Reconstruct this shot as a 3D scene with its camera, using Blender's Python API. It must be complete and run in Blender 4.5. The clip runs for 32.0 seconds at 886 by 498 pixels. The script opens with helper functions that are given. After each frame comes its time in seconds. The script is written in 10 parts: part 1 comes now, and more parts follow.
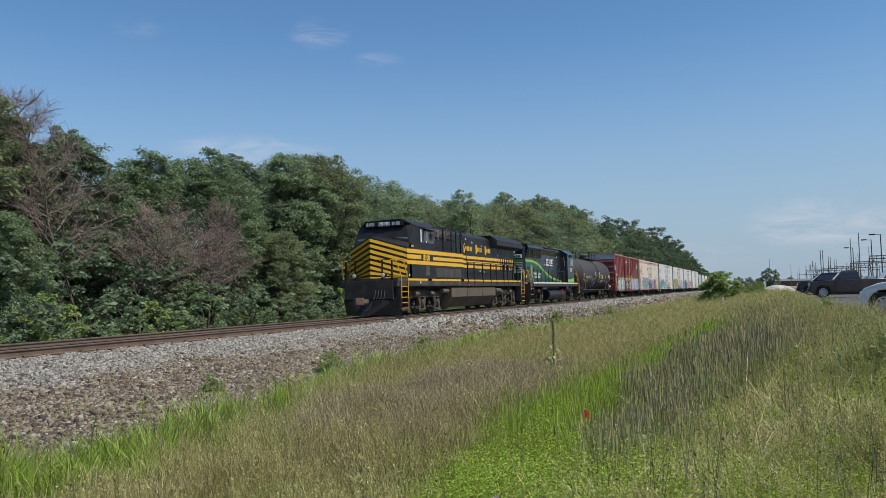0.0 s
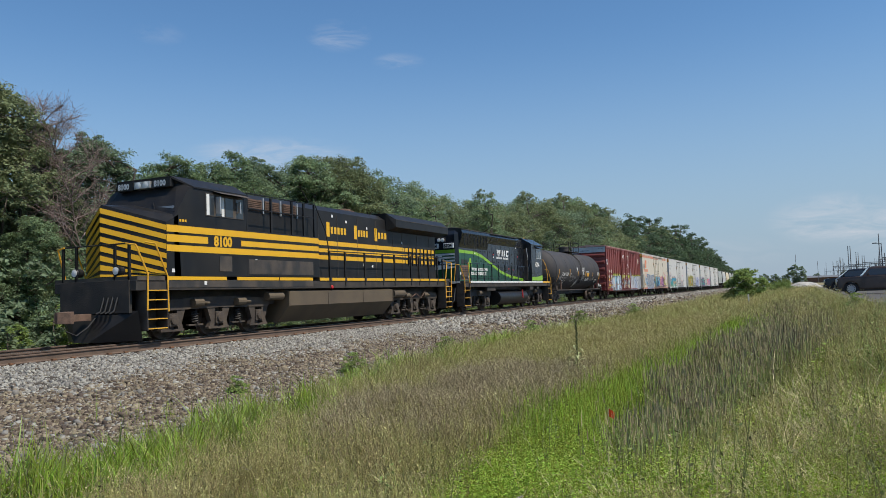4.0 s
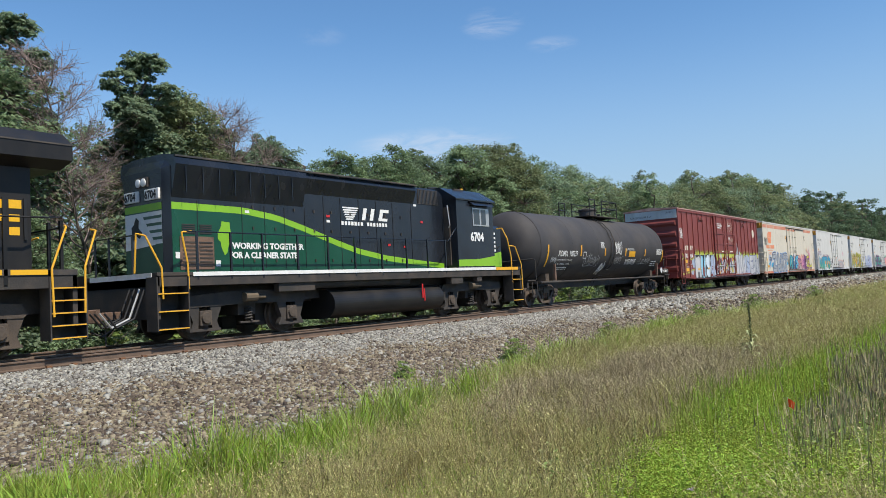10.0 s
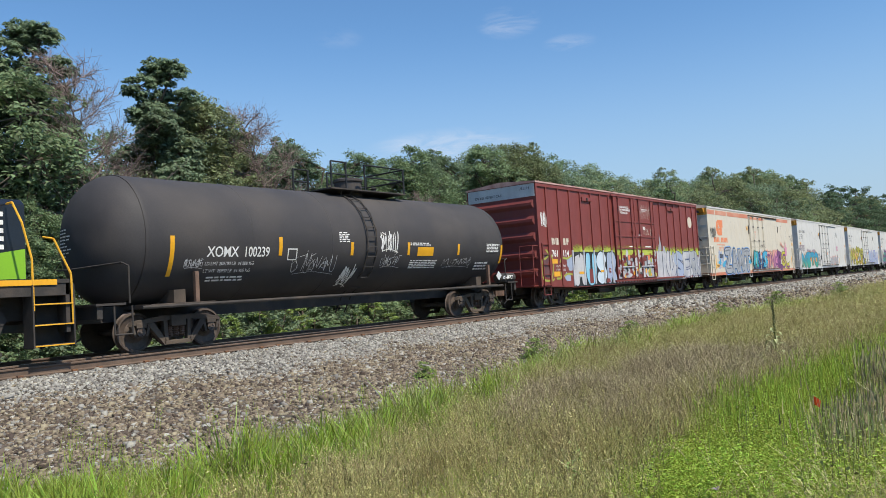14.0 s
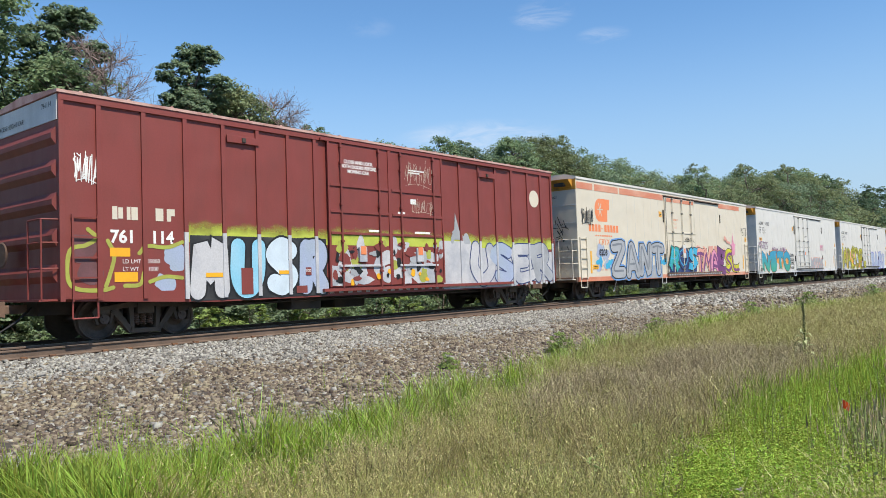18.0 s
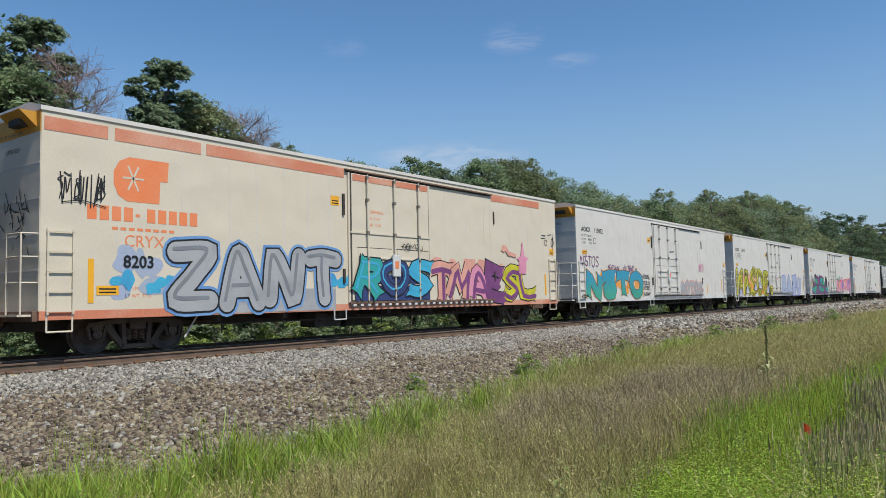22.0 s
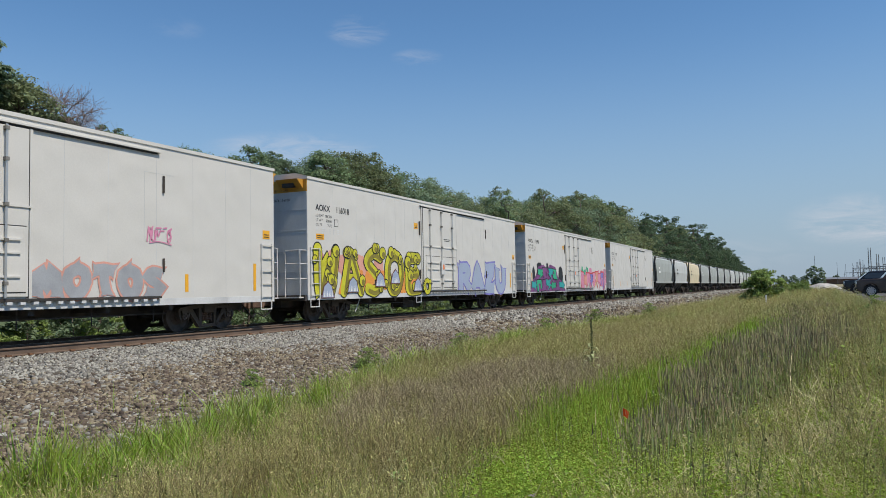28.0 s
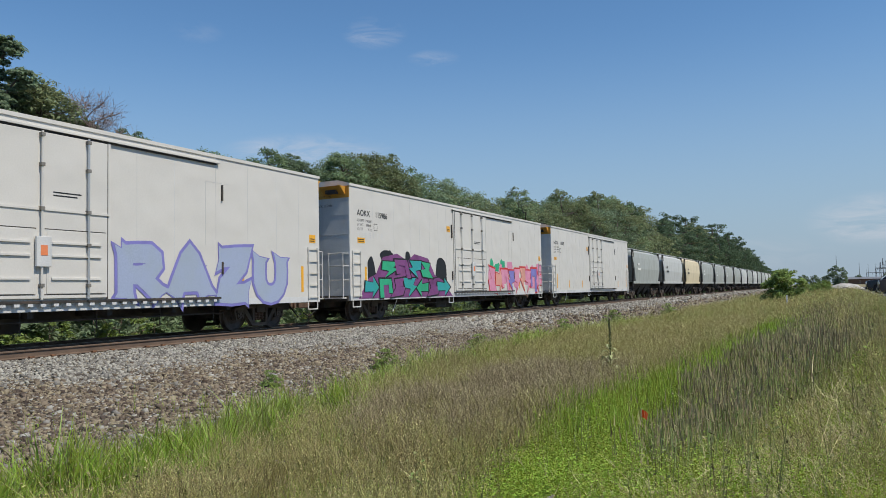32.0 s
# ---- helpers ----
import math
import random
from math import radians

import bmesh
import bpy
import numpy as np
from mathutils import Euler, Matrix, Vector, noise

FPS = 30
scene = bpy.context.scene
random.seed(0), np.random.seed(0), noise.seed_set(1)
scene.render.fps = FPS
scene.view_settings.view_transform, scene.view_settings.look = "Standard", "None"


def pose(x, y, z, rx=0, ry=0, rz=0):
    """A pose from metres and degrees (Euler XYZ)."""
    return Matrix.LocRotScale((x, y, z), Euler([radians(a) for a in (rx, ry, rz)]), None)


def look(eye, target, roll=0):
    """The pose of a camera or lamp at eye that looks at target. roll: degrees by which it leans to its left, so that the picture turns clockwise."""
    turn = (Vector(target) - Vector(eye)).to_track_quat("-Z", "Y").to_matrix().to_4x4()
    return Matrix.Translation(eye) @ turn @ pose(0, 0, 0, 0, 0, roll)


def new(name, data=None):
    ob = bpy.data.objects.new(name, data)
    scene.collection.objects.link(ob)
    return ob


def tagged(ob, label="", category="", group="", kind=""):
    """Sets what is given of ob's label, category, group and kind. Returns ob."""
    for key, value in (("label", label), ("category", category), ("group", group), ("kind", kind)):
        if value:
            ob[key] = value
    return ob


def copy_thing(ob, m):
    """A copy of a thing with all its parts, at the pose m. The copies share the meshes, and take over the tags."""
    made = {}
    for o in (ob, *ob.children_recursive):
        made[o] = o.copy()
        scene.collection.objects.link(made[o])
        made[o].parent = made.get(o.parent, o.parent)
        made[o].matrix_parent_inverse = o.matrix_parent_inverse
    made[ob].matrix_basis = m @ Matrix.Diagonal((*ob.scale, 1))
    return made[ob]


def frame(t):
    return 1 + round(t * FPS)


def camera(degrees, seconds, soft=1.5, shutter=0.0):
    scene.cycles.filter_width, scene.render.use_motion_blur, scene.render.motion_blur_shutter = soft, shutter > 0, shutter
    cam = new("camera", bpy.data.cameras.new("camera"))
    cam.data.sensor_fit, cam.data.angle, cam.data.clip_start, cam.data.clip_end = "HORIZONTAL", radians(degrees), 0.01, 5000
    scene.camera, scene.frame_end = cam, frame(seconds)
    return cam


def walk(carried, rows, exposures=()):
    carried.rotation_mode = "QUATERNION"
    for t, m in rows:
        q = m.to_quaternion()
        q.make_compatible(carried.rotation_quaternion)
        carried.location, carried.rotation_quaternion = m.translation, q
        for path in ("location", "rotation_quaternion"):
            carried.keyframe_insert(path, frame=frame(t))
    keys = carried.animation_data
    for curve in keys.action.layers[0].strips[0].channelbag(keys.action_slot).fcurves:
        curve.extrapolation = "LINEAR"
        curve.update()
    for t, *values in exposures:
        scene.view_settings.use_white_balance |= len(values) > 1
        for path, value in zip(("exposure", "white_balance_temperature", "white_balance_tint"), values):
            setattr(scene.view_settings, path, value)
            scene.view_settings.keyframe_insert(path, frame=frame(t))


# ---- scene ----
cam = camera(60.6, 32.0, soft=0.5)
EYE = (0.0, 0.0, 1.155)
# seconds, yaw, pitch, roll
TURNS = (
    (0.0, 22.57, 3.34, 1.43),
    (0.5, 22.59, 3.59, 1.52),
    (1.0, 22.60, 3.83, 1.61),
    (1.5, 22.74, 3.98, 1.72),
    (2.0, 22.92, 3.95, 1.88),
    (2.5, 23.26, 3.63, 1.83),
    (4.5, 24.35, 3.42, 2.06),
    (5.0, 24.65, 3.41, 2.17),
    (5.5, 26.90, 3.52, 2.32),
    (6.0, 28.95, 3.65, 2.44),
    (6.5, 29.78, 3.69, 2.48),
    (7.0, 30.30, 3.58, 2.56),
    (7.5, 30.51, 3.60, 2.82),
    (8.0, 30.72, 3.55, 2.79),
    (8.5, 31.23, 3.42, 2.91),
    (9.0, 33.06, 3.33, 2.90),
    (9.5, 35.61, 3.14, 2.86),
    (10.0, 36.24, 2.88, 2.87),
    (10.5, 36.84, 2.71, 2.98),
    (11.0, 37.40, 2.79, 3.00),
    (11.5, 37.40, 2.82, 3.04),
    (12.0, 37.26, 2.86, 3.11),
    (12.5, 37.21, 2.90, 3.20),
    (13.0, 37.23, 2.94, 3.31),
    (13.5, 37.40, 3.00, 3.40),
    (14.0, 37.75, 2.99, 3.47),
    (14.5, 38.83, 2.94, 3.22),
    (16.5, 44.51, 2.73, 2.53),
    (17.0, 44.79, 2.66, 2.30),
    (17.5, 43.31, 2.53, 2.03),
    (18.0, 39.70, 2.42, 1.94),
    (18.5, 38.07, 2.48, 1.74),
    (19.0, 37.31, 2.66, 1.74),
    (19.5, 36.89, 2.82, 1.83),
    (20.0, 36.54, 3.02, 1.77),
    (20.5, 36.36, 3.33, 1.72),
    (21.0, 36.43, 3.58, 1.59),
    (21.5, 36.64, 3.76, 1.43),
    (22.0, 37.32, 3.89, 1.26),
    (22.5, 38.16, 3.98, 1.11),
    (23.0, 38.34, 4.08, 0.91),
    (23.5, 38.55, 4.22, 0.73),
    (24.0, 38.51, 4.11, 0.54),
    (24.5, 35.76, 3.96, 0.55),
    (25.0, 31.59, 3.74, 0.71),
    (25.5, 27.81, 3.49, 0.79),
    (26.0, 26.31, 3.26, 0.90),
    (26.5, 25.95, 3.14, 0.92),
    (28.5, 25.29, 3.17, 1.28),
    (29.0, 25.33, 3.11, 1.36),
    (29.5, 26.15, 3.00, 1.53),
    (30.0, 26.73, 3.06, 1.62),
    (30.5, 26.94, 3.04, 1.72),
    (31.0, 27.05, 2.97, 1.75),
    (31.5, 27.00, 3.08, 1.64),
    (32.0, 26.69, 3.28, 1.33),
)
walk(cam, [(t, pose(*EYE, 90 + p, r, y)) for t, y, p, r in TURNS], exposures=[(0, 0.0), (2, 0.0), (5, 0.0), (6, 0.03), (7, 0.24), (10, 0.30), (14, 0.33), (15.5, 0.40), (17, 0.47), (18.2, 0.46), (19, 0.17), (20, 0.14), (22, 0.05), (24, -0.02), (32, -0.05)])

# ---- light ----
SUN_AZ, SUN_EL = 94.0, 57.0     # azimuth clockwise from +Y, height, degrees


def sky_world():
    w = bpy.data.worlds.new("sky")
    scene.world = w
    w.use_nodes = True
    nt = w.node_tree
    nt.nodes.clear()
    out = nt.nodes.new("ShaderNodeOutputWorld")
    bg = nt.nodes.new("ShaderNodeBackground")
    sky = nt.nodes.new("ShaderNodeTexSky")
    sky.sky_type = "NISHITA"
    sky.sun_disc = False
    sky.sun_elevation, sky.sun_rotation = radians(SUN_EL), radians(SUN_AZ)
    sky.air_density, sky.dust_density, sky.ozone_density = 1.0, 0.0, 2.0
    tc = nt.nodes.new("ShaderNodeTexCoord")

    def node(kind, **kw):
        n = nt.nodes.new(kind)
        for k, v in kw.items():
            n.inputs[k].default_value = v
        return n

    # wisps of cirrus: stretched noise, kept to a few patches of the sky
    mp = node("ShaderNodeMapping", Scale=(3.5, 3.5, 13.0))
    nt.links.new(tc.outputs["Generated"], mp.inputs["Vector"])
    n1 = node("ShaderNodeTexNoise", Scale=3.0, Detail=7.0, Roughness=0.62, Distortion=1.6)
    nt.links.new(mp.outputs["Vector"], n1.inputs["Vector"])
    total = None

    def patch(az, el, width, tall, gain):
        nonlocal total
        a, e = radians(az), radians(el)
        way = Vector((-math.sin(a) * math.cos(e), math.cos(a) * math.cos(e), math.sin(e)))
        side = Vector((-math.cos(a), -math.sin(a), 0))
        up = way.cross(side) * -1
        acc = None
        for axis, size in ((side, width), (up, tall)):
            sub = nt.nodes.new("ShaderNodeVectorMath")
            sub.operation = "SUBTRACT"
            sub.inputs[1].default_value = way
            nt.links.new(tc.outputs["Generated"], sub.inputs[0])
            d = nt.nodes.new("ShaderNodeVectorMath")
            d.operation = "DOT_PRODUCT"
            d.inputs[1].default_value = axis / math.tan(radians(size))
            nt.links.new(sub.outputs["Vector"], d.inputs[0])
            q = nt.nodes.new("ShaderNodeMath")
            q.operation = "MULTIPLY"
            nt.links.new(d.outputs["Value"], q.inputs[0])
            nt.links.new(d.outputs["Value"], q.inputs[1])
            if acc is None:
                acc = q
            else:
                s = nt.nodes.new("ShaderNodeMath")
                nt.links.new(acc.outputs[0], s.inputs[0])
                nt.links.new(q.outputs[0], s.inputs[1])
                acc = s
        m = nt.nodes.new("ShaderNodeMapRange")
        m.interpolation_type = "SMOOTHSTEP"
        m.inputs["From Min"].default_value, m.inputs["From Max"].default_value = 1.0, 0.0
        m.inputs["To Min"].default_value, m.inputs["To Max"].default_value = 0.0, gain
        nt.links.new(acc.outputs[0], m.inputs["Value"])
        if total is None:
            total = m
        else:
            s = nt.nodes.new("ShaderNodeMath")
            nt.links.new(total.outputs[0], s.inputs[0])
            nt.links.new(m.outputs[0], s.inputs[1])
            total = s

    for row in CLOUDS:
        patch(*row)
    ramp = nt.nodes.new("ShaderNodeMapRange")
    ramp.inputs["From Min"].default_value, ramp.inputs["From Max"].default_value = 0.38, 0.85
    nt.links.new(n1.outputs["Fac"], ramp.inputs["Value"])
    mul = nt.nodes.new("ShaderNodeMath")
    mul.operation = "MULTIPLY"
    nt.links.new(total.outputs[0], mul.inputs[0])
    nt.links.new(ramp.outputs[0], mul.inputs[1])
    mix = nt.nodes.new("ShaderNodeMix")
    mix.data_type = "RGBA"
    mix.inputs["B"].default_value = (6.4, 6.6, 7.2, 1)
    nt.links.new(mul.outputs[0], mix.inputs["Factor"])
    deep = node("ShaderNodeHueSaturation", Hue=0.5, Saturation=1.2, Value=1.27)
    nt.links.new(sky.outputs["Color"], deep.inputs["Color"])
    # summer haze: the sky pales to blue-grey towards the horizon
    sep = nt.nodes.new("ShaderNodeSeparateXYZ")
    nt.links.new(tc.outputs["Generated"], sep.inputs[0])
    low = nt.nodes.new("ShaderNodeMapRange")
    low.interpolation_type = "SMOOTHSTEP"
    for k, v in (("From Min", -0.02), ("From Max", 0.34), ("To Min", 0.92), ("To Max", 0.0)):
        low.inputs[k].default_value = v
    nt.links.new(sep.outputs["Z"], low.inputs["Value"])
    haze = nt.nodes.new("ShaderNodeMix")
    haze.data_type = "RGBA"
    haze.inputs["B"].default_value = (2.85, 3.95, 5.35, 1)
    nt.links.new(low.outputs[0], haze.inputs["Factor"])
    nt.links.new(deep.outputs["Color"], haze.inputs["A"])
    nt.links.new(haze.outputs["Result"], mix.inputs["A"])
    bg.inputs["Strength"].default_value = 0.1
    nt.links.new(mix.outputs["Result"], bg.inputs["Color"])
    nt.links.new(bg.outputs["Background"], out.inputs["Surface"])


# azimuth, height, half width, half height in degrees, and strength of each cloud
CLOUDS = (
    (31.5, 19.2, 2.6, 1.3, 0.5), (27.0, 17.4, 2.2, 0.7, 0.32), (44.5, 18.8, 2.0, 0.9, 0.15),
    (36.5, 10.6, 7.0, 1.6, 0.75), (58.0, 24.0, 9.0, 1.6, 0.16), (-3.0, 4.2, 4.5, 2.0, 0.85),
    (-9.0, 3.2, 7.0, 2.4, 0.7), (4.0, 2.2, 6.0, 1.4, 0.25),
)
sky_world()
sun = new("sun", bpy.data.lights.new("sun", "SUN"))
sun.data.energy, sun.data.angle, sun.data.color = 4.6, radians(0.53), (1.0, 0.915, 0.775)
a, e = radians(SUN_AZ), radians(SUN_EL)
sun.matrix_world = look((0, 0, 60), (-math.sin(a) * math.cos(e), -math.cos(a) * math.cos(e), 60 - math.sin(e)))

# ---- materials and mesh tools ----
def rough_paint(name, rgb, rough=0.5, metal=0.0, stain=0.25, stain_rgb=None, scale=1.0, streak=1.0, bump=0.05,
                grain=30.0, island=0.0, spec=0.5, leaf=0.0, dent=0.0):
    """A surface with broad stains, fine grain and some relief. streak > 1 draws the stains down the wall."""
    m = bpy.data.materials.new(name)
    m.use_nodes = True
    nt = m.node_tree
    b = nt.nodes["Principled BSDF"]
    tc = nt.nodes.new("ShaderNodeTexCoord")
    mp = nt.nodes.new("ShaderNodeMapping")
    mp.inputs["Scale"].default_value = (streak, streak, 1.0)
    nt.links.new(tc.outputs["Object"], mp.inputs["Vector"])
    broad = nt.nodes.new("ShaderNodeTexNoise")
    broad.inputs["Scale"].default_value, broad.inputs["Detail"].default_value = scale, 5.0
    nt.links.new(mp.outputs["Vector"], broad.inputs["Vector"])
    fine = nt.nodes.new("ShaderNodeTexNoise")
    fine.inputs["Scale"].default_value, fine.inputs["Detail"].default_value = grain, 4.0
    nt.links.new(tc.outputs["Object"], fine.inputs["Vector"])
    dark = stain_rgb or tuple(c * 0.45 for c in rgb)
    rng = nt.nodes.new("ShaderNodeMapRange")
    rng.inputs["From Min"].default_value, rng.inputs["From Max"].default_value = 0.42, 0.72
    rng.inputs["To Max"].default_value = stain * 2.2
    nt.links.new(broad.outputs["Fac"], rng.inputs["Value"])
    mix = nt.nodes.new("ShaderNodeMix")
    mix.data_type = "RGBA"
    mix.inputs["A"].default_value, mix.inputs["B"].default_value = (*rgb, 1), (*dark, 1)
    nt.links.new(rng.outputs[0], mix.inputs["Factor"])
    hsv = nt.nodes.new("ShaderNodeHueSaturation")
    val = nt.nodes.new("ShaderNodeMapRange")
    val.inputs["To Min"].default_value, val.inputs["To Max"].default_value = 1 - 0.5 * stain - 0.05, 1 + 0.5 * stain + 0.05
    nt.links.new(fine.outputs["Fac"], val.inputs["Value"])
    value = val.outputs[0]
    if island:
        geo = nt.nodes.new("ShaderNodeNewGeometry")
        iv = nt.nodes.new("ShaderNodeMapRange")
        iv.inputs["To Min"].default_value, iv.inputs["To Max"].default_value = 1 - island, 1 + island
        nt.links.new(geo.outputs["Random Per Island"], iv.inputs["Value"])
        mul = nt.nodes.new("ShaderNodeMath")
        mul.operation = "MULTIPLY"
        nt.links.new(value, mul.inputs[0])
        nt.links.new(iv.outputs[0], mul.inputs[1])
        value = mul.outputs[0]
        hr = nt.nodes.new("ShaderNodeMapRange")
        hr.inputs["To Min"].default_value, hr.inputs["To Max"].default_value = 0.5 - 0.03 * min(island * 2, 1), 0.5 + 0.03 * min(island * 2, 1)
        nt.links.new(geo.outputs["Random Per Island"], hr.inputs["Value"])
        nt.links.new(hr.outputs[0], hsv.inputs["Hue"])
    nt.links.new(value, hsv.inputs["Value"])
    nt.links.new(mix.outputs["Result"], hsv.inputs["Color"])
    nt.links.new(hsv.outputs["Color"], b.inputs["Base Color"])
    rr = nt.nodes.new("ShaderNodeMapRange")
    rr.inputs["To Min"].default_value, rr.inputs["To Max"].default_value = max(rough - 0.12, 0.05), min(rough + 0.15, 1)
    nt.links.new(broad.outputs["Fac"], rr.inputs["Value"])
    nt.links.new(rr.outputs[0], b.inputs["Roughness"])
    b.inputs["Metallic"].default_value = metal
    b.inputs["Specular IOR Level"].default_value = spec
    if bump:
        bp = nt.nodes.new("ShaderNodeBump")
        bp.inputs["Strength"].default_value, bp.inputs["Distance"].default_value = min(bump * 4, 1.0), 0.02
        nt.links.new(fine.outputs["Fac"], bp.inputs["Height"])
        if dent:        # sheet that bulges between its seams
            wave = nt.nodes.new("ShaderNodeTexNoise")
            wave.inputs["Scale"].default_value, wave.inputs["Detail"].default_value = 1.1, 1.0
            nt.links.new(tc.outputs["Object"], wave.inputs["Vector"])
            bulge = nt.nodes.new("ShaderNodeBump")
            bulge.inputs["Strength"].default_value, bulge.inputs["Distance"].default_value = 1.0, dent
            nt.links.new(wave.outputs["Fac"], bulge.inputs["Height"])
            nt.links.new(bulge.outputs["Normal"], bp.inputs["Normal"])
        nt.links.new(bp.outputs["Normal"], b.inputs["Normal"])
    if leaf:
        out = nt.nodes["Material Output"]
        tr = nt.nodes.new("ShaderNodeBsdfTranslucent")
        nt.links.new(hsv.outputs["Color"], tr.inputs["Color"])
        ms = nt.nodes.new("ShaderNodeMixShader")
        ms.inputs[0].default_value = leaf
        nt.links.new(b.outputs[0], ms.inputs[1])
        nt.links.new(tr.outputs[0], ms.inputs[2])
        nt.links.new(ms.outputs[0], out.inputs["Surface"])
    return m


def glass(name, tint=(0.03, 0.035, 0.04)):
    m = bpy.data.materials.new(name)
    m.use_nodes = True
    b = m.node_tree.nodes["Principled BSDF"]
    b.inputs["Base Color"].default_value = (*tint, 1)
    b.inputs["Roughness"].default_value = 0.05
    b.inputs["Coat Weight"].default_value = 0.5
    return m


def part(name, bm, material, parent=None, label="", smooth=False):
    """Links a bmesh as one mesh object, under a thing or a part where one is given."""
    me = bpy.data.meshes.new(name)
    bmesh.ops.recalc_face_normals(bm, faces=bm.faces)
    bm.to_mesh(me)
    bm.free()
    return link(name, me, material, parent, label, smooth)


def link(name, me, material, parent=None, label="", smooth=False):
    if not me.materials:
        me.materials.append(material)
    if smooth:
        me.polygons.foreach_set("use_smooth", [True] * len(me.polygons))
    ob = new(name, me)
    if parent:
        ob.parent = parent
    if label:
        ob["label"] = label
    return ob


def thing(name, label, category, group="", kind=""):
    return tagged(new(name), label, category, group, kind)


def arrays(name, verts, faces):
    """A mesh from numpy arrays: verts (n, 3), faces (m, k)."""
    me = bpy.data.meshes.new(name)
    faces = np.ascontiguousarray(faces, dtype=np.int32)
    m, k = faces.shape
    me.vertices.add(len(verts))
    me.vertices.foreach_set("co", np.ascontiguousarray(verts, dtype=np.float32).ravel())
    me.loops.add(m * k)
    me.loops.foreach_set("vertex_index", faces.ravel())
    me.polygons.add(m)
    me.polygons.foreach_set("loop_start", np.arange(0, m * k, k, dtype=np.int32))
    me.update(calc_edges=True)
    return me


def box(bm, x0, x1, y0, y1, z0, z1, bevel=0.0):
    r = bmesh.ops.create_cube(bm, size=1)
    vs = r["verts"]
    for v in vs:
        v.co = Vector(((x0 + x1) / 2 + v.co.x * (x1 - x0), (y0 + y1) / 2 + v.co.y * (y1 - y0), (z0 + z1) / 2 + v.co.z * (z1 - z0)))
    if bevel:
        es = list({e for v in vs for e in v.link_edges})
        bmesh.ops.bevel(bm, geom=es, offset=bevel, segments=2, affect="EDGES", profile=0.7)
    return bm


def boxes(rows, bevel=0.0):
    bm = bmesh.new()
    for r in rows:
        box(bm, *r, bevel=bevel)
    return bm


def prism(bm, profile, y0, y1, plane="xz"):
    """Extrudes a polygon of (x, z) from y0 to y1; plane 'yz': (y, z) from x0 to x1."""
    def p(a, c, d):
        return (a, d, c) if plane == "xz" else (d, a, c)
    v0 = [bm.verts.new(p(a, c, y0)) for a, c in profile]
    v1 = [bm.verts.new(p(a, c, y1)) for a, c in profile]
    n = len(profile)
    bm.faces.new(v0)
    bm.faces.new(v1[::-1])
    for i in range(n):
        bm.faces.new((v0[i], v1[i], v1[(i + 1) % n], v0[(i + 1) % n]))
    return bm


def loft(bm, rings, caps=True):
    """Skins closed rings of equal length."""
    vr = [[bm.verts.new(p) for p in r] for r in rings]
    n = len(vr[0])
    for a, b in zip(vr, vr[1:]):
        for i in range(n):
            bm.faces.new((a[i], a[(i + 1) % n], b[(i + 1) % n], b[i]))
    if caps:
        bm.faces.new(vr[0][::-1])
        bm.faces.new(vr[-1])
    return bm


def rod(bm, p, q, r0, r1=None, seg=8):
    """A round bar from p to q, tapered where r1 is given."""
    p, q = Vector(p), Vector(q)
    r1 = r0 if r1 is None else r1
    d = (q - p).normalized()
    u = d.orthogonal().normalized()
    w = d.cross(u)
    ring = [(math.cos(2 * math.pi * i / seg), math.sin(2 * math.pi * i / seg)) for i in range(seg)]
    return loft(bm, [[c + (u * a + w * b) * r for a, b in ring] for c, r in ((p, r0), (q, r1))])


def pipe(points, r, seg=6, bm=None):
    bm = bm or bmesh.new()
    for p, q in zip(points, points[1:]):
        rod(bm, p, q, r, seg=seg)
    return bm


def lathe(bm, centre, profile, seg=24, axis="x"):
    """Turns a profile of (along, radius) round an axis."""
    cx, cy, cz = centre
    rings = []
    for along, r in profile:
        ring = []
        for i in range(seg):
            a = 2 * math.pi * i / seg
            c, s = math.cos(a) * r, math.sin(a) * r
            ring.append({"x": (cx + along, cy + c, cz + s), "y": (cx + c, cy + along, cz + s), "z": (cx + c, cy + s, cz + along)}[axis])
        rings.append(ring)
    return loft(bm, rings)


def patch(bm, pts):
    """A flat polygon."""
    bm.faces.new([bm.verts.new(p) for p in pts])
    return bm


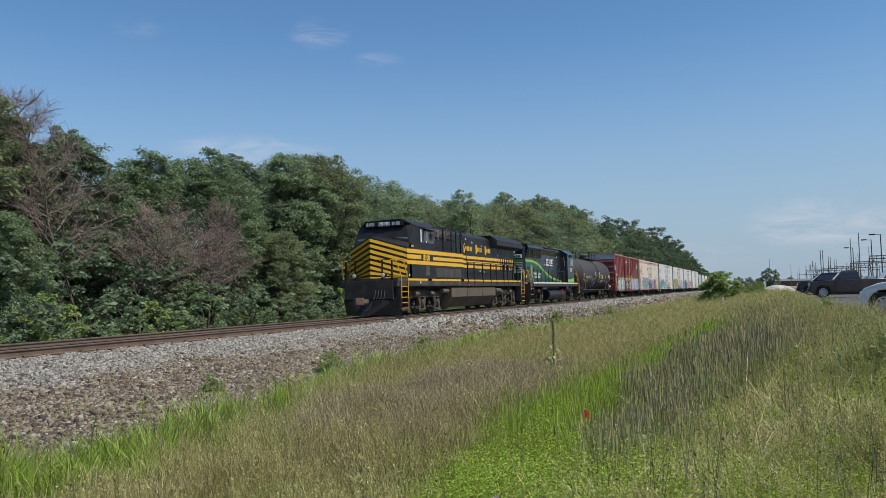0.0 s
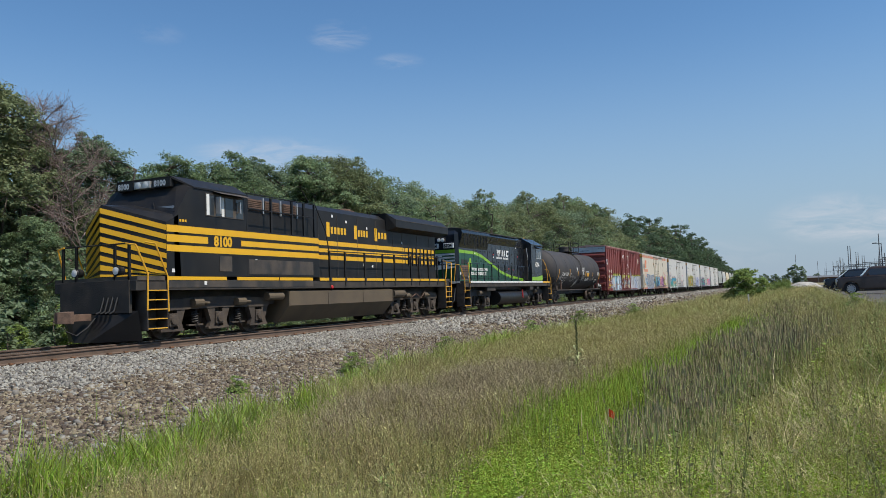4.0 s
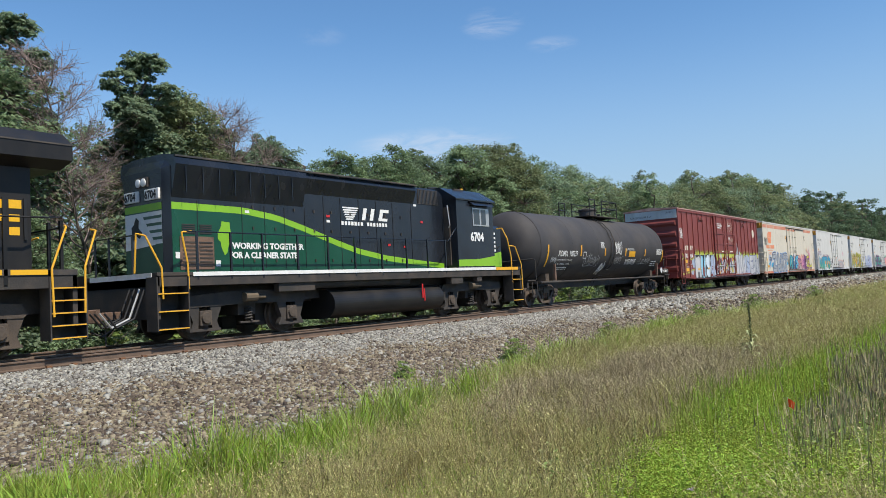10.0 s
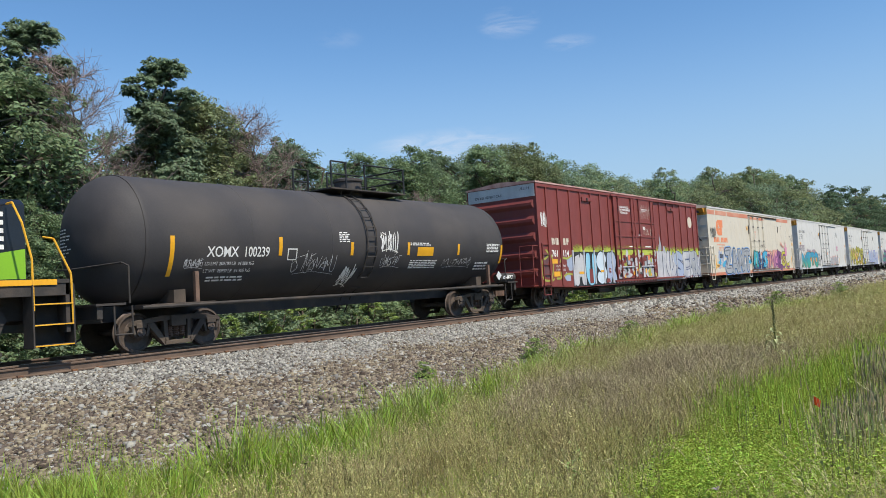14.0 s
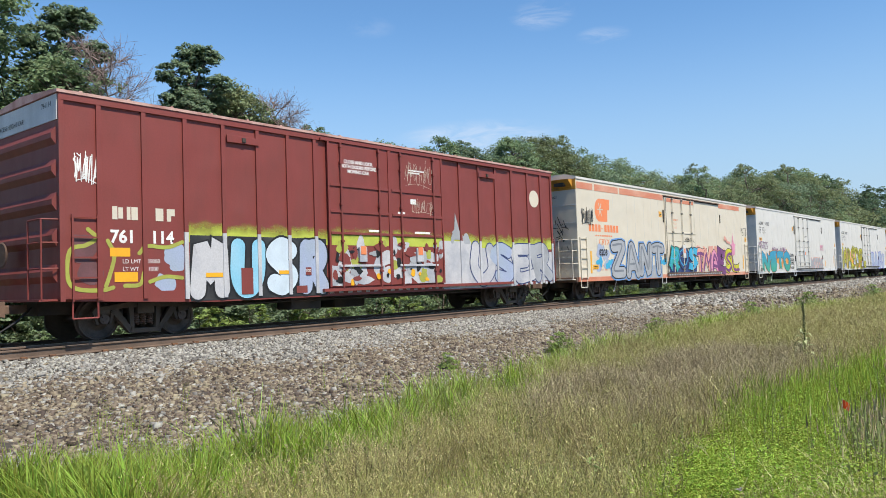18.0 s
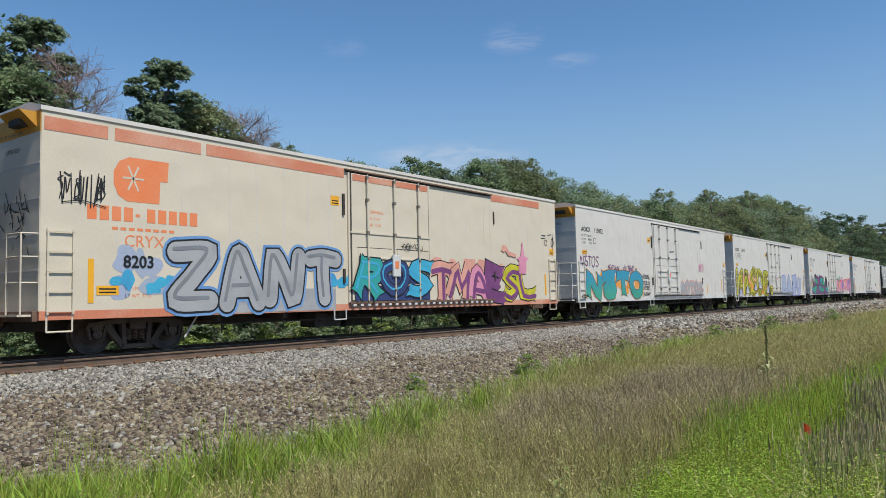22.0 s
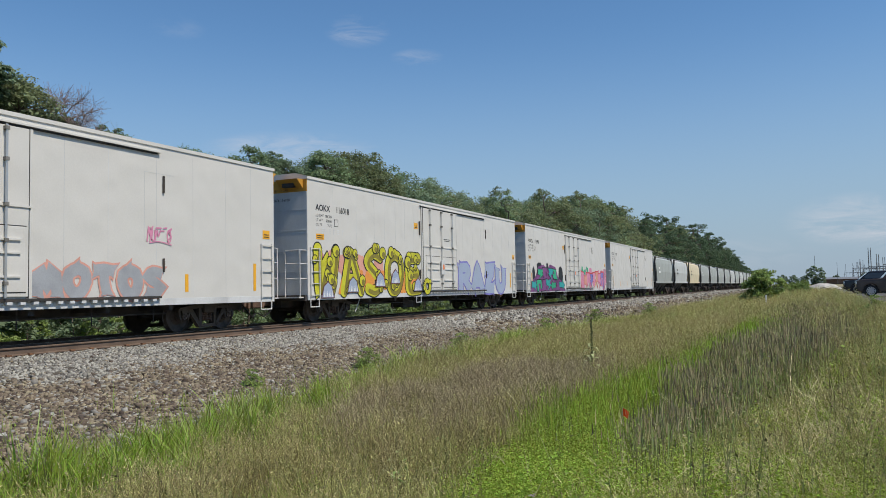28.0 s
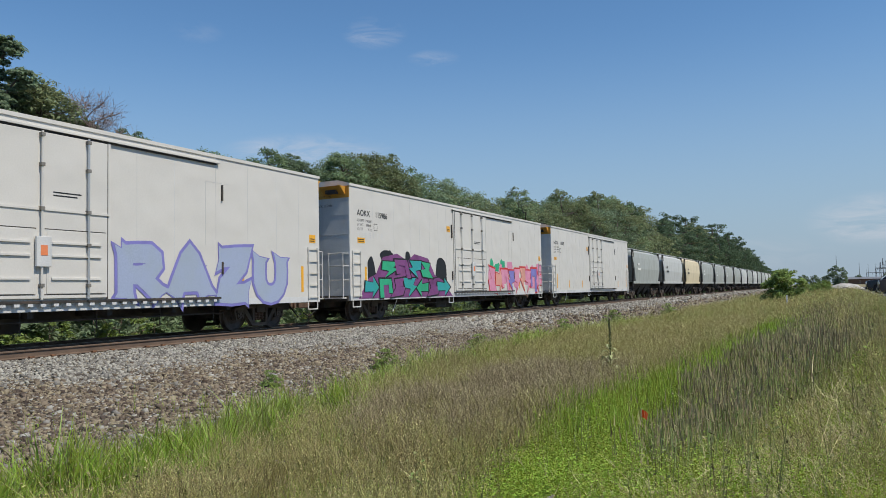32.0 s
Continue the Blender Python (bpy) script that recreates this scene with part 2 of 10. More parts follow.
def scatter(name, templates, rows, material, kind="stuff", parent=None):
    """One mesh of many copies. templates: (verts, faces); rows: template, x, y, z, yaw, scale xy, scale z, lean, lean way."""
    vs, fs, base = [], [], 0
    rows = np.asarray(rows, dtype=np.float64)
    for k, (tv, tf) in enumerate(templates):
        r = rows[rows[:, 0] == k]
        n = len(r)
        if not n:
            continue
        c, s = np.cos(r[:, 4])[:, None], np.sin(r[:, 4])[:, None]
        x = (tv[None, :, 0] * c - tv[None, :, 1] * s) * r[:, 5:6]
        y = (tv[None, :, 0] * s + tv[None, :, 1] * c) * r[:, 5:6]
        z = tv[None, :, 2] * r[:, 6:7]
        x = x + z * np.tan(r[:, 7:8]) * np.cos(r[:, 8:9]) + r[:, 1:2]
        y = y + z * np.tan(r[:, 7:8]) * np.sin(r[:, 8:9]) + r[:, 2:3]
        z = z + r[:, 3:4]
        vs.append(np.stack([x, y, z], -1).reshape(-1, 3))
        fs.append((tf[None] + (np.arange(n) * len(tv))[:, None, None] + base).reshape(-1, tf.shape[1]))
        base += n * len(tv)
    me = arrays(name, np.concatenate(vs), np.concatenate(fs))
    return link(name, me, material, parent)


def words(text, size, material, parent, x, y, z, name="lettering", way=1, bold=0.0, face="side", wide=1.0, shear=0.0):
    """Flat lettering on a wall that faces +x, read along +y; face 'end': on a wall that faces -y, read along +x."""
    cu = bpy.data.curves.new("lettering", "FONT")
    cu.body, cu.size, cu.offset, cu.shear = text, size, bold, shear
    cu.resolution_u = 3
    ob = bpy.data.objects.new("lettering", cu)
    scene.collection.objects.link(ob)
    me = bpy.data.meshes.new_from_object(ob.evaluated_get(bpy.context.evaluated_depsgraph_get()))
    bpy.data.objects.remove(ob)
    bpy.data.curves.remove(cu)
    n = len(me.vertices)
    co = np.zeros(n * 3)
    me.vertices.foreach_get("co", co)
    co = co.reshape(-1, 3)
    u, v = co[:, 0] * wide, co[:, 1]
    if face == "side":
        out = np.stack([np.full(n, x), y + u, z + v], 1)
    else:
        out = np.stack([x + u, np.full(n, y), z + v], 1)
    me.vertices.foreach_set("co", out.ravel())
    me.update()
    me.materials.clear()
    return link(name, me, material, parent)


def bars(rows, material, parent, x, name="lettering"):
    """Plain bars in place of small writing: rows of y0, y1, z0, z1 on a wall that faces +x."""
    bm = bmesh.new()
    for y0, y1, z0, z1 in rows:
        patch(bm, [(x, y0, z0), (x, y1, z0), (x, y1, z1), (x, y0, z1)])
    return part(name, bm, material, parent)


def pieces(name, rows, material, parent, label="", bevel=0.0):
    """One part for each box."""
    for r in rows:
        part(name, boxes([r], bevel), material, parent, label)

# ---- ground and track ----
TX = -16.575          # middle of the track
RAIL = 0.16           # top of the rail
rnd = np.random.default_rng(7)

M_SOIL = rough_paint("soil", (0.246, 0.2, 0.114), 0.95, stain=0.4, stain_rgb=(0.127, 0.145, 0.0409), scale=0.6, bump=0.2, grain=12)
# bed is darkened to paint in the shade between the stones
M_BED = rough_paint("ballast_gap_shade", (0.0638, 0.054, 0.0435), 0.95, stain=0.35, scale=0.8, bump=0.25, grain=25)
M_STONE_GREY = rough_paint("grey_ballast", (0.285, 0.275, 0.25), 0.9, stain=0.2, scale=2.0, bump=0.1, island=0.5)
M_STONE_BROWN = rough_paint("brown_ballast", (0.188, 0.15, 0.11), 0.92, stain=0.3, scale=2.0, bump=0.1, island=0.7)
M_RAIL = rough_paint("rusty_rail", (0.147, 0.0994, 0.0714), 0.75, metal=0.0, stain=0.3, scale=2.0, bump=0.05)
M_RAIL_TOP = rough_paint("worn_rail", (0.42, 0.38, 0.34), 0.3, metal=0.8, stain=0.2, bump=0.0)
M_CLIP = rough_paint("rust_orange_iron", (0.20, 0.095, 0.045), 0.9, stain=0.4, stain_rgb=(0.09, 0.05, 0.035), scale=6, bump=0.1)
M_TIE = rough_paint("creosote_timber", (0.085, 0.062, 0.045), 0.9, stain=0.4, scale=3.0, bump=0.2)
M_ASPHALT = rough_paint("asphalt", (0.085, 0.082, 0.078), 0.9, stain=0.3, stain_rgb=(0.13, 0.125, 0.115), scale=0.5, bump=0.1, grain=60)
M_CONCRETE = rough_paint("pale_concrete", (0.45, 0.43, 0.39), 0.9, stain=0.3, scale=1.5, bump=0.1)

GX = np.array([-2500, -300, -60, -30, -23, -20.6, -18.9, -14.75, -14.2, -10.6, -9.6, -7.5, -4.5, -2.2, 0, 1.2, 2.0, 300, 2500.0])
GZ = np.array([-0.6, -0.6, -0.6, -0.8, -0.9, -0.8, -0.30, -0.30, -0.36, -0.98, -1.06, -1.10, -1.02, -0.80, -0.44, -0.12, 0.24, 0.24, 0.24])


def ground_z(x, y):
    """Height of the ground: the bank of the track, the ditch beside it and the car park's level."""
    x, y = np.asarray(x, float), np.asarray(y, float)
    z = np.interp(x, GX, GZ)
    side = np.clip((x + 8.4) / 2.0, 0, 1) * np.clip((1.9 - x) / 1.0, 0, 1)
    return z + side * (0.06 * np.sin(x * 1.7 + y * 0.6) + 0.05 * np.sin(y * 1.1 - x * 0.8) + 0.03 * np.sin(y * 2.3 + x * 2.9))


def ground():
    xs = np.unique(np.concatenate([GX, np.arange(-60, 60, 3.0), np.arange(-12, 5, 0.5)]))
    ys = np.unique(np.concatenate([[-2500, -900, -300, -100], np.arange(-40, 60, 0.8), np.arange(60, 200, 5.0), [250, 350, 500, 800, 1300, 2500]]))
    gx, gy = np.meshgrid(xs, ys, indexing="ij")
    v = np.stack([gx, gy, ground_z(gx, gy)], -1).reshape(-1, 3)
    i = np.arange((len(xs) - 1))[:, None] * len(ys) + np.arange(len(ys) - 1)[None]
    i = i.ravel()
    f = np.stack([i, i + len(ys), i + len(ys) + 1, i + 1], 1)
    tagged(link("ground", arrays("ground", v, f), M_SOIL, smooth=True), "brown soil with weeds in a trackside ditch", "ground", kind="structure")


ground()


def ballast_bed():
    prof_x = np.array([-21.2, -19.3, -18.4, -17.6, -16.57, -15.2, -14.7, -14.2, -13.0, -11.6, -10.4, -9.6, -9.0, -8.0, -7.4])
    prof_z = np.array([-0.84, -0.13, -0.10, -0.08, -0.08, -0.085, -0.13, -0.22, -0.48, -0.74, -0.92, -1.025, -1.05, -1.075, -1.2])
    ys = np.concatenate([[-400], np.arange(-10, 70, 0.25), np.arange(70, 250, 4), [300, 500, 900]])
    xs = np.unique(np.concatenate([prof_x, np.arange(-15, -7.5, 0.25)]))
    gx, gy = np.meshgrid(xs, ys, indexing="ij")
    gz = np.interp(gx, prof_x, prof_z) + rnd.normal(0, 0.018, gx.shape) * (gx > -20.5)
    v = np.stack([gx, gy, gz], -1).reshape(-1, 3)
    i = (np.arange(len(xs) - 1)[:, None] * len(ys) + np.arange(len(ys) - 1)[None]).ravel()
    f = np.stack([i, i + len(ys), i + len(ys) + 1, i + 1], 1)
    tagged(link("ballast_bed", arrays("ballast_bed", v, f), M_BED), "crushed stone bank under the track, darkened for shaded gaps", "ballast", kind="structure")
    cube = np.array([(x, y, z) for x in (-1, 1) for y in (-1, 1) for z in (-1, 1)], float) * 0.5
    quads = np.array([(0, 1, 3, 2), (4, 6, 7, 5), (0, 4, 5, 1), (2, 3, 7, 6), (0, 2, 6, 4), (1, 5, 7, 3)])
    shapes = []
    for _ in range(14):
        v = cube * rnd.uniform(0.55, 1.2, 3) + rnd.uniform(-0.22, 0.22, cube.shape)
        v[:, 0] += v[:, 2] * rnd.uniform(-0.6, 0.6)
        v[:, 1] += v[:, 2] * rnd.uniform(-0.6, 0.6)
        shapes.append((v, quads))

    def strew(n, x0, x1, y0, y1, size):
        x, y = rnd.uniform(x0, x1, n), y0 + (y1 - y0) * rnd.random(n) ** 1.25
        s = size * rnd.lognormal(0, 0.28, n)
        return np.stack([rnd.integers(0, 14, n), x, y, np.interp(x, prof_x, prof_z) + s * 0.2, rnd.uniform(0, 6.28, n), s, s * rnd.uniform(0.8, 1.3, n),
                         rnd.uniform(-0.4, 0.4, n), rnd.uniform(0, 6.28, n)], 1)

    rows = np.concatenate([strew(135000, -15.22, -7.9, 1.8, 34, 0.039), strew(15000, -13.6, -7.9, 1.8, 22, 0.052), strew(13000, -15.22, -10.0, 30, 80, 0.085), strew(9500, -15.22, -10.0, 75, 280, 0.15),
                           strew(4200, -17.1, -16.0, 0, 40, 0.065), strew(2500, -19.6, -17.55, 0, 40, 0.075)])
    upper = rnd.random(len(rows)) < np.clip((-13.25 + 0.3 * np.sin(rows[:, 2] * 0.7) + 0.2 * np.sin(rows[:, 2] * 1.9) - rows[:, 1]) / 1.1 + 0.5, 0.14, 0.94)
    for sel, mat, label in ((upper, M_STONE_GREY, "pale grey crushed ballast stones"), (~upper, M_STONE_BROWN, "brown weathered ballast stones on the bank")):
        tagged(scatter("ballast_stones", shapes, rows[sel], mat), label, "stones", kind="stuff")


ballast_bed()


def track():
    half = 0.755
    prof = [(-0.075, -0.18), (0.075, -0.18), (0.075, -0.165), (0.012, -0.145), (0.010, -0.045), (0.036, -0.035), (0.036, -0.008), (0.028, -0.002), (-0.028, -0.002), (-0.036, -0.008), (-0.036, -0.035), (-0.010, -0.045), (-0.012, -0.145), (-0.075, -0.165)]
    for side in (-1, 1):
        x = TX + side * half
        rail = tagged(part("rail", prism(bmesh.new(), [(x + a, b + RAIL) for a, b in prof], -300, 900), M_RAIL), "rusty steel running rail", "rail", "rails", "structure")
        part("running_surface", boxes([(x - 0.027, x + 0.027, -300, 900, RAIL - 0.0015, RAIL + 0.0015)]), M_RAIL_TOP, rail, "polished wheel-worn strip")
    me = None
    for i in range(140):
        y = 0.25 + i * 0.52
        if me is None:
            bm = box(bmesh.new(), -1.36, 1.36, -0.115, 0.115, -0.22, -0.046, 0.012)
            me = bpy.data.meshes.new("crosstie")
            bm.to_mesh(me)
            bm.free()
        ob = link("crosstie", me, M_TIE)
        ob.location = (TX + rnd.uniform(-0.02, 0.02), y, 0)
        ob.rotation_euler = (0, 0, rnd.uniform(-0.01, 0.01))
        tagged(ob, "dark timber crosstie half buried in ballast", "crosstie", "crossties")
    # plates, spikes and anchors along the near rail
    bm = bmesh.new()
    for i in range(110):
        y = 0.25 + i * 0.52
        for side in (-1, 1):
            x = TX + side * half
            box(bm, x - 0.16, x + 0.16, y - 0.09, y + 0.09, RAIL - 0.206, RAIL - 0.178)
            for dx in (-0.11, 0.11):
                for dy in (-0.05, 0.05):
                    box(bm, x + dx - 0.014, x + dx + 0.014, y + dy - 0.014, y + dy + 0.014, RAIL - 0.178, RAIL - 0.145)
            for dy in (-0.15, 0.15):
                box(bm, x - 0.085, x + 0.10, y + dy - 0.018, y + dy + 0.018, RAIL - 0.20, RAIL - 0.15)
    tagged(part("rail_fastenings", bm, M_RAIL), "rusty tie plates, spikes and rail anchors", "fastenings", kind="stuff")
    joint = thing("rail_joint", "rusty bolted joint bar on the rail", "joint bar")
    for side in (-1, 1):
        x = TX + half + side * 0.03
        part("joint_bar", boxes([(x - 0.014, x + 0.014, 7.4, 8.25, RAIL - 0.145, RAIL - 0.045)], 0.006), M_RAIL, joint)
    # a relay rail standing on the tie ends beside the track
    x = TX + half + 0.44
    spare = tagged(part("spare_rail", prism(bmesh.new(), [(x + a, b + 0.134) for a, b in prof], -120, 420), M_RAIL), "rusty relay rail laid out along the tie ends", "rail", "", "structure")
    for i in range(96):
        y = 0.25 + i * 0.52
        part("rail_clip", boxes([(x + 0.05, x + 0.13, y - 0.05, y + 0.06, -0.050, -0.008)], 0.006), M_CLIP, spare) if i % 3 != 1 else None


track()

# ---- woods behind the track ----
M_BARK = rough_paint("grey_bark", (0.13, 0.105, 0.085), 0.95, stain=0.4, scale=3, streak=3, bump=0.3)
M_DEAD = rough_paint("dead_twigs", (0.27, 0.205, 0.185), 0.95, stain=0.3, scale=3, bump=0.2)
M_DEADRED = rough_paint("reddish_twigs", (0.32, 0.24, 0.21), 0.95, stain=0.3, scale=3, bump=0)
# oak: far leaves, darkened in place of the shaded gaps their crowns lack
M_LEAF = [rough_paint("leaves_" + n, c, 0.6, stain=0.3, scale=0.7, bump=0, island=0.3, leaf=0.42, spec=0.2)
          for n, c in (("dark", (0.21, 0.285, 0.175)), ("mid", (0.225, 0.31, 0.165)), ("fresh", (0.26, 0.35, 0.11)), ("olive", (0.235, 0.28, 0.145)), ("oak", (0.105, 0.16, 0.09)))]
trnd = np.random.default_rng(21)
LEAF = (np.array([(0, -0.5, 0), (0.27, 0, 0.07), (0, 0.5, -0.04), (-0.27, 0, 0.07)]), np.array([(0, 1, 2), (0, 2, 3)]))


def wood_mesh(name, segs, seg=5):
    n = len(segs)
    p = np.array([s[0] for s in segs])
    q = np.array([s[1] for s in segs])
    r0 = np.array([s[2] for s in segs])[:, None, None]
    r1 = np.array([s[3] for s in segs])[:, None, None]
    d = q - p
    d /= np.linalg.norm(d, axis=1)[:, None]
    ref = np.where(np.abs(d[:, 2:3]) < 0.9, [[0, 0, 1.0]], [[1.0, 0, 0]])
    u = np.cross(d, ref)
    u /= np.linalg.norm(u, axis=1)[:, None]
    w = np.cross(d, u)
    a = np.arange(seg) * 2 * np.pi / seg
    ring = u[:, None] * np.cos(a)[None, :, None] + w[:, None] * np.sin(a)[None, :, None]
    v = np.concatenate([p[:, None] + ring * r0, q[:, None] + ring * r1], 1).reshape(-1, 3)
    i = np.arange(seg)
    f = np.stack([i, (i + 1) % seg, (i + 1) % seg + seg, i + seg], 1)
    f = (f[None] + (np.arange(n) * 2 * seg)[:, None, None]).reshape(-1, 4)
    return arrays(name, v, f)


def leaf_mesh(name, centres, radii, per, size, rng, flat=0.4, droop=0.25):
    """Leaves in shelves: each clump is a flat spray that sags towards its rim, its leaves lying along it."""
    n = len(centres) * per
    c = np.repeat(centres, per, 0)
    r = np.repeat(radii, per)[:, None]
    way = rng.normal(0, 1, (n, 3))
    way /= np.linalg.norm(way, axis=1)[:, None]
    out = rng.random((n, 1)) ** 0.45
    pos = c + way * r * out * np.array([1, 1, flat])
    rim = np.hypot(pos[:, 0] - c[:, 0], pos[:, 1] - c[:, 1]) / r[:, 0]
    pos[:, 2] -= droop * r[:, 0] * rim ** 2
    s = size * rng.uniform(0.6, 1.35, n)[:, None, None]
    normal = way * np.array([0.55, 0.55, 0.2]) + rng.normal(0, 0.38, (n, 3)) + np.array([0.12, 0, 0.85])
    normal /= np.linalg.norm(normal, axis=1)[:, None]
    t = np.cross(normal, rng.normal(0, 1, (n, 3)))
    t /= np.linalg.norm(t, axis=1)[:, None]
    b = np.cross(normal, t)
    lv, lf = LEAF
    v = pos[:, None] + s * (lv[None, :, 0:1] * t[:, None] + lv[None, :, 1:2] * b[:, None] + lv[None, :, 2:3] * normal[:, None])
    f = (lf[None] + (np.arange(n) * len(lv))[:, None, None]).reshape(-1, 3)
    return arrays(name, v.reshape(-1, 3), f)


def broadleaf(name, height, spread, mat, seed, per=40, size=0.2, clumps=200, low=0.12, label="", lobes=16, group="trees of the wood", kind="tree", ball=(0.30, 0.48)):
    """A tree 'height' tall, rooted at the origin: trunk, limbs that reach into the lobes of the crown, leaf clumps on the lobes."""
    rng = np.random.default_rng(seed)
    balls = []
    for i in range(lobes):
        h = low + (0.93 - low) * ((i + rng.uniform(0, 0.9)) / lobes)
        u = (h - low) / (1 - low)
        reach = spread * (0.95 - 0.15 * math.cos(6.28 * u)) * math.sqrt(max(1 - u ** 4, 0.05)) * (0.75 + 0.25 * min(u * 4, 1))
        a = i * 2.4 + rng.uniform(-0.5, 0.5)
        r = spread * rng.uniform(*ball) * (1.08 - 0.25 * u)
        w = max(reach - 0.7 * r, 0) * rng.uniform(0.35, 1.0)
        balls.append((np.array([w * math.cos(a), w * math.sin(a), h * height - r * 0.4]), r))
    top = max(c[2] + r * 0.85 for c, r in balls)
    balls = [(c * np.array([1, 1, height / top]), r) for c, r in balls]
    segs, p, d, r = [], np.zeros(3), np.array([rng.uniform(-0.08, 0.08), rng.uniform(-0.08, 0.08), 1.0]), 0.016 * height
    spine = [p.copy()]
    for i in range(9):
        q = p + d / np.linalg.norm(d) * height * 0.095
        segs.append((p.copy(), q.copy(), r, r * 0.87, 9))
        p, r = q, r * 0.87
        spine.append(p.copy())
        d = d + rng.normal(0, 0.08, 3) * np.array([1, 1, 0])
    spine = np.array(spine)
    centres, radii = [], []
    share = np.array([b[1] ** 2 for b in balls])
    share = share / share.sum()
    for (c, br), sh in zip(balls, share):
        k = int(np.argmin(np.abs(spine[:, 2] - max(c[2] - 0.8 * np.hypot(c[0], c[1]), height * 0.1))))
        m = (spine[k] + c) / 2 + np.array([0, 0, -0.08 * height * rng.random()])
        r0 = 0.0065 * height
        segs += [(spine[k], m, r0, r0 * 0.7, 5), (m, c, r0 * 0.7, r0 * 0.4, 5)]
        n = max(int(clumps * sh), 3)
        way = rng.normal(0, 1, (n, 3)) + np.array([c[0], c[1], 0]) / max(spread, 0.1) * 0.5 + np.array([0, 0, 0.25])
        way /= np.linalg.norm(way, axis=1)[:, None]
        pos = c + way * br * rng.uniform(0.55, 1.0, (n, 1)) * np.array([1, 1, 0.85])
        for e in pos[::3]:
            segs.append((c, e, r0 * 0.4, r0 * 0.15, 3))
        centres.append(pos)
        radii.append(rng.uniform(0.20, 0.36, n) * br + 0.03 * spread)
    centres, radii = np.concatenate(centres), np.concatenate(radii)
    tree = thing(name, label, kind, group)
    link("trunk", wood_mesh("trunk", segs, 5 if per > 20 else 3), M_BARK, tree)
    link("crown", leaf_mesh("crown", centres, radii, per, size, rng), mat, tree)
    return tree


def bare_tree(name, height, seed, label, spread=0.5, bole=0.3, twig_mat=None, wide=1.0):
    """A leafless tree: trunk, limbs, and a haze of fine twigs at their ends."""
    rng = np.random.default_rng(seed)
    segs, fine = [], []
    spine, d, r = [np.zeros(3)], np.array([0, 0, 1.0]), 0.011 * height
    for i in range(16):
        q = spine[-1] + d / np.linalg.norm(d) * height * 0.06
        segs.append((spine[-1], q, r, r * 0.87, 9))
        spine.append(q)
        r *= 0.87
        d = d + rng.normal(0, 0.07, 3) * np.array([1, 1, 0])

    def bent(out, p, w, length, r0, r1, n, depth, lift):
        """A bough of n segments that curves upwards; returns its joints."""
        w = w / np.linalg.norm(w)
        joints = [p]
        for i in range(n):
            q = joints[-1] + w * length / n
            out.append((joints[-1], q, r0 + (r1 - r0) * i / n, r0 + (r1 - r0) * (i + 1) / n, depth))
            joints.append(q)
            w = w + rng.normal(0, 0.16, 3) + np.array([0, 0, lift])
            w = w / np.linalg.norm(w)
        return joints

    for b in range(38):
        u = bole + (0.98 - bole) * (b + rng.random()) / 38
        p = spine[min(int(u * 16), 15)] * (1 - (u * 16) % 1) + spine[min(int(u * 16) + 1, 16)] * ((u * 16) % 1)
        a = b * 2.4 + rng.uniform(-0.4, 0.4)
        length = height * 0.33 * wide * (1.12 - 0.85 * u) * rng.uniform(0.75, 1.15)
        main = bent(segs, p, np.array([math.cos(a), math.sin(a), rng.uniform(0.35, 0.9) / wide]), length, 0.0028 * height, 0.011, 5, 3, 0.10)
        for m in range(11):
            s = rng.uniform(0.25, 1.0) * 5
            o = main[min(int(s), 4)] * (1 - s % 1) + main[min(int(s) + 1, 5)] * (s % 1)
            way = (main[5] - main[0]) / length + rng.normal(0, 0.75, 3) + np.array([0, 0, 0.2])
            sub = bent(segs, o, way, length * rng.uniform(0.28, 0.5), 0.011, 0.008, 3, 2, 0.08)
            for t in range(6):
                o2 = sub[1 + t % 3]
                way2 = (sub[3] - sub[0]) / max(np.linalg.norm(sub[3] - sub[0]), 0.01) + rng.normal(0, 0.8, 3)
                bent(fine, o2, way2, height * rng.uniform(0.025, 0.055), 0.0065, 0.0045, 2, 0, 0.05)
    k = height / max(s[1][2] for s in segs)
    segs = [(a * k, b * k, max(c * k, 0.010), max(e * k, 0.008), g) for a, b, c, e, g in segs]
    fine = [(a * k, b * k, c, e, g) for a, b, c, e, g in fine]
    tree = thing(name, label, "tree", "dead trees")
    link("trunk", wood_mesh("trunk", [s for s in segs if s[4] > 4], 6), M_BARK, tree)
    link("branchwork", wood_mesh("branchwork", [s for s in segs if s[4] <= 4], 4), M_DEAD, tree)
    link("twig_haze", wood_mesh("twig_haze", fine, 3), twig_mat or M_DEAD, tree)
    return tree


def put(source, x, y, size=1.0, turn=None, first=[]):
    """A copy of a tree, rooted in the ground at x, y."""
    m = pose(x, y, float(ground_z(x, y)) - 0.1, 0, 0, trnd.uniform(0, 360) if turn is None else turn) @ Matrix.Scale(size, 4)
    if source.name not in first:
        first.append(source.name)
        source.matrix_basis = m
        return source
    return copy_thing(source, m @ Matrix.Scale(1.0 / source.scale[0], 4))


# height of the wood's skyline above the rail, along a line 30 m from the camera's line
SKY_Y = (0, 8, 10, 10.9, 12.2, 13.4, 14.8, 16, 17.5, 19.2, 21.4, 22.8, 24, 27, 30, 33, 36.5, 42, 51, 59, 67.5, 84, 101, 128, 171, 235, 330, 460)
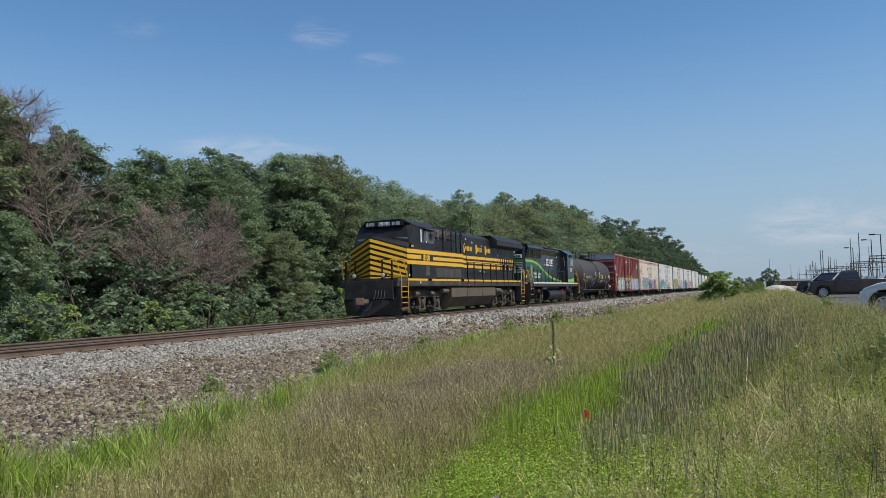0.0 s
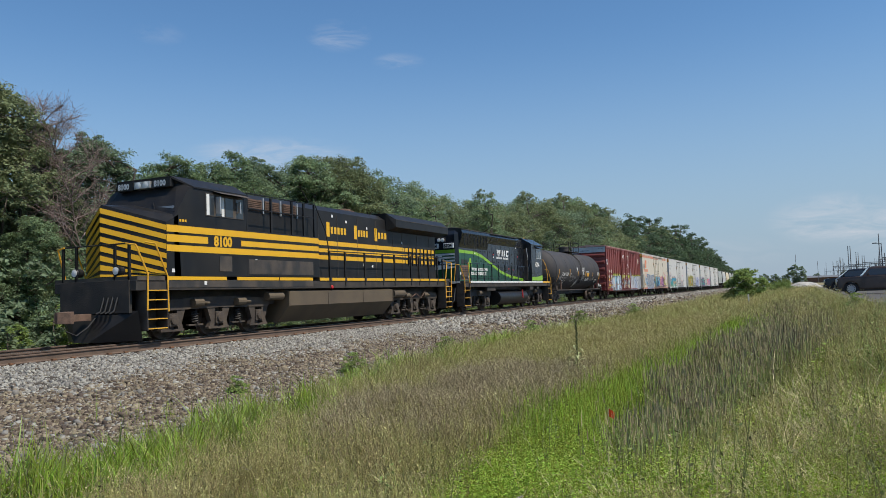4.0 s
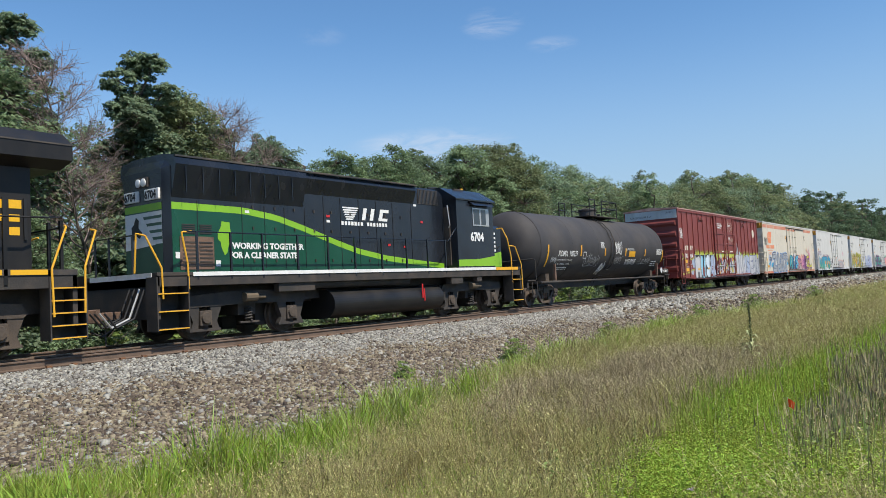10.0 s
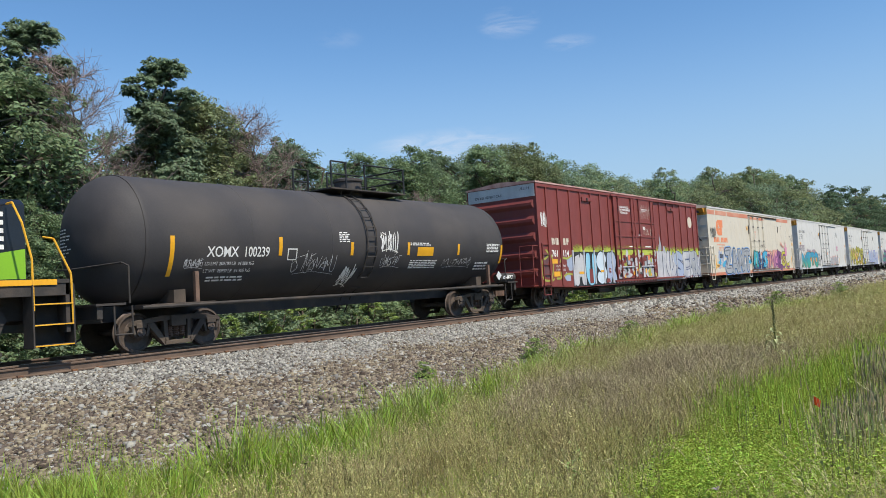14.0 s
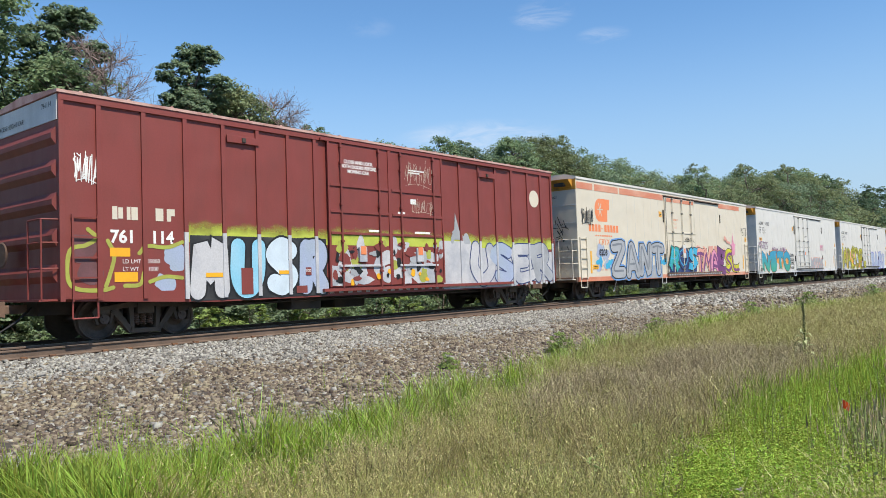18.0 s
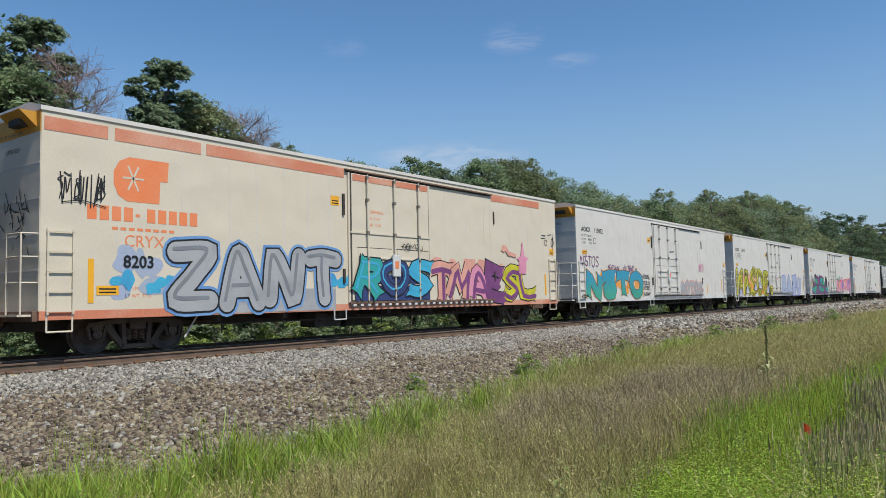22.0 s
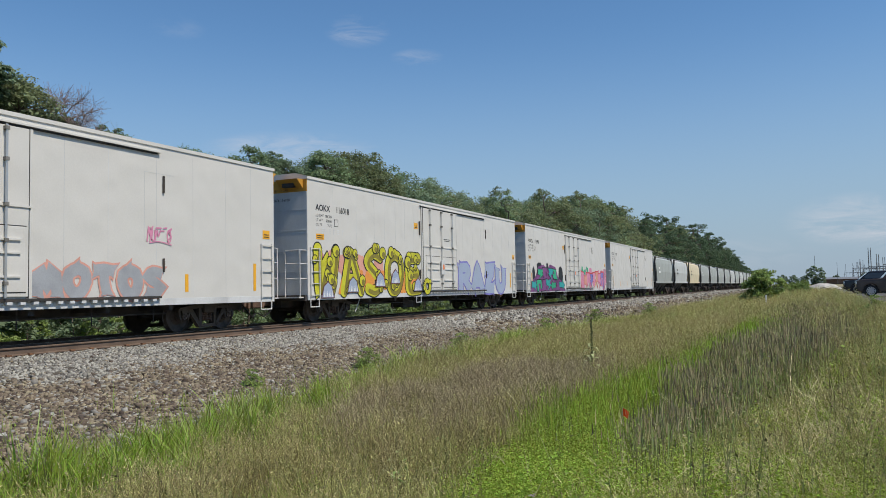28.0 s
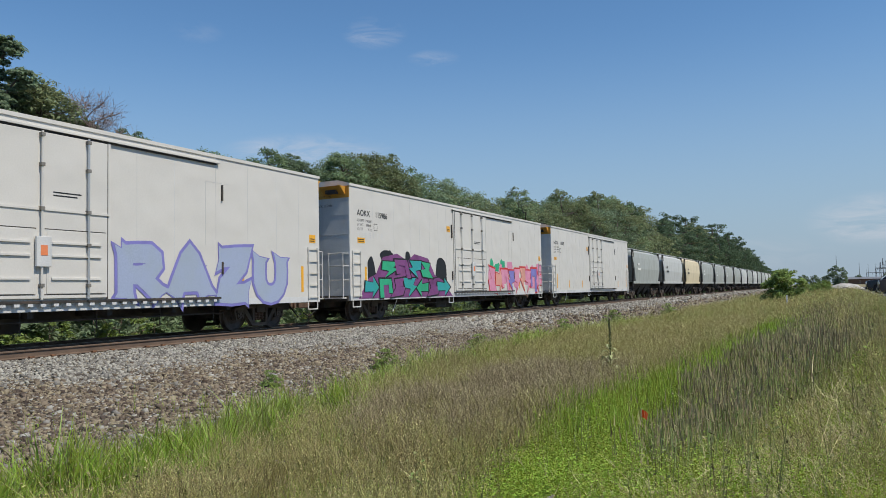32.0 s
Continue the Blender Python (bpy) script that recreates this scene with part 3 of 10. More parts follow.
SKY_H = (14.5, 14, 13.2, 11.5, 10.6, 12, 10.2, 9.0, 10.2, 12.2, 10.0, 9.0, 9.2, 8.9, 8.5, 8.9, 9.7, 10.6, 11.6, 11.5, 11, 12.1, 15, 16.4, 18, 21, 17.8, 13)


def crest(x, y):
    """Height of a tree at x, y that just reaches the skyline."""
    k = abs(x) / 30.0
    return (float(np.interp(y / k, SKY_Y, SKY_H)) - 1.155) * k * 1.04 + 1.155 + 0.75


def woods():
    near = [broadleaf("broadleaf_tree", 11.0, w, M_LEAF[m], 100 + k, per=54, size=0.15, clumps=1250, low=lo, label=t, lobes=26)
            for k, (w, m, lo, t) in enumerate(((3.0, 0, 0.08, "dense dark green broadleaf tree at the wood's edge"), (3.7, 1, 0.06, "mid green broadleaf tree with a loose crown"),
                                               (1.95, 0, 0.16, "narrow dark green tree with a tall crown"), (3.8, 3, 0.05, "olive green oak with an uneven crown"),
                                               (4.0, 1, 0.04, "green broadleaf tree leaning out of the wood")))]
    mid = [broadleaf("broadleaf_tree", 12.0, 5.0, M_LEAF[m], 200 + k, per=54, size=0.20, clumps=360, low=0.03, label=t, lobes=15, ball=(0.30, 0.46))
           for k, (m, t) in enumerate(((0, "broad dark green tree in the wood"), (1, "mid green tree in the wood"), (1, "fresh green locust tree in the wood"), (3, "olive green tree in the wood")))]
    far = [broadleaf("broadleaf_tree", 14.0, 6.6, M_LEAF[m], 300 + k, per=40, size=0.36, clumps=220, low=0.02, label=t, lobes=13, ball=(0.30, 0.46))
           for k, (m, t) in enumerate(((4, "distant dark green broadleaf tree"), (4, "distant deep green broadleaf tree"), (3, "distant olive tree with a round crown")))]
    bush = [broadleaf("understorey_bush", 3.0, 1.8, M_LEAF[m], 400 + k, per=30, size=0.16, clumps=110, low=0.0, label=t, lobes=9, group="bushes under the trees", kind="bush")
            for k, (m, t) in enumerate(((1, "leafy green bush under the trees"), (2, "bright green bush under the trees"), (0, "dark leafy shrub under the trees")))]
    dead = [bare_tree("dead_tree", 12.0, 51, "tall bare grey dead tree"), bare_tree("dead_tree", 8.0, 57, "bare reddish-brown dead tree among green ones", 0.6, 0.35, M_DEADRED, 1.7)]
    for k, x, y, h in WOOD_EDGE:
        i = int(k[1])
        if k[0] == "n" and x < -29:
            h = crest(x, y) * trnd.uniform(1.0, 1.06)
        put(near[i] if k[0] == "n" else dead[i], x, y, h / (11.0 if k[0] == "n" else (12.0, 8.0)[i]))

    def row(kinds, picks, tall, x, wander, y0, y1, step, lo, hi):
        for y in np.arange(y0, y1, step):
            xx, yy = x + trnd.uniform(-wander, wander), y + trnd.uniform(-1.2, 1.2)
            put(kinds[picks[trnd.integers(len(picks))]], xx, yy, crest(xx, yy) * trnd.uniform(lo, hi) / tall)

    row(mid, (0, 1, 2, 3), 12.0, -36, 1.8, 3, 150, 5.0, 0.80, 0.99)
    row(mid, (2, 1, 0, 3, 0), 12.0, -30, 2.2, 50, 128, 5.8, 0.80, 1.05)
    row(mid, (0, 1, 2, 3), 12.0, -43, 2.0, 12, 200, 6.0, 0.88, 1.0)
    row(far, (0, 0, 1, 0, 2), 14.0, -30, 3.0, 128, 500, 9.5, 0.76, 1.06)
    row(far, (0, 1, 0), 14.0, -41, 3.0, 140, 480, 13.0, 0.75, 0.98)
    for y in np.arange(6, 70, 3.0):
        put(bush[(0, 2)[trnd.integers(2)]], -33.5 + trnd.uniform(-1, 1), y, trnd.uniform(1.5, 2.2))
    for y in np.arange(5, 62, 1.7):
        put(bush[trnd.integers(3)], -23.4 + trnd.uniform(-1.1, 0.6), y, trnd.uniform(0.45, 1.0))
    for y in np.arange(62, 150, 3.2):
        put(bush[trnd.integers(3)], -24 + trnd.uniform(-0.8, 0.8), y, trnd.uniform(0.8, 1.4))
    for y in np.arange(4, 66, 2.6):
        put(bush[(0, 2, 2)[trnd.integers(3)]], -27.2 + trnd.uniform(-1, 1), y, trnd.uniform(1.1, 1.8))


# kind, x, y, height of the trees at the wood's near edge
WOOD_EDGE = (
    ("n0", -30.3, 6.6, 14.0), ("n4", -30.2, 9.2, 14.0), ("n2", -30.3, 13.5, 13.2), ("d0", -28.0, 15.4, 11.6), ("n2", -30.2, 19.2, 13.2), ("n3", -30.5, 21.5, 8.4),
    ("n2", -31.2, 24.0, 8.9), ("d0", -28.0, 24.1, 11.6), ("d1", -27.0, 28.5, 7.0), ("n0", -31.5, 27.5, 8.6), ("d1", -26.2, 31.5, 6.2), ("n1", -30.5, 31.5, 8.9), ("d0", -27.5, 34.8, 7.6), ("n4", -30.0, 35.5, 9.4),
    ("n0", -30.5, 39.5, 9.8), ("n1", -29.5, 43.5, 10.2), ("n3", -29.5, 47.5, 10.6), ("n1", -26.8, 20.5, 5.8), ("n3", -26.5, 38.5, 6.2), ("n4", -26.5, 12.0, 6.0), ("n1", -26.5, 50.0, 6.5),
)
woods()

# ---- train: common parts ----
M_WHITE = rough_paint("white_paint", (0.6, 0.585, 0.55), 0.4, stain=0.05, stain_rgb=(0.616, 0.594, 0.538), scale=0.5, streak=2.5, bump=0.01, dent=0.05)
M_CREAM = rough_paint("faded_cream", (0.6, 0.55, 0.45), 0.5, stain=0.1, stain_rgb=(0.616, 0.526, 0.403), scale=0.6, streak=2.5, bump=0.01, dent=0.05)
# streaky bluish white; on end walls it carries their shade in the colour
M_ENDGREY = rough_paint("dusty_white_end_shade", (0.60, 0.61, 0.61), 0.5, stain=0.2, scale=0.5, streak=3, bump=0.01)
M_OXIDE = rough_paint("oxide_red", (0.207, 0.0423, 0.0343), 0.55, stain=0.2, stain_rgb=(0.146, 0.0392, 0.0336), scale=0.9, streak=3, bump=0.02, dent=0.035)
M_ROOFPINK = rough_paint("chalky_roof_edge", (0.50, 0.32, 0.28), 0.7, stain=0.35, stain_rgb=(0.25, 0.07, 0.06), scale=2)
M_BLACK = rough_paint("locomotive_black", (0.013, 0.013, 0.014), 0.42, spec=0.3, stain=0.2, stain_rgb=(0.0435, 0.0377, 0.0319), scale=0.7, streak=2, bump=0.01, dent=0.03)
M_DUSTYBLACK = rough_paint("dusty_black", (0.0378, 0.0351, 0.0338), 0.55, stain=0.45, stain_rgb=(0.135, 0.105, 0.0783), scale=0.9, streak=1.5, bump=0.03)
M_FRAME = rough_paint("road_grime", (0.054, 0.043, 0.036), 0.85, stain=0.35, stain_rgb=(0.125, 0.095, 0.07), scale=1.5, bump=0.08)
M_DARKFRAME = rough_paint("dark_underframe", (0.034, 0.031, 0.029), 0.8, stain=0.3, stain_rgb=(0.095, 0.073, 0.058), scale=2, bump=0.08)
M_MUD = rough_paint("dusty_fuel_tank", (0.125, 0.095, 0.062), 0.8, stain=0.25, stain_rgb=(0.0675, 0.0567, 0.0486), scale=0.8, bump=0.03)
M_WHEEL = rough_paint("wheel_steel", (0.12, 0.0928, 0.0768), 0.7, metal=0.3, stain=0.4, scale=4, bump=0.04)
M_RUST = rough_paint("rusty_cast_steel", (0.17, 0.105, 0.075), 0.85, stain=0.4, stain_rgb=(0.07, 0.05, 0.04), scale=4, bump=0.1)
M_YELLOW = rough_paint("stripe_yellow", (0.78, 0.43, 0.014), 0.4, stain=0.07, stain_rgb=(0.56, 0.302, 0.0336), scale=1.2, streak=2, bump=0.0)
M_SAFETY = rough_paint("safety_yellow", (0.80, 0.42, 0.03), 0.5, stain=0.15, scale=4, bump=0.0)
M_REFLECT = rough_paint("reflector_amber", (0.80, 0.40, 0.02), 0.35, stain=0.08, scale=3, bump=0.0)
M_SIGN = rough_paint("letter_white", (0.78, 0.78, 0.76), 0.5, stain=0.12, scale=3, bump=0.0)
M_INK = rough_paint("letter_black", (0.012, 0.012, 0.013), 0.5, stain=0.1, bump=0.0)
M_NAVY = rough_paint("blue_black_gloss", (0.0115, 0.015, 0.022), 0.22, stain=0.15, stain_rgb=(0.0362, 0.0377, 0.0435), scale=0.7, streak=2, bump=0.008, dent=0.03)
M_GREEN = rough_paint("dark_green_gloss", (0.006, 0.068, 0.036), 0.3, stain=0.15, scale=0.8, streak=2, bump=0.008)
M_LIME = rough_paint("lime_green", (0.224, 0.47, 0.0246), 0.35, stain=0.08, scale=1, bump=0.0)
M_GLASS = glass("dark_window_glass")
M_SILVER = rough_paint("bare_aluminium", (0.55, 0.55, 0.54), 0.4, metal=0.6, stain=0.1, bump=0)
M_LENS = rough_paint("headlight_glass", (0.8, 0.8, 0.78), 0.1, stain=0.02, bump=0)
M_REDTAG = rough_paint("red_tag", (0.55, 0.02, 0.02), 0.4, stain=0.05, bump=0)
M_TANK = rough_paint("tank_black", (0.0462, 0.044, 0.0462), 0.68, spec=0.3, stain=0.25, stain_rgb=(0.0935, 0.0825, 0.0748), scale=0.5, streak=1, bump=0.02, dent=0.05)
M_ORANGE = rough_paint("faded_orange", (0.739, 0.213, 0.0784), 0.55, stain=0.12, stain_rgb=(0.672, 0.37, 0.224), scale=1.5, bump=0)
M_GOLD = rough_paint("end_cap_orange", (0.58, 0.29, 0.035), 0.6, stain=0.2, scale=1.2, bump=0)

CARS, WHEELS, MESHES = [], [], {}


def hull(points):
    bm = bmesh.new()
    vs = [bm.verts.new(p) for p in points]
    r = bmesh.ops.convex_hull(bm, input=vs)
    bmesh.ops.delete(bm, geom=[v for v in r["geom_interior"] if isinstance(v, bmesh.types.BMVert)], context="VERTS")
    return bm


def shared(key, make):
    """The mesh of a repeated part, built once."""
    if key not in MESHES:
        me = bpy.data.meshes.new(key)
        bm = make()
        bmesh.ops.recalc_face_normals(bm, faces=bm.faces)
        bm.to_mesh(me)
        bm.free()
        MESHES[key] = me
    return MESHES[key]


def wheelset_mesh(r):
    bm = bmesh.new()
    for s in (-1, 1):
        prof = [(0.685, r + 0.028), (0.70, r + 0.03), (0.715, r + 0.005), (0.72, r), (0.815, r - 0.006), (0.82, r - 0.05), (0.79, r - 0.065),
                (0.755, r * 0.55), (0.80, r * 0.34), (0.84, r * 0.30), (0.84, 0.05)]
        lathe(bm, (0, 0, 0), [(s * a, b) for a, b in prof] + [(s * 0.70, 0.05), (s * 0.70, r * 0.3), (s * 0.715, r * 0.6), (s * 0.70, r - 0.07), (s * 0.685, r + 0.028)][0:4], 28)
    rod(bm, (-1.02, 0, 0), (1.02, 0, 0), 0.075, seg=10)
    for s in (-1, 1):
        rod(bm, (s * 0.93, 0, 0), (s * 1.07, 0, 0), 0.105, seg=10)
        for k in range(3):
            a = k * 2.094
            box(bm, s * 1.075 - 0.015, s * 1.075 + 0.015, math.cos(a) * 0.055 - 0.018, math.cos(a) * 0.055 + 0.018, math.sin(a) * 0.055 - 0.018, math.sin(a) * 0.055 + 0.018)
    return bm


def add_wheelset(truck, dy, r):
    w = link("wheelset", shared("wheelset_%.2f" % r, lambda: wheelset_mesh(r)), M_WHEEL, truck, smooth=False)
    w.location = (0, dy, r)
    WHEELS.append((w, dy, r))
    return w


def coil(bm, cx, cy, z0, z1, radius, wire, turns=5):
    """A helical spring of round wire."""
    n = turns * 9
    rings = []
    for i in range(n + 1):
        a, z = 2 * math.pi * i / 9, z0 + (z1 - z0) * i / n
        out = Vector((math.cos(a), math.sin(a), 0))
        rings.append([Vector((cx, cy, z)) + out * (radius + wire * math.cos(t)) + Vector((0, 0, wire * math.sin(t))) for t in (0.0, 1.571, 3.142, 4.712)])
    return loft(bm, rings)


def spring_mesh():
    return coil(bmesh.new(), 0.98, 0, 0.29, 0.53, 0.056, 0.018)


def coil_mesh():
    return coil(bmesh.new(), 1.06, 0, 0.40, 0.74, 0.085, 0.026)


def freight_truck(car, y, half=0.89, r=0.44, mat=None):
    """Two-axle cast truck: bolster with two side frames, springs and two wheelsets."""
    mat = mat or M_DARKFRAME

    def bolster():
        return boxes([(-1.12, 1.12, -0.19, 0.19, 0.52, 0.76), (-0.3, 0.3, -0.32, 0.32, 0.74, 0.92)], 0.02)

    def frame_mesh():
        bm = bmesh.new()
        h = half
        # top and bottom members, pedestals and columns with open windows between them
        prism(bm, [(-h - 0.26, 0.58), (-h - 0.20, 0.68), (-0.40, 0.77), (0.40, 0.77), (h + 0.20, 0.68), (h + 0.26, 0.58), (0.36, 0.66), (-0.36, 0.66)], 0.93, 1.08, "yz")
        for s in (-1, 1):
            prism(bm, [(s * (h - 0.14), 0.60), (s * (h - 0.30), 0.64), (s * 0.30, 0.22), (s * 0.34, 0.11)], 0.94, 1.07, "yz")
            prism(bm, [(s * 0.24, 0.20), (s * 0.33, 0.20), (s * 0.36, 0.68), (s * 0.26, 0.68)], 0.94, 1.07, "yz")
            prism(bm, [(s * (h - 0.17), 0.62), (s * (h - 0.11), 0.34), (s * (h - 0.16), 0.34), (s * (h - 0.24), 0.60)], 0.95, 1.06, "yz")
            prism(bm, [(s * (h + 0.17), 0.62), (s * (h + 0.11), 0.34), (s * (h + 0.16), 0.34), (s * (h + 0.24), 0.60)], 0.95, 1.06, "yz")
            box(bm, 0.93, 1.09, s * h - 0.12, s * h + 0.12, r + 0.09, 0.64, 0.01)
        box(bm, 0.94, 1.07, -0.36, 0.36, 0.11, 0.21, 0.02)
        return bm

    t = link("truck", shared("bolster", bolster), mat, car)
    t.location = (0, y, RAIL)
    for s in (1, -1):
        f = link("side_frame", shared("freight_side_frame", frame_mesh), mat, t)
        f.rotation_euler = (0, 0, 0 if s > 0 else math.pi)
        for dy in (-0.16, 0.0, 0.16):
            sp = link("coil_spring", shared("truck_spring", spring_mesh), M_RUST, t)
            sp.matrix_basis = pose(0, dy, 0, 0, 0, 0 if s > 0 else 180)
        b = link("brake_beam", shared("brake_beam", lambda: boxes([(-0.8, 0.8, 0.30, 0.36, 0.36, 0.46), (0.62, 0.78, 0.34, 0.47, 0.28, 0.62), (-0.78, -0.62, 0.34, 0.47, 0.28, 0.62)], 0.01)), M_DARKFRAME, t)
        b.rotation_euler = (0, 0, 0 if s > 0 else math.pi)
        add_wheelset(t, s * half, r)
    return t


def loco_truck(car, y, axles, r, mat):
    """A locomotive's truck: frame with pedestals, journal boxes, springs, brake cylinders and wheelsets."""
    key = "loco_%d" % len(axles)
    reach = max(axles) + 0.55

    def transom():
        return boxes([(-1.0, 1.0, -0.28, 0.28, 0.55, 0.95), (-0.9, 0.9, -reach + 0.2, -reach + 0.45, 0.6, 0.9), (-0.9, 0.9, reach - 0.45, reach - 0.2, 0.6, 0.9)], 0.02)

    def side():
        bm = bmesh.new()
        top = [(-reach, 0.88), (-reach + 0.12, 1.08), (-0.6, 1.16), (0.6, 1.16), (reach - 0.12, 1.08), (reach, 0.88), (reach - 0.1, 0.80), (0.0, 0.84), (-reach + 0.1, 0.80)]
        prism(bm, top, 0.98, 1.16, "yz")
        for a in axles:
            for s in (-1, 1):
                prism(bm, [(a + s * 0.16, 0.82), (a + s * 0.20, 0.28), (a + s * 0.42, 0.24), (a + s * 0.34, 0.45), (a + s * 0.5, 0.86)], 0.99, 1.14, "yz")
            box(bm, 0.98, 1.14, a - 0.44, a + 0.44, 0.22, 0.29, 0.01)
        return bm

    t = link("truck", shared("transom_" + key, transom), mat, car)
    t.location = (0, y, RAIL)
    for s in (1, -1):
        f = link("side_frame", shared("side_" + key, side), mat, t)
        f.rotation_euler = (0, 0, 0 if s > 0 else math.pi)
    for a in axles:
        add_wheelset(t, a, r)
        motor = link("traction_motor", shared("traction_motor", lambda: box(box(bmesh.new(), -0.60, 0.60, 0.16, 0.78, 0.24, 0.88, 0.06), -0.66, -0.2, -0.3, 0.2, 0.16, 0.5, 0.04)), M_DARKFRAME, t)
        motor.location = (0, a if a < max(axles) else a - 0.94, 0)
        for s in (1, -1):
            j = link("journal_box", shared("journal_box", lambda: lathe(box(bmesh.new(), 1.02, 1.19, -0.17, 0.17, 0.36, 0.72, 0.03), (1.19, 0, 0.54), [(0, 0.15), (0.05, 0.13), (0.06, 0.06)], 14)), mat, t)
            j.matrix_basis = pose(0, a if s > 0 else a, 0, 0, 0, 0 if s > 0 else 180)
    for k, a in enumerate(axles[:-1]):
        m = (a + axles[k + 1]) / 2
        for s in (1, -1):
            c = link("brake_cylinder", shared("brake_cylinder", lambda: rod(rod(bmesh.new(), (1.24, -0.26, 1.0), (1.24, 0.12, 1.0), 0.12, seg=12), (1.24, 0.12, 1.0), (1.24, 0.42, 0.98), 0.04, seg=8)), M_MUD, t)
            c.matrix_basis = pose(0, m, 0, 0, 0, 0 if s > 0 else 180)
            sp = link("coil_spring", shared("coil_spring", coil_mesh), M_DARKFRAME, t)
            sp.matrix_basis = pose(0, m, 0, 0, 0, 0 if s > 0 else 180)
            part("spring_plank", boxes([(s * 1.02 if s > 0 else -1.12, 1.12 if s > 0 else -1.02, m - 0.3, m + 0.3, 0.34, 0.39)], 0.01), mat, t)
    return t


def coupler(car, y, way, shank=0.6):
    bm = boxes([(-0.09, 0.09, min(y, y + way * shank), max(y, y + way * shank), 0.78, 0.96)], 0.02)
    e = y + way * shank
    for q in (hull([(-0.16, e, 0.72), (0.17, e, 0.72), (-0.16, e, 1.04), (0.17, e, 1.04), (0.17, e + way * 0.1, 0.74), (0.17, e + way * 0.1, 1.02), (-0.16, e + way * 0.30, 0.74), (-0.16, e + way * 0.30, 1.02), (-0.05, e + way * 0.3, 0.74), (-0.05, e + way * 0.3, 1.02)]),):
        me = bpy.data.meshes.new("t")
        q.to_mesh(me)
        q.free()
        bm.from_mesh(me)
        bpy.data.meshes.remove(me)
    part("coupler", bm, M_RUST, car)
    hose = [(0.28, y, 0.9), (0.3, y + way * 0.3, 0.62), (0.24, y + way * 0.6, 0.42), (0.18, y + way * 0.85, 0.55)]
    part("brake_hose", pipe(hose, 0.022), M_INK, car)


def handrail(car, pts, r=0.017, mat=None, name="handrail"):
    return part(name, pipe(pts, r), mat or M_BLACK, car)


def stripe(car, x, rows, mat, name="stripe"):
    """Painted bands as thin boxes proud of a side wall: rows of y0, y1, z0, z1."""
    for y0, y1, z0, z1 in rows:
        part(name, boxes([(x, x + 0.004, y0, y1, z0, z1)]), mat, car)


# strokes of sprayed letters in a unit cell
STROKES = {
    "M": (((0.0, 0.0), (0.06, 0.55), (0.14, 1.0), (0.5, 0.42), (0.86, 1.0), (0.94, 0.55), (1.0, 0.0)),),
    "U": (((0.05, 1.0), (0.05, 0.35), (0.3, 0.0), (0.7, 0.0), (0.95, 0.35), (0.95, 1.0)),),
    "S": (((0.95, 0.90), (0.5, 1.0), (0.08, 0.78), (0.5, 0.52), (0.92, 0.24), (0.5, 0.0), (0.05, 0.08)),),
    "R": (((0.08, 0.0), (0.10, 1.0)), ((0.10, 0.98), (0.75, 1.0), (0.9, 0.74), (0.6, 0.5), (0.15, 0.5)), ((0.45, 0.5), (0.98, 0.0))),
    "E": (((0.95, 1.0), (0.15, 0.98), (0.08, 0.5), (0.12, 0.02), (0.98, 0.0)), ((0.12, 0.5), (0.75, 0.52))),
    "A": (((0.0, 0.0), (0.3, 0.7), (0.5, 1.0), (0.7, 0.7), (1.0, 0.0)), ((0.25, 0.3), (0.75, 0.3))),
    "N": (((0.05, 0.0), (0.06, 0.95), (0.5, 0.5), (0.92, 0.04), (0.95, 1.0)),),
    "T": (((0.0, 0.95), (0.5, 1.0), (1.0, 0.92)), ((0.5, 0.97), (0.48, 0.5), (0.55, 0.0))),
    "Z": (((0.05, 0.97), (0.95, 1.0), (0.5, 0.5), (0.05, 0.02), (1.0, 0.0)),),
    "O": (((0.5, 1.0), (0.08, 0.82), (0.0, 0.4), (0.3, 0.0), (0.75, 0.03), (1.0, 0.45), (0.88, 0.85), (0.5, 1.0)),),
    "W": (((0.0, 1.0), (0.18, 0.05), (0.5, 0.7), (0.80, 0.05), (1.0, 1.0)),),
    "2": (((0.05, 0.75), (0.3, 1.0), (0.85, 0.9), (0.8, 0.55), (0.1, 0.05), (1.0, 0.0)),),
    "I": (((0.0, 0.93), (0.5, 1.0), (1.0, 0.95)), ((0.5, 0.95), (0.48, 0.55), (0.15, 0.3), (0.35, 0.02), (0.85, 0.08), (0.9, 0.4), (0.5, 0.5))),
    "L": (((0.1, 1.0), (0.08, 0.1), (0.95, 0.0)),),
    "F": (((0.95, 1.0), (0.12, 0.95), (0.15, 0.0)), ((0.14, 0.52), (0.8, 0.55))),
}


def curve(points, steps=6):
    """A smooth line through points."""
    p = [Vector(q) for q in points]
    p = [p[0] * 2 - p[1]] + p + [p[-1] * 2 - p[-2]]
    out = []
    for a, b, c, d in zip(p, p[1:], p[2:], p[3:]):
        for k in range(steps):
            t = k / steps
            out.append(0.5 * (2 * b + (c - a) * t + (2 * a - 5 * b + 4 * c - d) * t * t + (3 * b - a - 3 * c + d) * t ** 3))
    return out + [p[-2]]


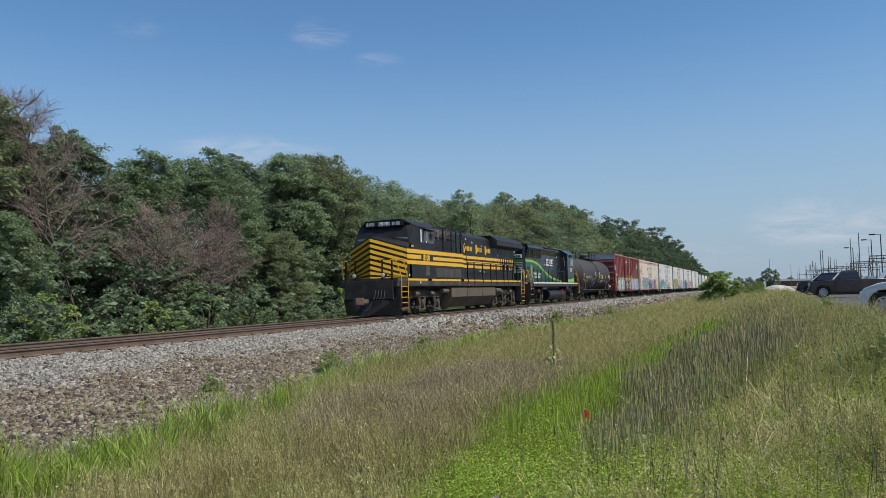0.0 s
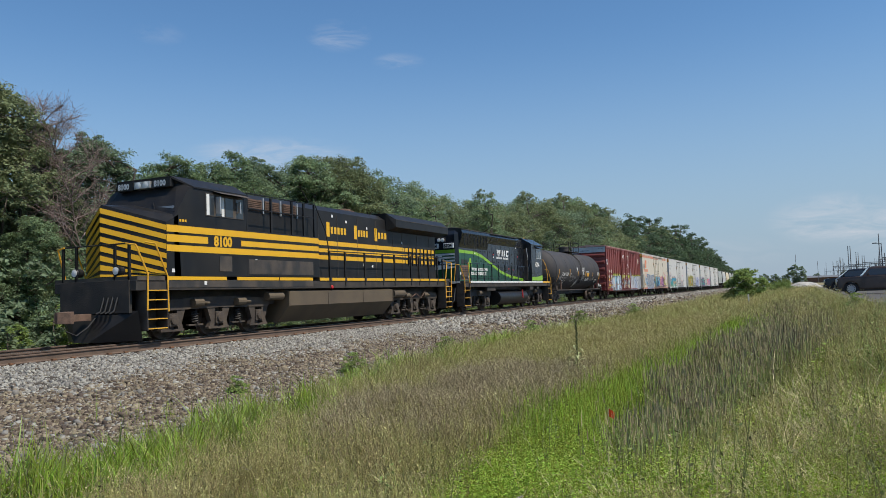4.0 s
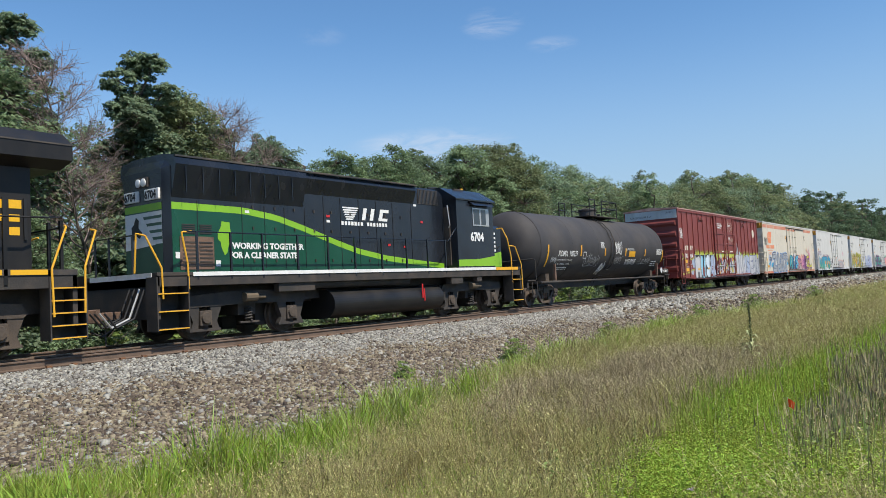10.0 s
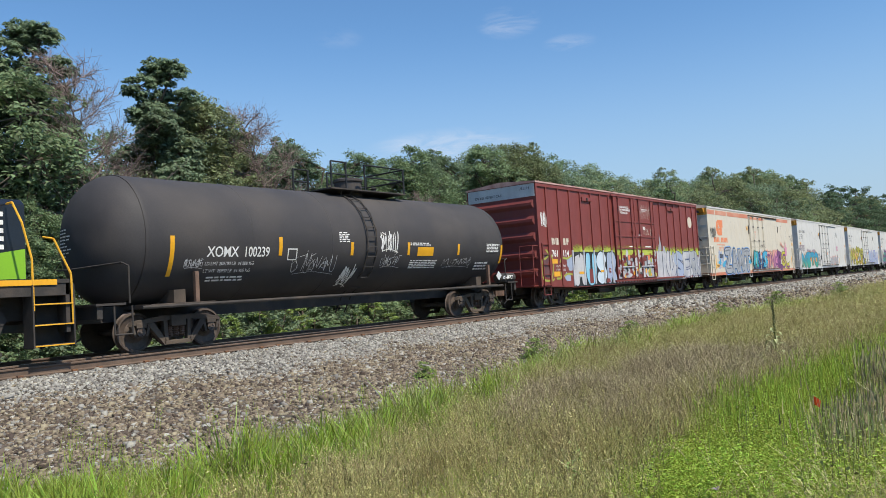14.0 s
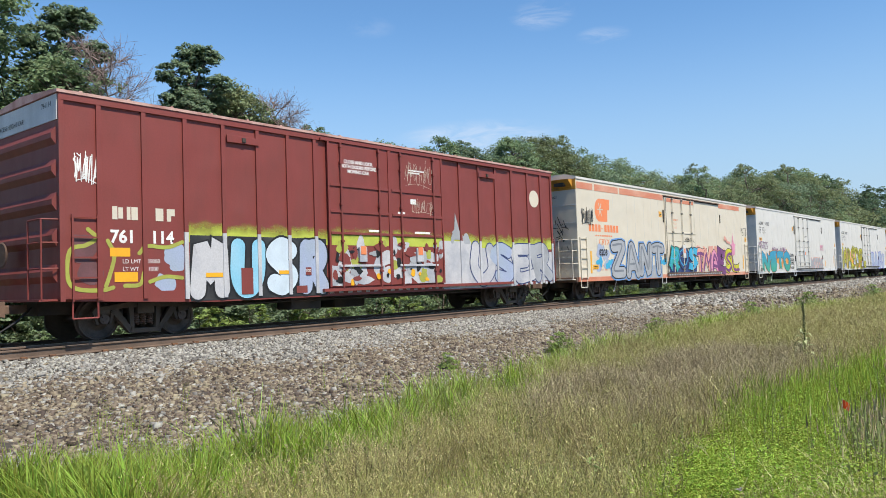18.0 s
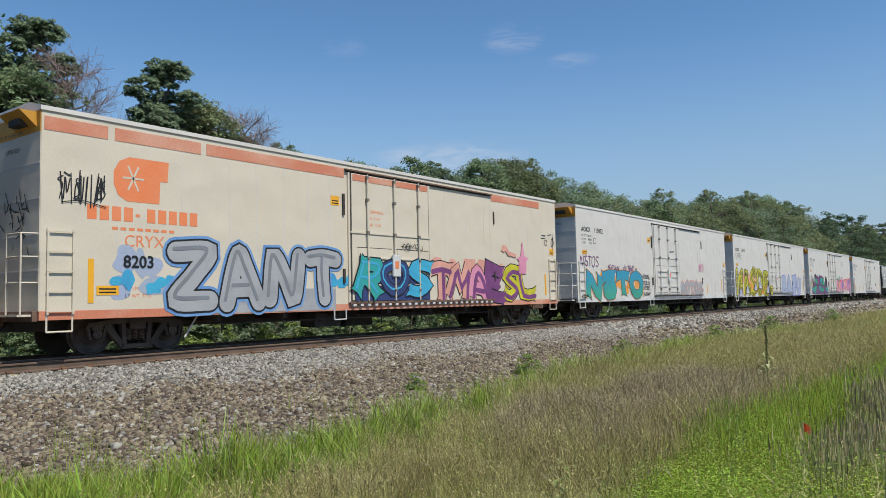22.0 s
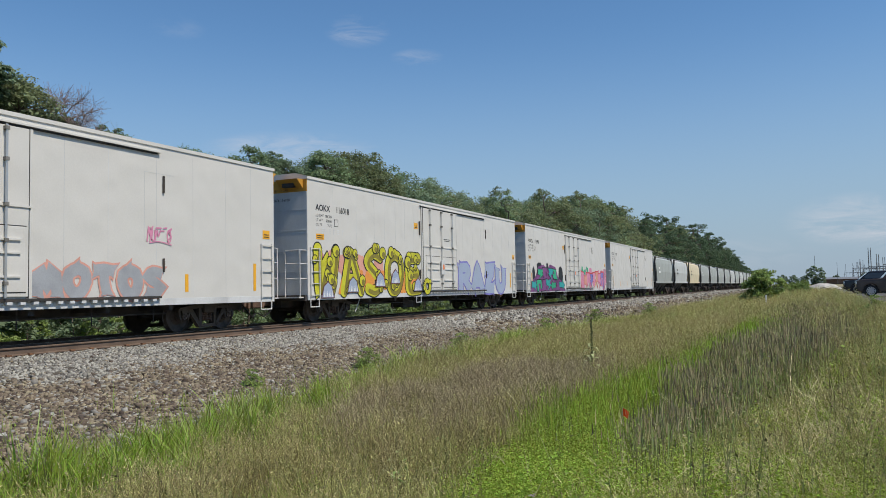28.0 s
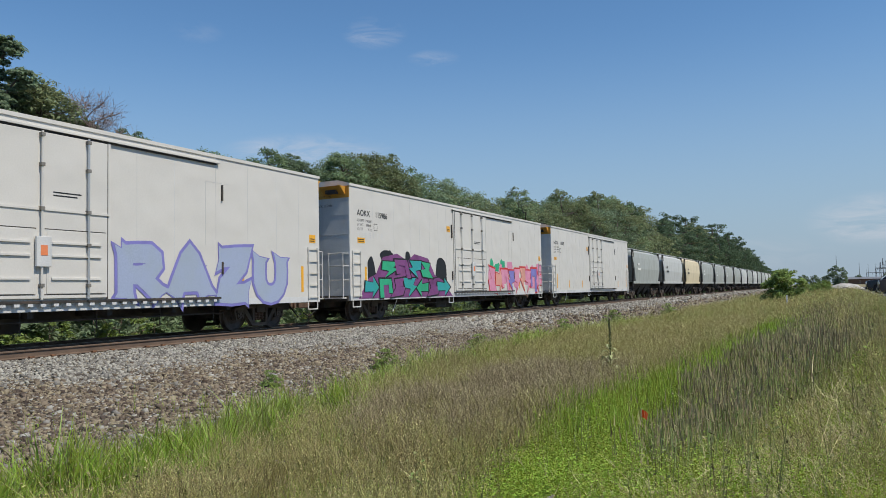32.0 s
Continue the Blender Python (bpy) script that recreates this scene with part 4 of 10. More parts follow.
def fat_line(bm, pts, half, x, sharp=False):
    """Lays a band of half width 'half' with round or pointed ends along (along, up) points, on a wall that faces +x."""
    n = len(pts)
    rows = []
    for i, q in enumerate(pts):
        d = (pts[min(i + 1, n - 1)] - pts[max(i - 1, 0)]).normalized()
        run = (pts[min(i + 1, n - 1)] - pts[min(i, n - 2)]).normalized()
        s = Vector((-d.y, d.x)) * half / max(0.6, abs(d.dot(run)))
        lift = x + 0.0006 * i / n
        rows.append([bm.verts.new((lift, (q + s * k).x, (q + s * k).y)) for k in (-1, 1)])
    for a, b in zip(rows, rows[1:]):
        bm.faces.new((a[0], b[0], b[1], a[1]))
    for q, e, lift in ((pts[0], pts[0] - pts[1], x - 0.0002), (pts[-1], pts[-1] - pts[-2], x + 0.0008)):
        a0 = math.atan2(e.y, e.x)
        if sharp:
            e = e.normalized() * half
            w = Vector((-e.y, e.x))
            bm.faces.new([bm.verts.new((lift, (q + e * u + w * v).x, (q + e * u + w * v).y)) for u, v in ((-0.2, -1.0), (0.25, -1.35), (0.35, 0.1), (0.95, 1.35), (-0.2, 1.0))])
            continue
        bm.faces.new([bm.verts.new((lift, q.x + half * math.cos(a0 + a), q.y + half * math.sin(a0 + a))) for a in np.linspace(-1.57, 1.57, 8)])


def fat_line_mesh(pts, half, x):
    bm = bmesh.new()
    fat_line(bm, pts, half, x)
    return bm


def spray(car, text, y0, y1, z0, z1, x, fills, outline, seed=1, fat=0.17, edge=0.05, wild=0.12, overlap=1.0, shine=None, knobs=0, shade=None, sharp=False):
    """A sprayed piece: fat leaning letters in their cells, each with its outline, on a side wall. fat: half the stroke's width
    as a share of the height; edge: the outline's width in metres; shine: material of a thin inner stroke; knobs: round bulbs on each letter;
    shade: material of a darker band along the lower side of the strokes; sharp: straight strokes with pointed ends."""
    rng = np.random.default_rng(seed)
    cell = (y1 - y0) / len(text)
    for k, ch in enumerate(text):
        tall = (z1 - z0) * rng.uniform(0.9, 1.0)
        half = tall * fat * rng.uniform(0.92, 1.08)
        wide = cell * overlap
        shear, turn = rng.uniform(-wild, wild), rng.uniform(-wild, wild) * 0.5
        cy, cz = y0 + cell * (k + 0.5), (z0 + z1) / 2 + rng.uniform(-0.5, 0.5) * ((z1 - z0) - tall)
        lines = []
        for st in STROKES[ch]:
            pts = []
            for u, v in st:
                a = (u - 0.5) * (wide - 2 * half) + rng.normal(0, wild * 0.08) * wide
                b = (v - 0.5) * (tall - 2 * half) + rng.normal(0, wild * 0.05) * tall
                a += b * shear
                pts.append((cy + a * math.cos(turn) - b * math.sin(turn), cz + a * math.sin(turn) + b * math.cos(turn)))
            lines.append(curve(pts, 2 if sharp else 6))
        bulbs = []
        for i in range(knobs):
            st = lines[rng.integers(len(lines))]
            q = st[rng.integers(len(st))]
            r = half * rng.uniform(0.45, 1.05)
            way = rng.uniform(-0.3, 3.4)
            bulbs.append((q + Vector((math.cos(way), math.sin(way))) * half * 1.15, r))
        base = x + 0.0012 * (k % 2)
        ob = None
        for layer, grow, mat, nm in ((0, edge, outline, "letter_outline"), (1, 0.0, fills[k % len(fills)], "letter_fill")) + (((2, -half * 0.60, shade, "letter_shade"),) if shade else ()) + (((3, -half * 0.80, shine, "letter_shine"),) if shine else ()):
            bm = bmesh.new()
            for i, ln in enumerate(lines):
                move = Vector((0.42, -0.38)) * half if layer == 2 else Vector((-0.25, 0.3)) * half if layer == 3 else Vector((0, 0))
                fat_line(bm, [q + move for q in ln], half + grow, base + 0.003 * layer + 0.0009 * i, sharp and layer < 2)
            made = part(nm, bm, mat, car if layer == 0 else ob, "sprayed graffiti letter" if layer == 0 else "")
            ob = ob or made
        for i, (q, r) in enumerate(bulbs):
            for nm, grow, mat, lift in (("knob_outline", edge * 0.8, outline, 0.0108), ("knob_fill", 0.0, fills[k % len(fills)], 0.0114)) + ((("knob_shade", -r * 0.45, shade, 0.0118),) if shade else ()):
                disc = [(base + lift + 0.0012 * i, q.x + (r + grow) * math.cos(a * 0.4488) + (0.3 * r if nm == "knob_shade" else 0), q.y + (r + grow) * math.sin(a * 0.4488) - (0.3 * r if nm == "knob_shade" else 0)) for a in range(14)]
                part(nm, patch(bmesh.new(), disc), mat, ob)


SHARDS = (((0, 1), (1, 1), (0.7, 0.62), (1, 0.55), (0.2, 0), (0.45, 0.42), (0, 0.5)),
          ((0, 0), (0.3, 0), (0.34, 0.66), (0.75, 0.7), (0.7, 0.25), (1, 0.2), (1, 1), (0.1, 1)),
          ((0, 0.3), (0.6, 0.3), (0.5, 0), (1, 0.5), (0.6, 1), (0.6, 0.72), (0.05, 0.8)),
          ((0, 0), (0.9, 0.1), (1, 0.5), (0.6, 0.55), (0.9, 1), (0.1, 0.9), (0.3, 0.5)))


def shards(car, y0, y1, z0, z1, x, fills, outline, seed, n, edge=0.035):
    """An unreadable sprayed piece: interlocking angular strokes, each with its outline."""
    rng = np.random.default_rng(seed)
    w = (y1 - y0) / n
    for i in range(n):
        shape = SHARDS[rng.integers(4)]
        flip, wide, lift, slant = rng.choice([-1, 1]), w * rng.uniform(1.0, 1.35), rng.uniform(0.86, 1.0), rng.uniform(-0.25, 0.25)
        pts = []
        for u, v in shape:
            u = (u - 0.5) * flip
            pts.append((y0 + (i + 0.5) * w + u * wide + (v - 0.5) * slant * w, z0 + v * (z1 - z0) * lift))
        cy, cz = sum(p[0] for p in pts) / len(pts), sum(p[1] for p in pts) / len(pts)
        grow = lambda p, k, d: (x + d + 0.0006 * i, cy + (p[0] - cy) * k, cz + (p[1] - cz) * k)
        back = part("stroke_outline", patch(bmesh.new(), [grow(p, 1 + edge * 3.2, 0.0) for p in pts]), outline, car, "sprayed angular stroke")
        part("stroke_fill", patch(bmesh.new(), [grow(p, 0.96, 0.004) for p in pts]), fills[i % len(fills)], back)


def blobs(car, y0, y1, z0, z1, x, mat, n, seed, size=(0.15, 0.5), name="spray_patch"):
    """Soft-edged sprayed patches of one colour."""
    rng = np.random.default_rng(seed)
    for i in range(n):
        cy, cz = rng.uniform(y0, y1), rng.uniform(z0, z1)
        a, b = rng.uniform(*size), rng.uniform(*size)
        ring = []
        for k in range(9):
            t, q = 2 * math.pi * k / 9, rng.uniform(0.7, 1.15)
            ring.append((min(max(cy + math.cos(t) * a * q, y0 - 0.05), y1 + 0.05), min(max(cz + math.sin(t) * b * q, z0 - 0.03), z1 + 0.2)))
        pts = [(x + 0.0003 * i, p.x, p.y) for p in curve(ring + ring[:1], 4)[:-1]]
        part(name, patch(bmesh.new(), pts), mat, car)


def two_tone_spray(name, low, high, z0, z1):
    """Sprayed paint that passes from one colour at height z0 to another at z1."""
    m = rough_paint(name, low, 0.55, stain=0.2, scale=1.5, bump=0)
    nt = m.node_tree
    tc = nt.nodes.new("ShaderNodeTexCoord")
    sep = nt.nodes.new("ShaderNodeSeparateXYZ")
    nt.links.new(tc.outputs["Object"], sep.inputs[0])
    rise = nt.nodes.new("ShaderNodeMapRange")
    rise.inputs["From Min"].default_value, rise.inputs["From Max"].default_value = z0, z1
    nt.links.new(sep.outputs["Z"], rise.inputs["Value"])
    mix = nt.nodes.new("ShaderNodeMix")
    mix.data_type = "RGBA"
    base = nt.nodes["Principled BSDF"].inputs["Base Color"]
    nt.links.new(base.links[0].from_socket, mix.inputs[6])
    mix.inputs[7].default_value = (*high, 1)
    nt.links.new(rise.outputs[0], mix.inputs[0])
    nt.links.new(mix.outputs[2], base)
    return m


def fading_spray(name, rgb, z0, z1):
    """Sprayed paint that thins out from height z0 to z1."""
    m = rough_paint(name, rgb, 0.6, stain=0.2, scale=2, bump=0)
    nt = m.node_tree
    tc = nt.nodes.new("ShaderNodeTexCoord")
    sep = nt.nodes.new("ShaderNodeSeparateXYZ")
    nt.links.new(tc.outputs["Object"], sep.inputs[0])
    fade = nt.nodes.new("ShaderNodeMapRange")
    for k, v in (("From Min", z0), ("From Max", z1), ("To Min", 1.15), ("To Max", -0.45)):
        fade.inputs[k].default_value = v
    fade.clamp = False
    nt.links.new(sep.outputs["Z"], fade.inputs["Value"])
    cloud = nt.nodes.new("ShaderNodeTexNoise")
    cloud.inputs["Scale"].default_value, cloud.inputs["Detail"].default_value = 2.6, 6.0
    nt.links.new(tc.outputs["Object"], cloud.inputs["Vector"])
    add = nt.nodes.new("ShaderNodeMath")
    add.operation = "MULTIPLY_ADD"
    add.inputs[1].default_value, add.inputs[2].default_value = 1.5, -0.75
    nt.links.new(cloud.outputs["Fac"], add.inputs[0])
    both = nt.nodes.new("ShaderNodeMath")
    both.use_clamp = True
    nt.links.new(add.outputs[0], both.inputs[0])
    nt.links.new(fade.outputs[0], both.inputs[1])
    nt.links.new(both.outputs[0], nt.nodes["Principled BSDF"].inputs["Alpha"])
    return m


def scrawl(car, y0, y1, z0, z1, x, mat, seed, r=0.012, loops=9):
    """A marker tag: a row of quick crossing strokes, hooks and loops, with a flick under it."""
    rng = np.random.default_rng(seed)
    cell, tall = (y1 - y0) / loops, z1 - z0
    bm = bmesh.new()
    lift = 0.0
    for k in range(loops):
        c, lean = y0 + cell * (k + 0.5), rng.uniform(-0.1, 0.3)
        forms = (((-0.5, 0.0), (-0.3, 0.9), (0.1, 0.3), (0.5, 1.0)), ((0.4, 0.95), (-0.4, 0.8), (0.3, 0.4), (-0.4, 0.0)), ((-0.3, 1.0), (-0.35, 0.1), (0.3, 0.0), (0.4, 0.9)),
                 ((-0.4, 0.1), (0.0, 1.0), (0.4, 0.1), (0.1, 0.45), (-0.5, 0.4)), ((0.3, 0.8), (-0.4, 0.6), (-0.2, 0.05), (0.4, 0.3), (0.1, 0.75)), ((0.0, 1.1), (0.1, -0.2)), ((-0.5, 0.95), (0.5, 1.0)))
        for i in range(2 if rng.random() < 0.6 else 1):
            form = forms[rng.integers(len(forms))]
            top = rng.uniform(0.65, 1.0)
            pts = [(c + cell * 1.15 * (u + rng.normal(0, 0.07)) + lean * tall * v * 0.5, z0 + tall * (v * top + rng.normal(0, 0.05))) for u, v in form]
            fat_line(bm, curve(pts, 4), r * rng.uniform(0.7, 1.05), x + lift)
            lift += 0.0005
    if loops > 5:
        fat_line(bm, curve([(y0 + cell * 0.5, z0 - tall * 0.15), ((y0 + y1) / 2, z0 - tall * 0.05), (y1, z0 - tall * 0.22)], 4), r * 0.7, x + lift)
    return part("graffiti", bm, mat, car)


def side_steps(car, y0, y1, x, z0, z1, mat, treads=4, edge=None):
    part("step_well", boxes([(x - 0.45, x - 0.40, y0, y1, z0, z1), (x - 0.42, x, y0 - 0.03, y0, z0 - 0.02, z1), (x - 0.42, x, y1, y1 + 0.03, z0 - 0.02, z1)]), mat, car)
    for i in range(treads):
        z = z0 + (z1 - z0) * i / treads
        t = part("step_tread", boxes([(x - 0.40, x - 0.01, y0, y1, z, z + 0.035)]), mat, car)
        if edge:
            part("tread_edge", boxes([(x - 0.012, x + 0.004, y0, y1, z + 0.006, z + 0.030)]), edge, t)


# ---- the leading locomotive: black with yellow stripes ----
# pale blue-grey base paints in the sky's reflection on the panes
M_SCREEN = rough_paint("windscreen_sky_tint", (0.10, 0.12, 0.14), 0.08, stain=0.1, bump=0, spec=1.0)


def striped_locomotive(off):
    c = thing("diesel_locomotive", "black six-axle diesel locomotive with yellow stripes and dusty underframe", "locomotive")
    CARS.append((c, off))
    part("frame", boxes([(-1.48, 1.48, 1.42, 21.3, 1.52, 1.78)], 0.01), M_DARKFRAME, c)
    # cab and nose
    part("nose", hull([(1.5, 2.47, 1.9), (0.0, 1.62, 1.9), (-1.5, 2.47, 1.9), (1.5, 2.47, 3.36), (0.0, 1.66, 3.86), (-1.5, 2.47, 3.36), (1.5, 3.0, 1.9), (-1.5, 3.0, 1.9),
                       (1.5, 2.9, 3.58), (-1.5, 2.9, 3.58), (0.0, 2.85, 3.95)]), M_BLACK, c)
    part("cab", hull([(s * 1.5, y, z) for s in (-1, 1) for y, z in ((2.75, 1.9), (2.75, 3.5), (3.35, 4.40), (5.8, 1.9), (5.8, 4.40))] + [(s * 1.0, y, 4.68) for s in (-1, 1) for y in (3.40, 5.8)]), M_BLACK, c)
    part("cab_roof", hull([(s * 1.02, y, z) for s in (-1, 1) for y in (3.15, 5.85) for z in (4.68, 4.74)] + [(s * 1.53, y, z) for s in (-1, 1) for y in (3.5, 5.85) for z in (4.39, 4.43)]), M_BLACK, c, "sun-bleached black roof")
    pieces("roof_unit", [(-0.55, 0.55, 3.9, 5.1, 4.73, 4.86), (-0.15, 0.15, 5.2, 5.6, 4.73, 4.82)], M_BLACK, c, "", 0.03)
    # windscreen: two panes in the sloping front
    for s in (-1, 1):
        fy = lambda z: 2.75 + (z - 3.5) * 0.667
        w = part("windscreen_frame", hull([(s * x, fy(z) + o, z) for o in (-0.03, 0.01) for x, z in ((0.06, 3.88), (1.44, 3.68), (0.06, 4.42), (1.34, 4.40))]), M_BLACK, c)
        part("windscreen", hull([(s * x, fy(z) + o, z) for o in (-0.042, -0.02) for x, z in ((0.13, 3.95), (1.34, 3.77), (0.13, 4.37), (1.26, 4.35))]), M_SCREEN, w)
        part("number_board", boxes([(min(s * 0.36, s * 1.02), max(s * 0.36, s * 1.02), 3.12, 3.3, 4.44, 4.68)], 0.02), M_INK, c)
        words("8100", 0.22, M_SIGN, c, -0.96 if s < 0 else 0.42, 3.115, 4.49, face="end", bold=0.012, name="number")
        part("windscreen_wiper", pipe([(s * 0.7, 2.86, 3.80), (s * 0.50, 3.0, 4.02)], 0.01), M_INK, c)
        part("ditch_light", lathe(bmesh.new(), (s * 0.75, 1.44, 2.05), [(0, 0.10), (0.05, 0.125), (0.22, 0.11)], 16, "y"), M_INK, c)
        part("ditch_lens", lathe(bmesh.new(), (s * 0.75, 1.43, 2.05), [(-0.012, 0.03), (0, 0.10), (0.006, 0.10)], 16, "y"), M_LENS, c)
    hl = part("headlight_case", boxes([(-0.30, 0.30, 3.08, 3.3, 4.45, 4.66)], 0.03), M_SILVER, c)
    for s in (-1, 1):
        part("headlight", lathe(bmesh.new(), (s * 0.14, 3.075, 4.555), [(-0.012, 0.03), (0, 0.10), (0.01, 0.10)], 16, "y"), M_LENS, hl)
    # chevrons on the nose, then three bands along the side
    for i in range(8):
        z0 = 3.13 - i * 0.255
        h = 0.145
        for s in (-1, 1):
            if z0 < 1.30:
                continue
            pts = []
            for x, y, up in ((1.5, 2.47, 0.0), (0.0, 1.625, 0.50)):
                for z in (z0, z0 + h):
                    pts.append((s * x, y - 0.006, min(max(z + up, 1.92), 3.80 if up else 3.34)))
            a, b, d, e = pts
            bm = bmesh.new()
            off_n = Vector((s * 0.49, -0.87, 0)) * 0.008
            patch(bm, [Vector(a) + off_n, Vector(d) + off_n, Vector(e) + off_n, Vector(b) + off_n])
            part("nose_stripe", bm, M_YELLOW, c)
    stripe(c, 1.501, [(2.47, 9.78, 3.10, 3.29), (2.47, 4.08, 2.83, 3.03), (5.54, 9.78, 2.83, 3.0), (2.47, 9.78, 2.57, 2.75)], M_YELLOW)
    words("8100", 0.40, M_YELLOW, c, 1.506, 4.33, 2.79, bold=0.018, wide=0.98, name="number")
    bars([(2.95 + 0.10 * k, 3.02 + 0.10 * k, 3.40, 3.47) for k in range(3)], M_YELLOW, c, 1.506)
    # side window with awning
    wf = part("side_window", boxes([(1.495, 1.515, 3.98, 5.66, 3.64, 4.31)], 0.008), M_DUSTYBLACK, c, "sliding window in a dark frame")
    pieces("window_blind", [(1.516, 1.5215, 4.02, 4.14, 3.67, 4.28), (1.516, 1.5215, 4.66, 4.78, 3.67, 4.24)], M_SIGN, wf)
    pieces("window_pane", [(1.512, 1.519, 3.99, 4.33, 3.67, 4.28), (1.512, 1.519, 4.42, 4.78, 3.67, 4.24), (1.512, 1.519, 4.83, 5.17, 3.67, 4.24), (1.512, 1.519, 5.32, 5.64, 3.66, 4.24)], M_GLASS, wf, "", 0.0)
    part("sun_visor", hull([(1.5, 4.30, 4.40), (1.5, 5.72, 4.40), (1.78, 4.36, 4.30), (1.78, 5.72, 4.30), (1.5, 4.30, 4.38), (1.78, 5.72, 4.28)]), M_DUSTYBLACK, c)
    pieces("wing_mirror", [(1.52, 1.70, 4.40, 4.44, 3.72, 4.22), (1.52, 1.66, 5.34, 5.38, 3.80, 4.15)], M_SILVER, c, "", 0.01)
    # body behind the cab
    part("lower_body", boxes([(-1.5, 1.5, 5.8, 9.8, 1.9, 3.33)], 0.02), M_BLACK, c)
    part("under_cab_panel", boxes([(-1.495, 1.495, 2.5, 9.4, 1.58, 1.80)], 0.01), M_DUSTYBLACK, c)
    part("hood", hull([(s * 1.08, y, z) for s in (-1, 1) for y in (5.8, 20.6) for z in (1.78, 4.40)] + [(s * 0.75, y, 4.62) for s in (-1, 1) for y in (5.8, 20.6)]), M_BLACK, c)
    for k in range(3):
        y0 = 6.35 + k * 0.95
        g = part("grille", boxes([(1.06, 1.10, y0, y0 + 0.75, 4.05, 4.42)]), M_RUST, c, "rusty louvred grille")
        for j in range(6):
            part("louvre", boxes([(1.09, 1.125, y0 + 0.02, y0 + 0.73, 4.07 + j * 0.058, 4.10 + j * 0.058)]), M_RUST, g)
        part("grille_post", boxes([(1.08, 1.13, y0 + 0.78, y0 + 0.83, 3.98, 4.5)]), M_SILVER, c)
    for y in (5.95, 7.2, 8.35, 9.05, 9.7):
        part("rail_post", boxes([(1.36, 1.42, y - 0.04, y + 0.04, 3.33, 4.48)]), M_BLACK, c)
    handrail(c, [(1.4, 5.9, 4.52), (1.4, 9.75, 4.50), (1.4, 10.4, 3.6), (1.4, 10.6, 2.9)], 0.02)
    handrail(c, [(1.4, 5.9, 4.05), (1.4, 9.75, 4.02)], 0.018)
    for y in (10.4, 11.7, 13.2, 14.7, 16.2, 17.1, 18.6, 19.9):
        part("door_seam", boxes([(1.079, 1.088, y - 0.012, y + 0.012, 2.0, 4.3)]), M_DUSTYBLACK, c)
    stripe(c, 1.082, [(9.8, 17.3, 3.12, 3.29), (9.8, 17.3, 2.86, 3.0), (9.8, 17.3, 2.59, 2.75)], M_YELLOW)
    for k in range(8):
        y = 17.38 + k * 0.4
        stripe(c, 1.082, [(y, y + (0.24 if k % 3 else 0.34), 3.12, 3.29), (y, y + (0.20 if k % 3 else 0.34), 2.86, 3.0), (y, y + 0.2, 2.59, 2.75)], M_YELLOW)
        part("door_latch", boxes([(1.08, 1.12, y + 0.27, y + 0.33, 2.5, 3.32)]), M_INK, c)
    # the owner's name as plain blocks: a tall one and smaller ones for each word
    for y0, n, y1 in ((10.95, 6, 12.42), (12.95, 5, 14.10), (14.60, 4, 15.72)):
        w = (y1 - y0 - 0.3) / (n - 1)
        rows = [(y0, y0 + 0.22, 3.46, 4.0)] + [(y0 + 0.30 + i * w, y0 + 0.30 + i * w + w * 0.66, 3.58, 3.84) for i in range(n - 1)]
        for a, b, z0, z1 in rows:
            part("letter_block", patch(bmesh.new(), [(1.088, a, z0), (1.088, b, z0), (1.088, b, z1), (1.088, a, z1)]), M_YELLOW, c)
    # radiator wings
    part("radiator_wing", hull([(s * 1.52, y, z) for s in (-1, 1) for y in (15.75, 21.25) for z in (4.10, 4.42)] + [(s * 1.1, y, 3.95) for s in (-1, 1) for y in (15.6, 21.2)]
                               + [(s * 1.15, y, 4.70) for s in (-1, 1) for y in (15.5, 21.25)]), M_BLACK, c, "overhanging radiator hood")
    part("radiator_edge", boxes([(1.521, 1.535, 15.75, 21.25, 4.40, 4.43)]), M_DUSTYBLACK, c)
    pieces("exhaust_stack", [(-0.5, 0.5, 12.9, 14.0, 4.60, 4.72), (0.1, 0.4, 13.4, 13.9, 4.7, 4.78)], M_RUST, c, "", 0.02)
    # walkway, its yellow edge and handrail
    seg = [(2.5, 4.86), (5.33, 7.4), (7.45, 9.37), (9.8, 10.4), (10.62, 11.5), (11.66, 12.95), (13.15, 14.45), (14.62, 15.5), (15.65, 17.05), (17.2, 17.9), (18.0, 18.9), (19.0, 19.85), (20.0, 20.7)]
    stripe(c, 1.501, [(a, b, 1.79, 1.89) for a, b in seg], M_YELLOW, "sill_stripe")
    pieces("walkway", [(1.0, 1.5, 9.8, 20.8, 1.78, 1.90), (-1.5, -1.0, 9.8, 20.8, 1.78, 1.90), (-1.5, 1.5, 1.44, 2.4, 1.78, 1.89), (-1.5, 1.5, 20.6, 21.3, 1.78, 1.89)], M_DUSTYBLACK, c, "", 0.0)
    for y in (10.51, 11.58, 13.05, 14.53, 15.57, 17.11, 17.95, 18.95, 19.92):
        part("handrail_post", boxes([(1.44, 1.50, y - 0.035, y + 0.035, 1.6, 2.88)]), M_BLACK, c)
    handrail(c, [(1.47, 10.4, 2.87), (1.47, 20.4, 2.92), (1.3, 21.1, 2.95)], 0.02)
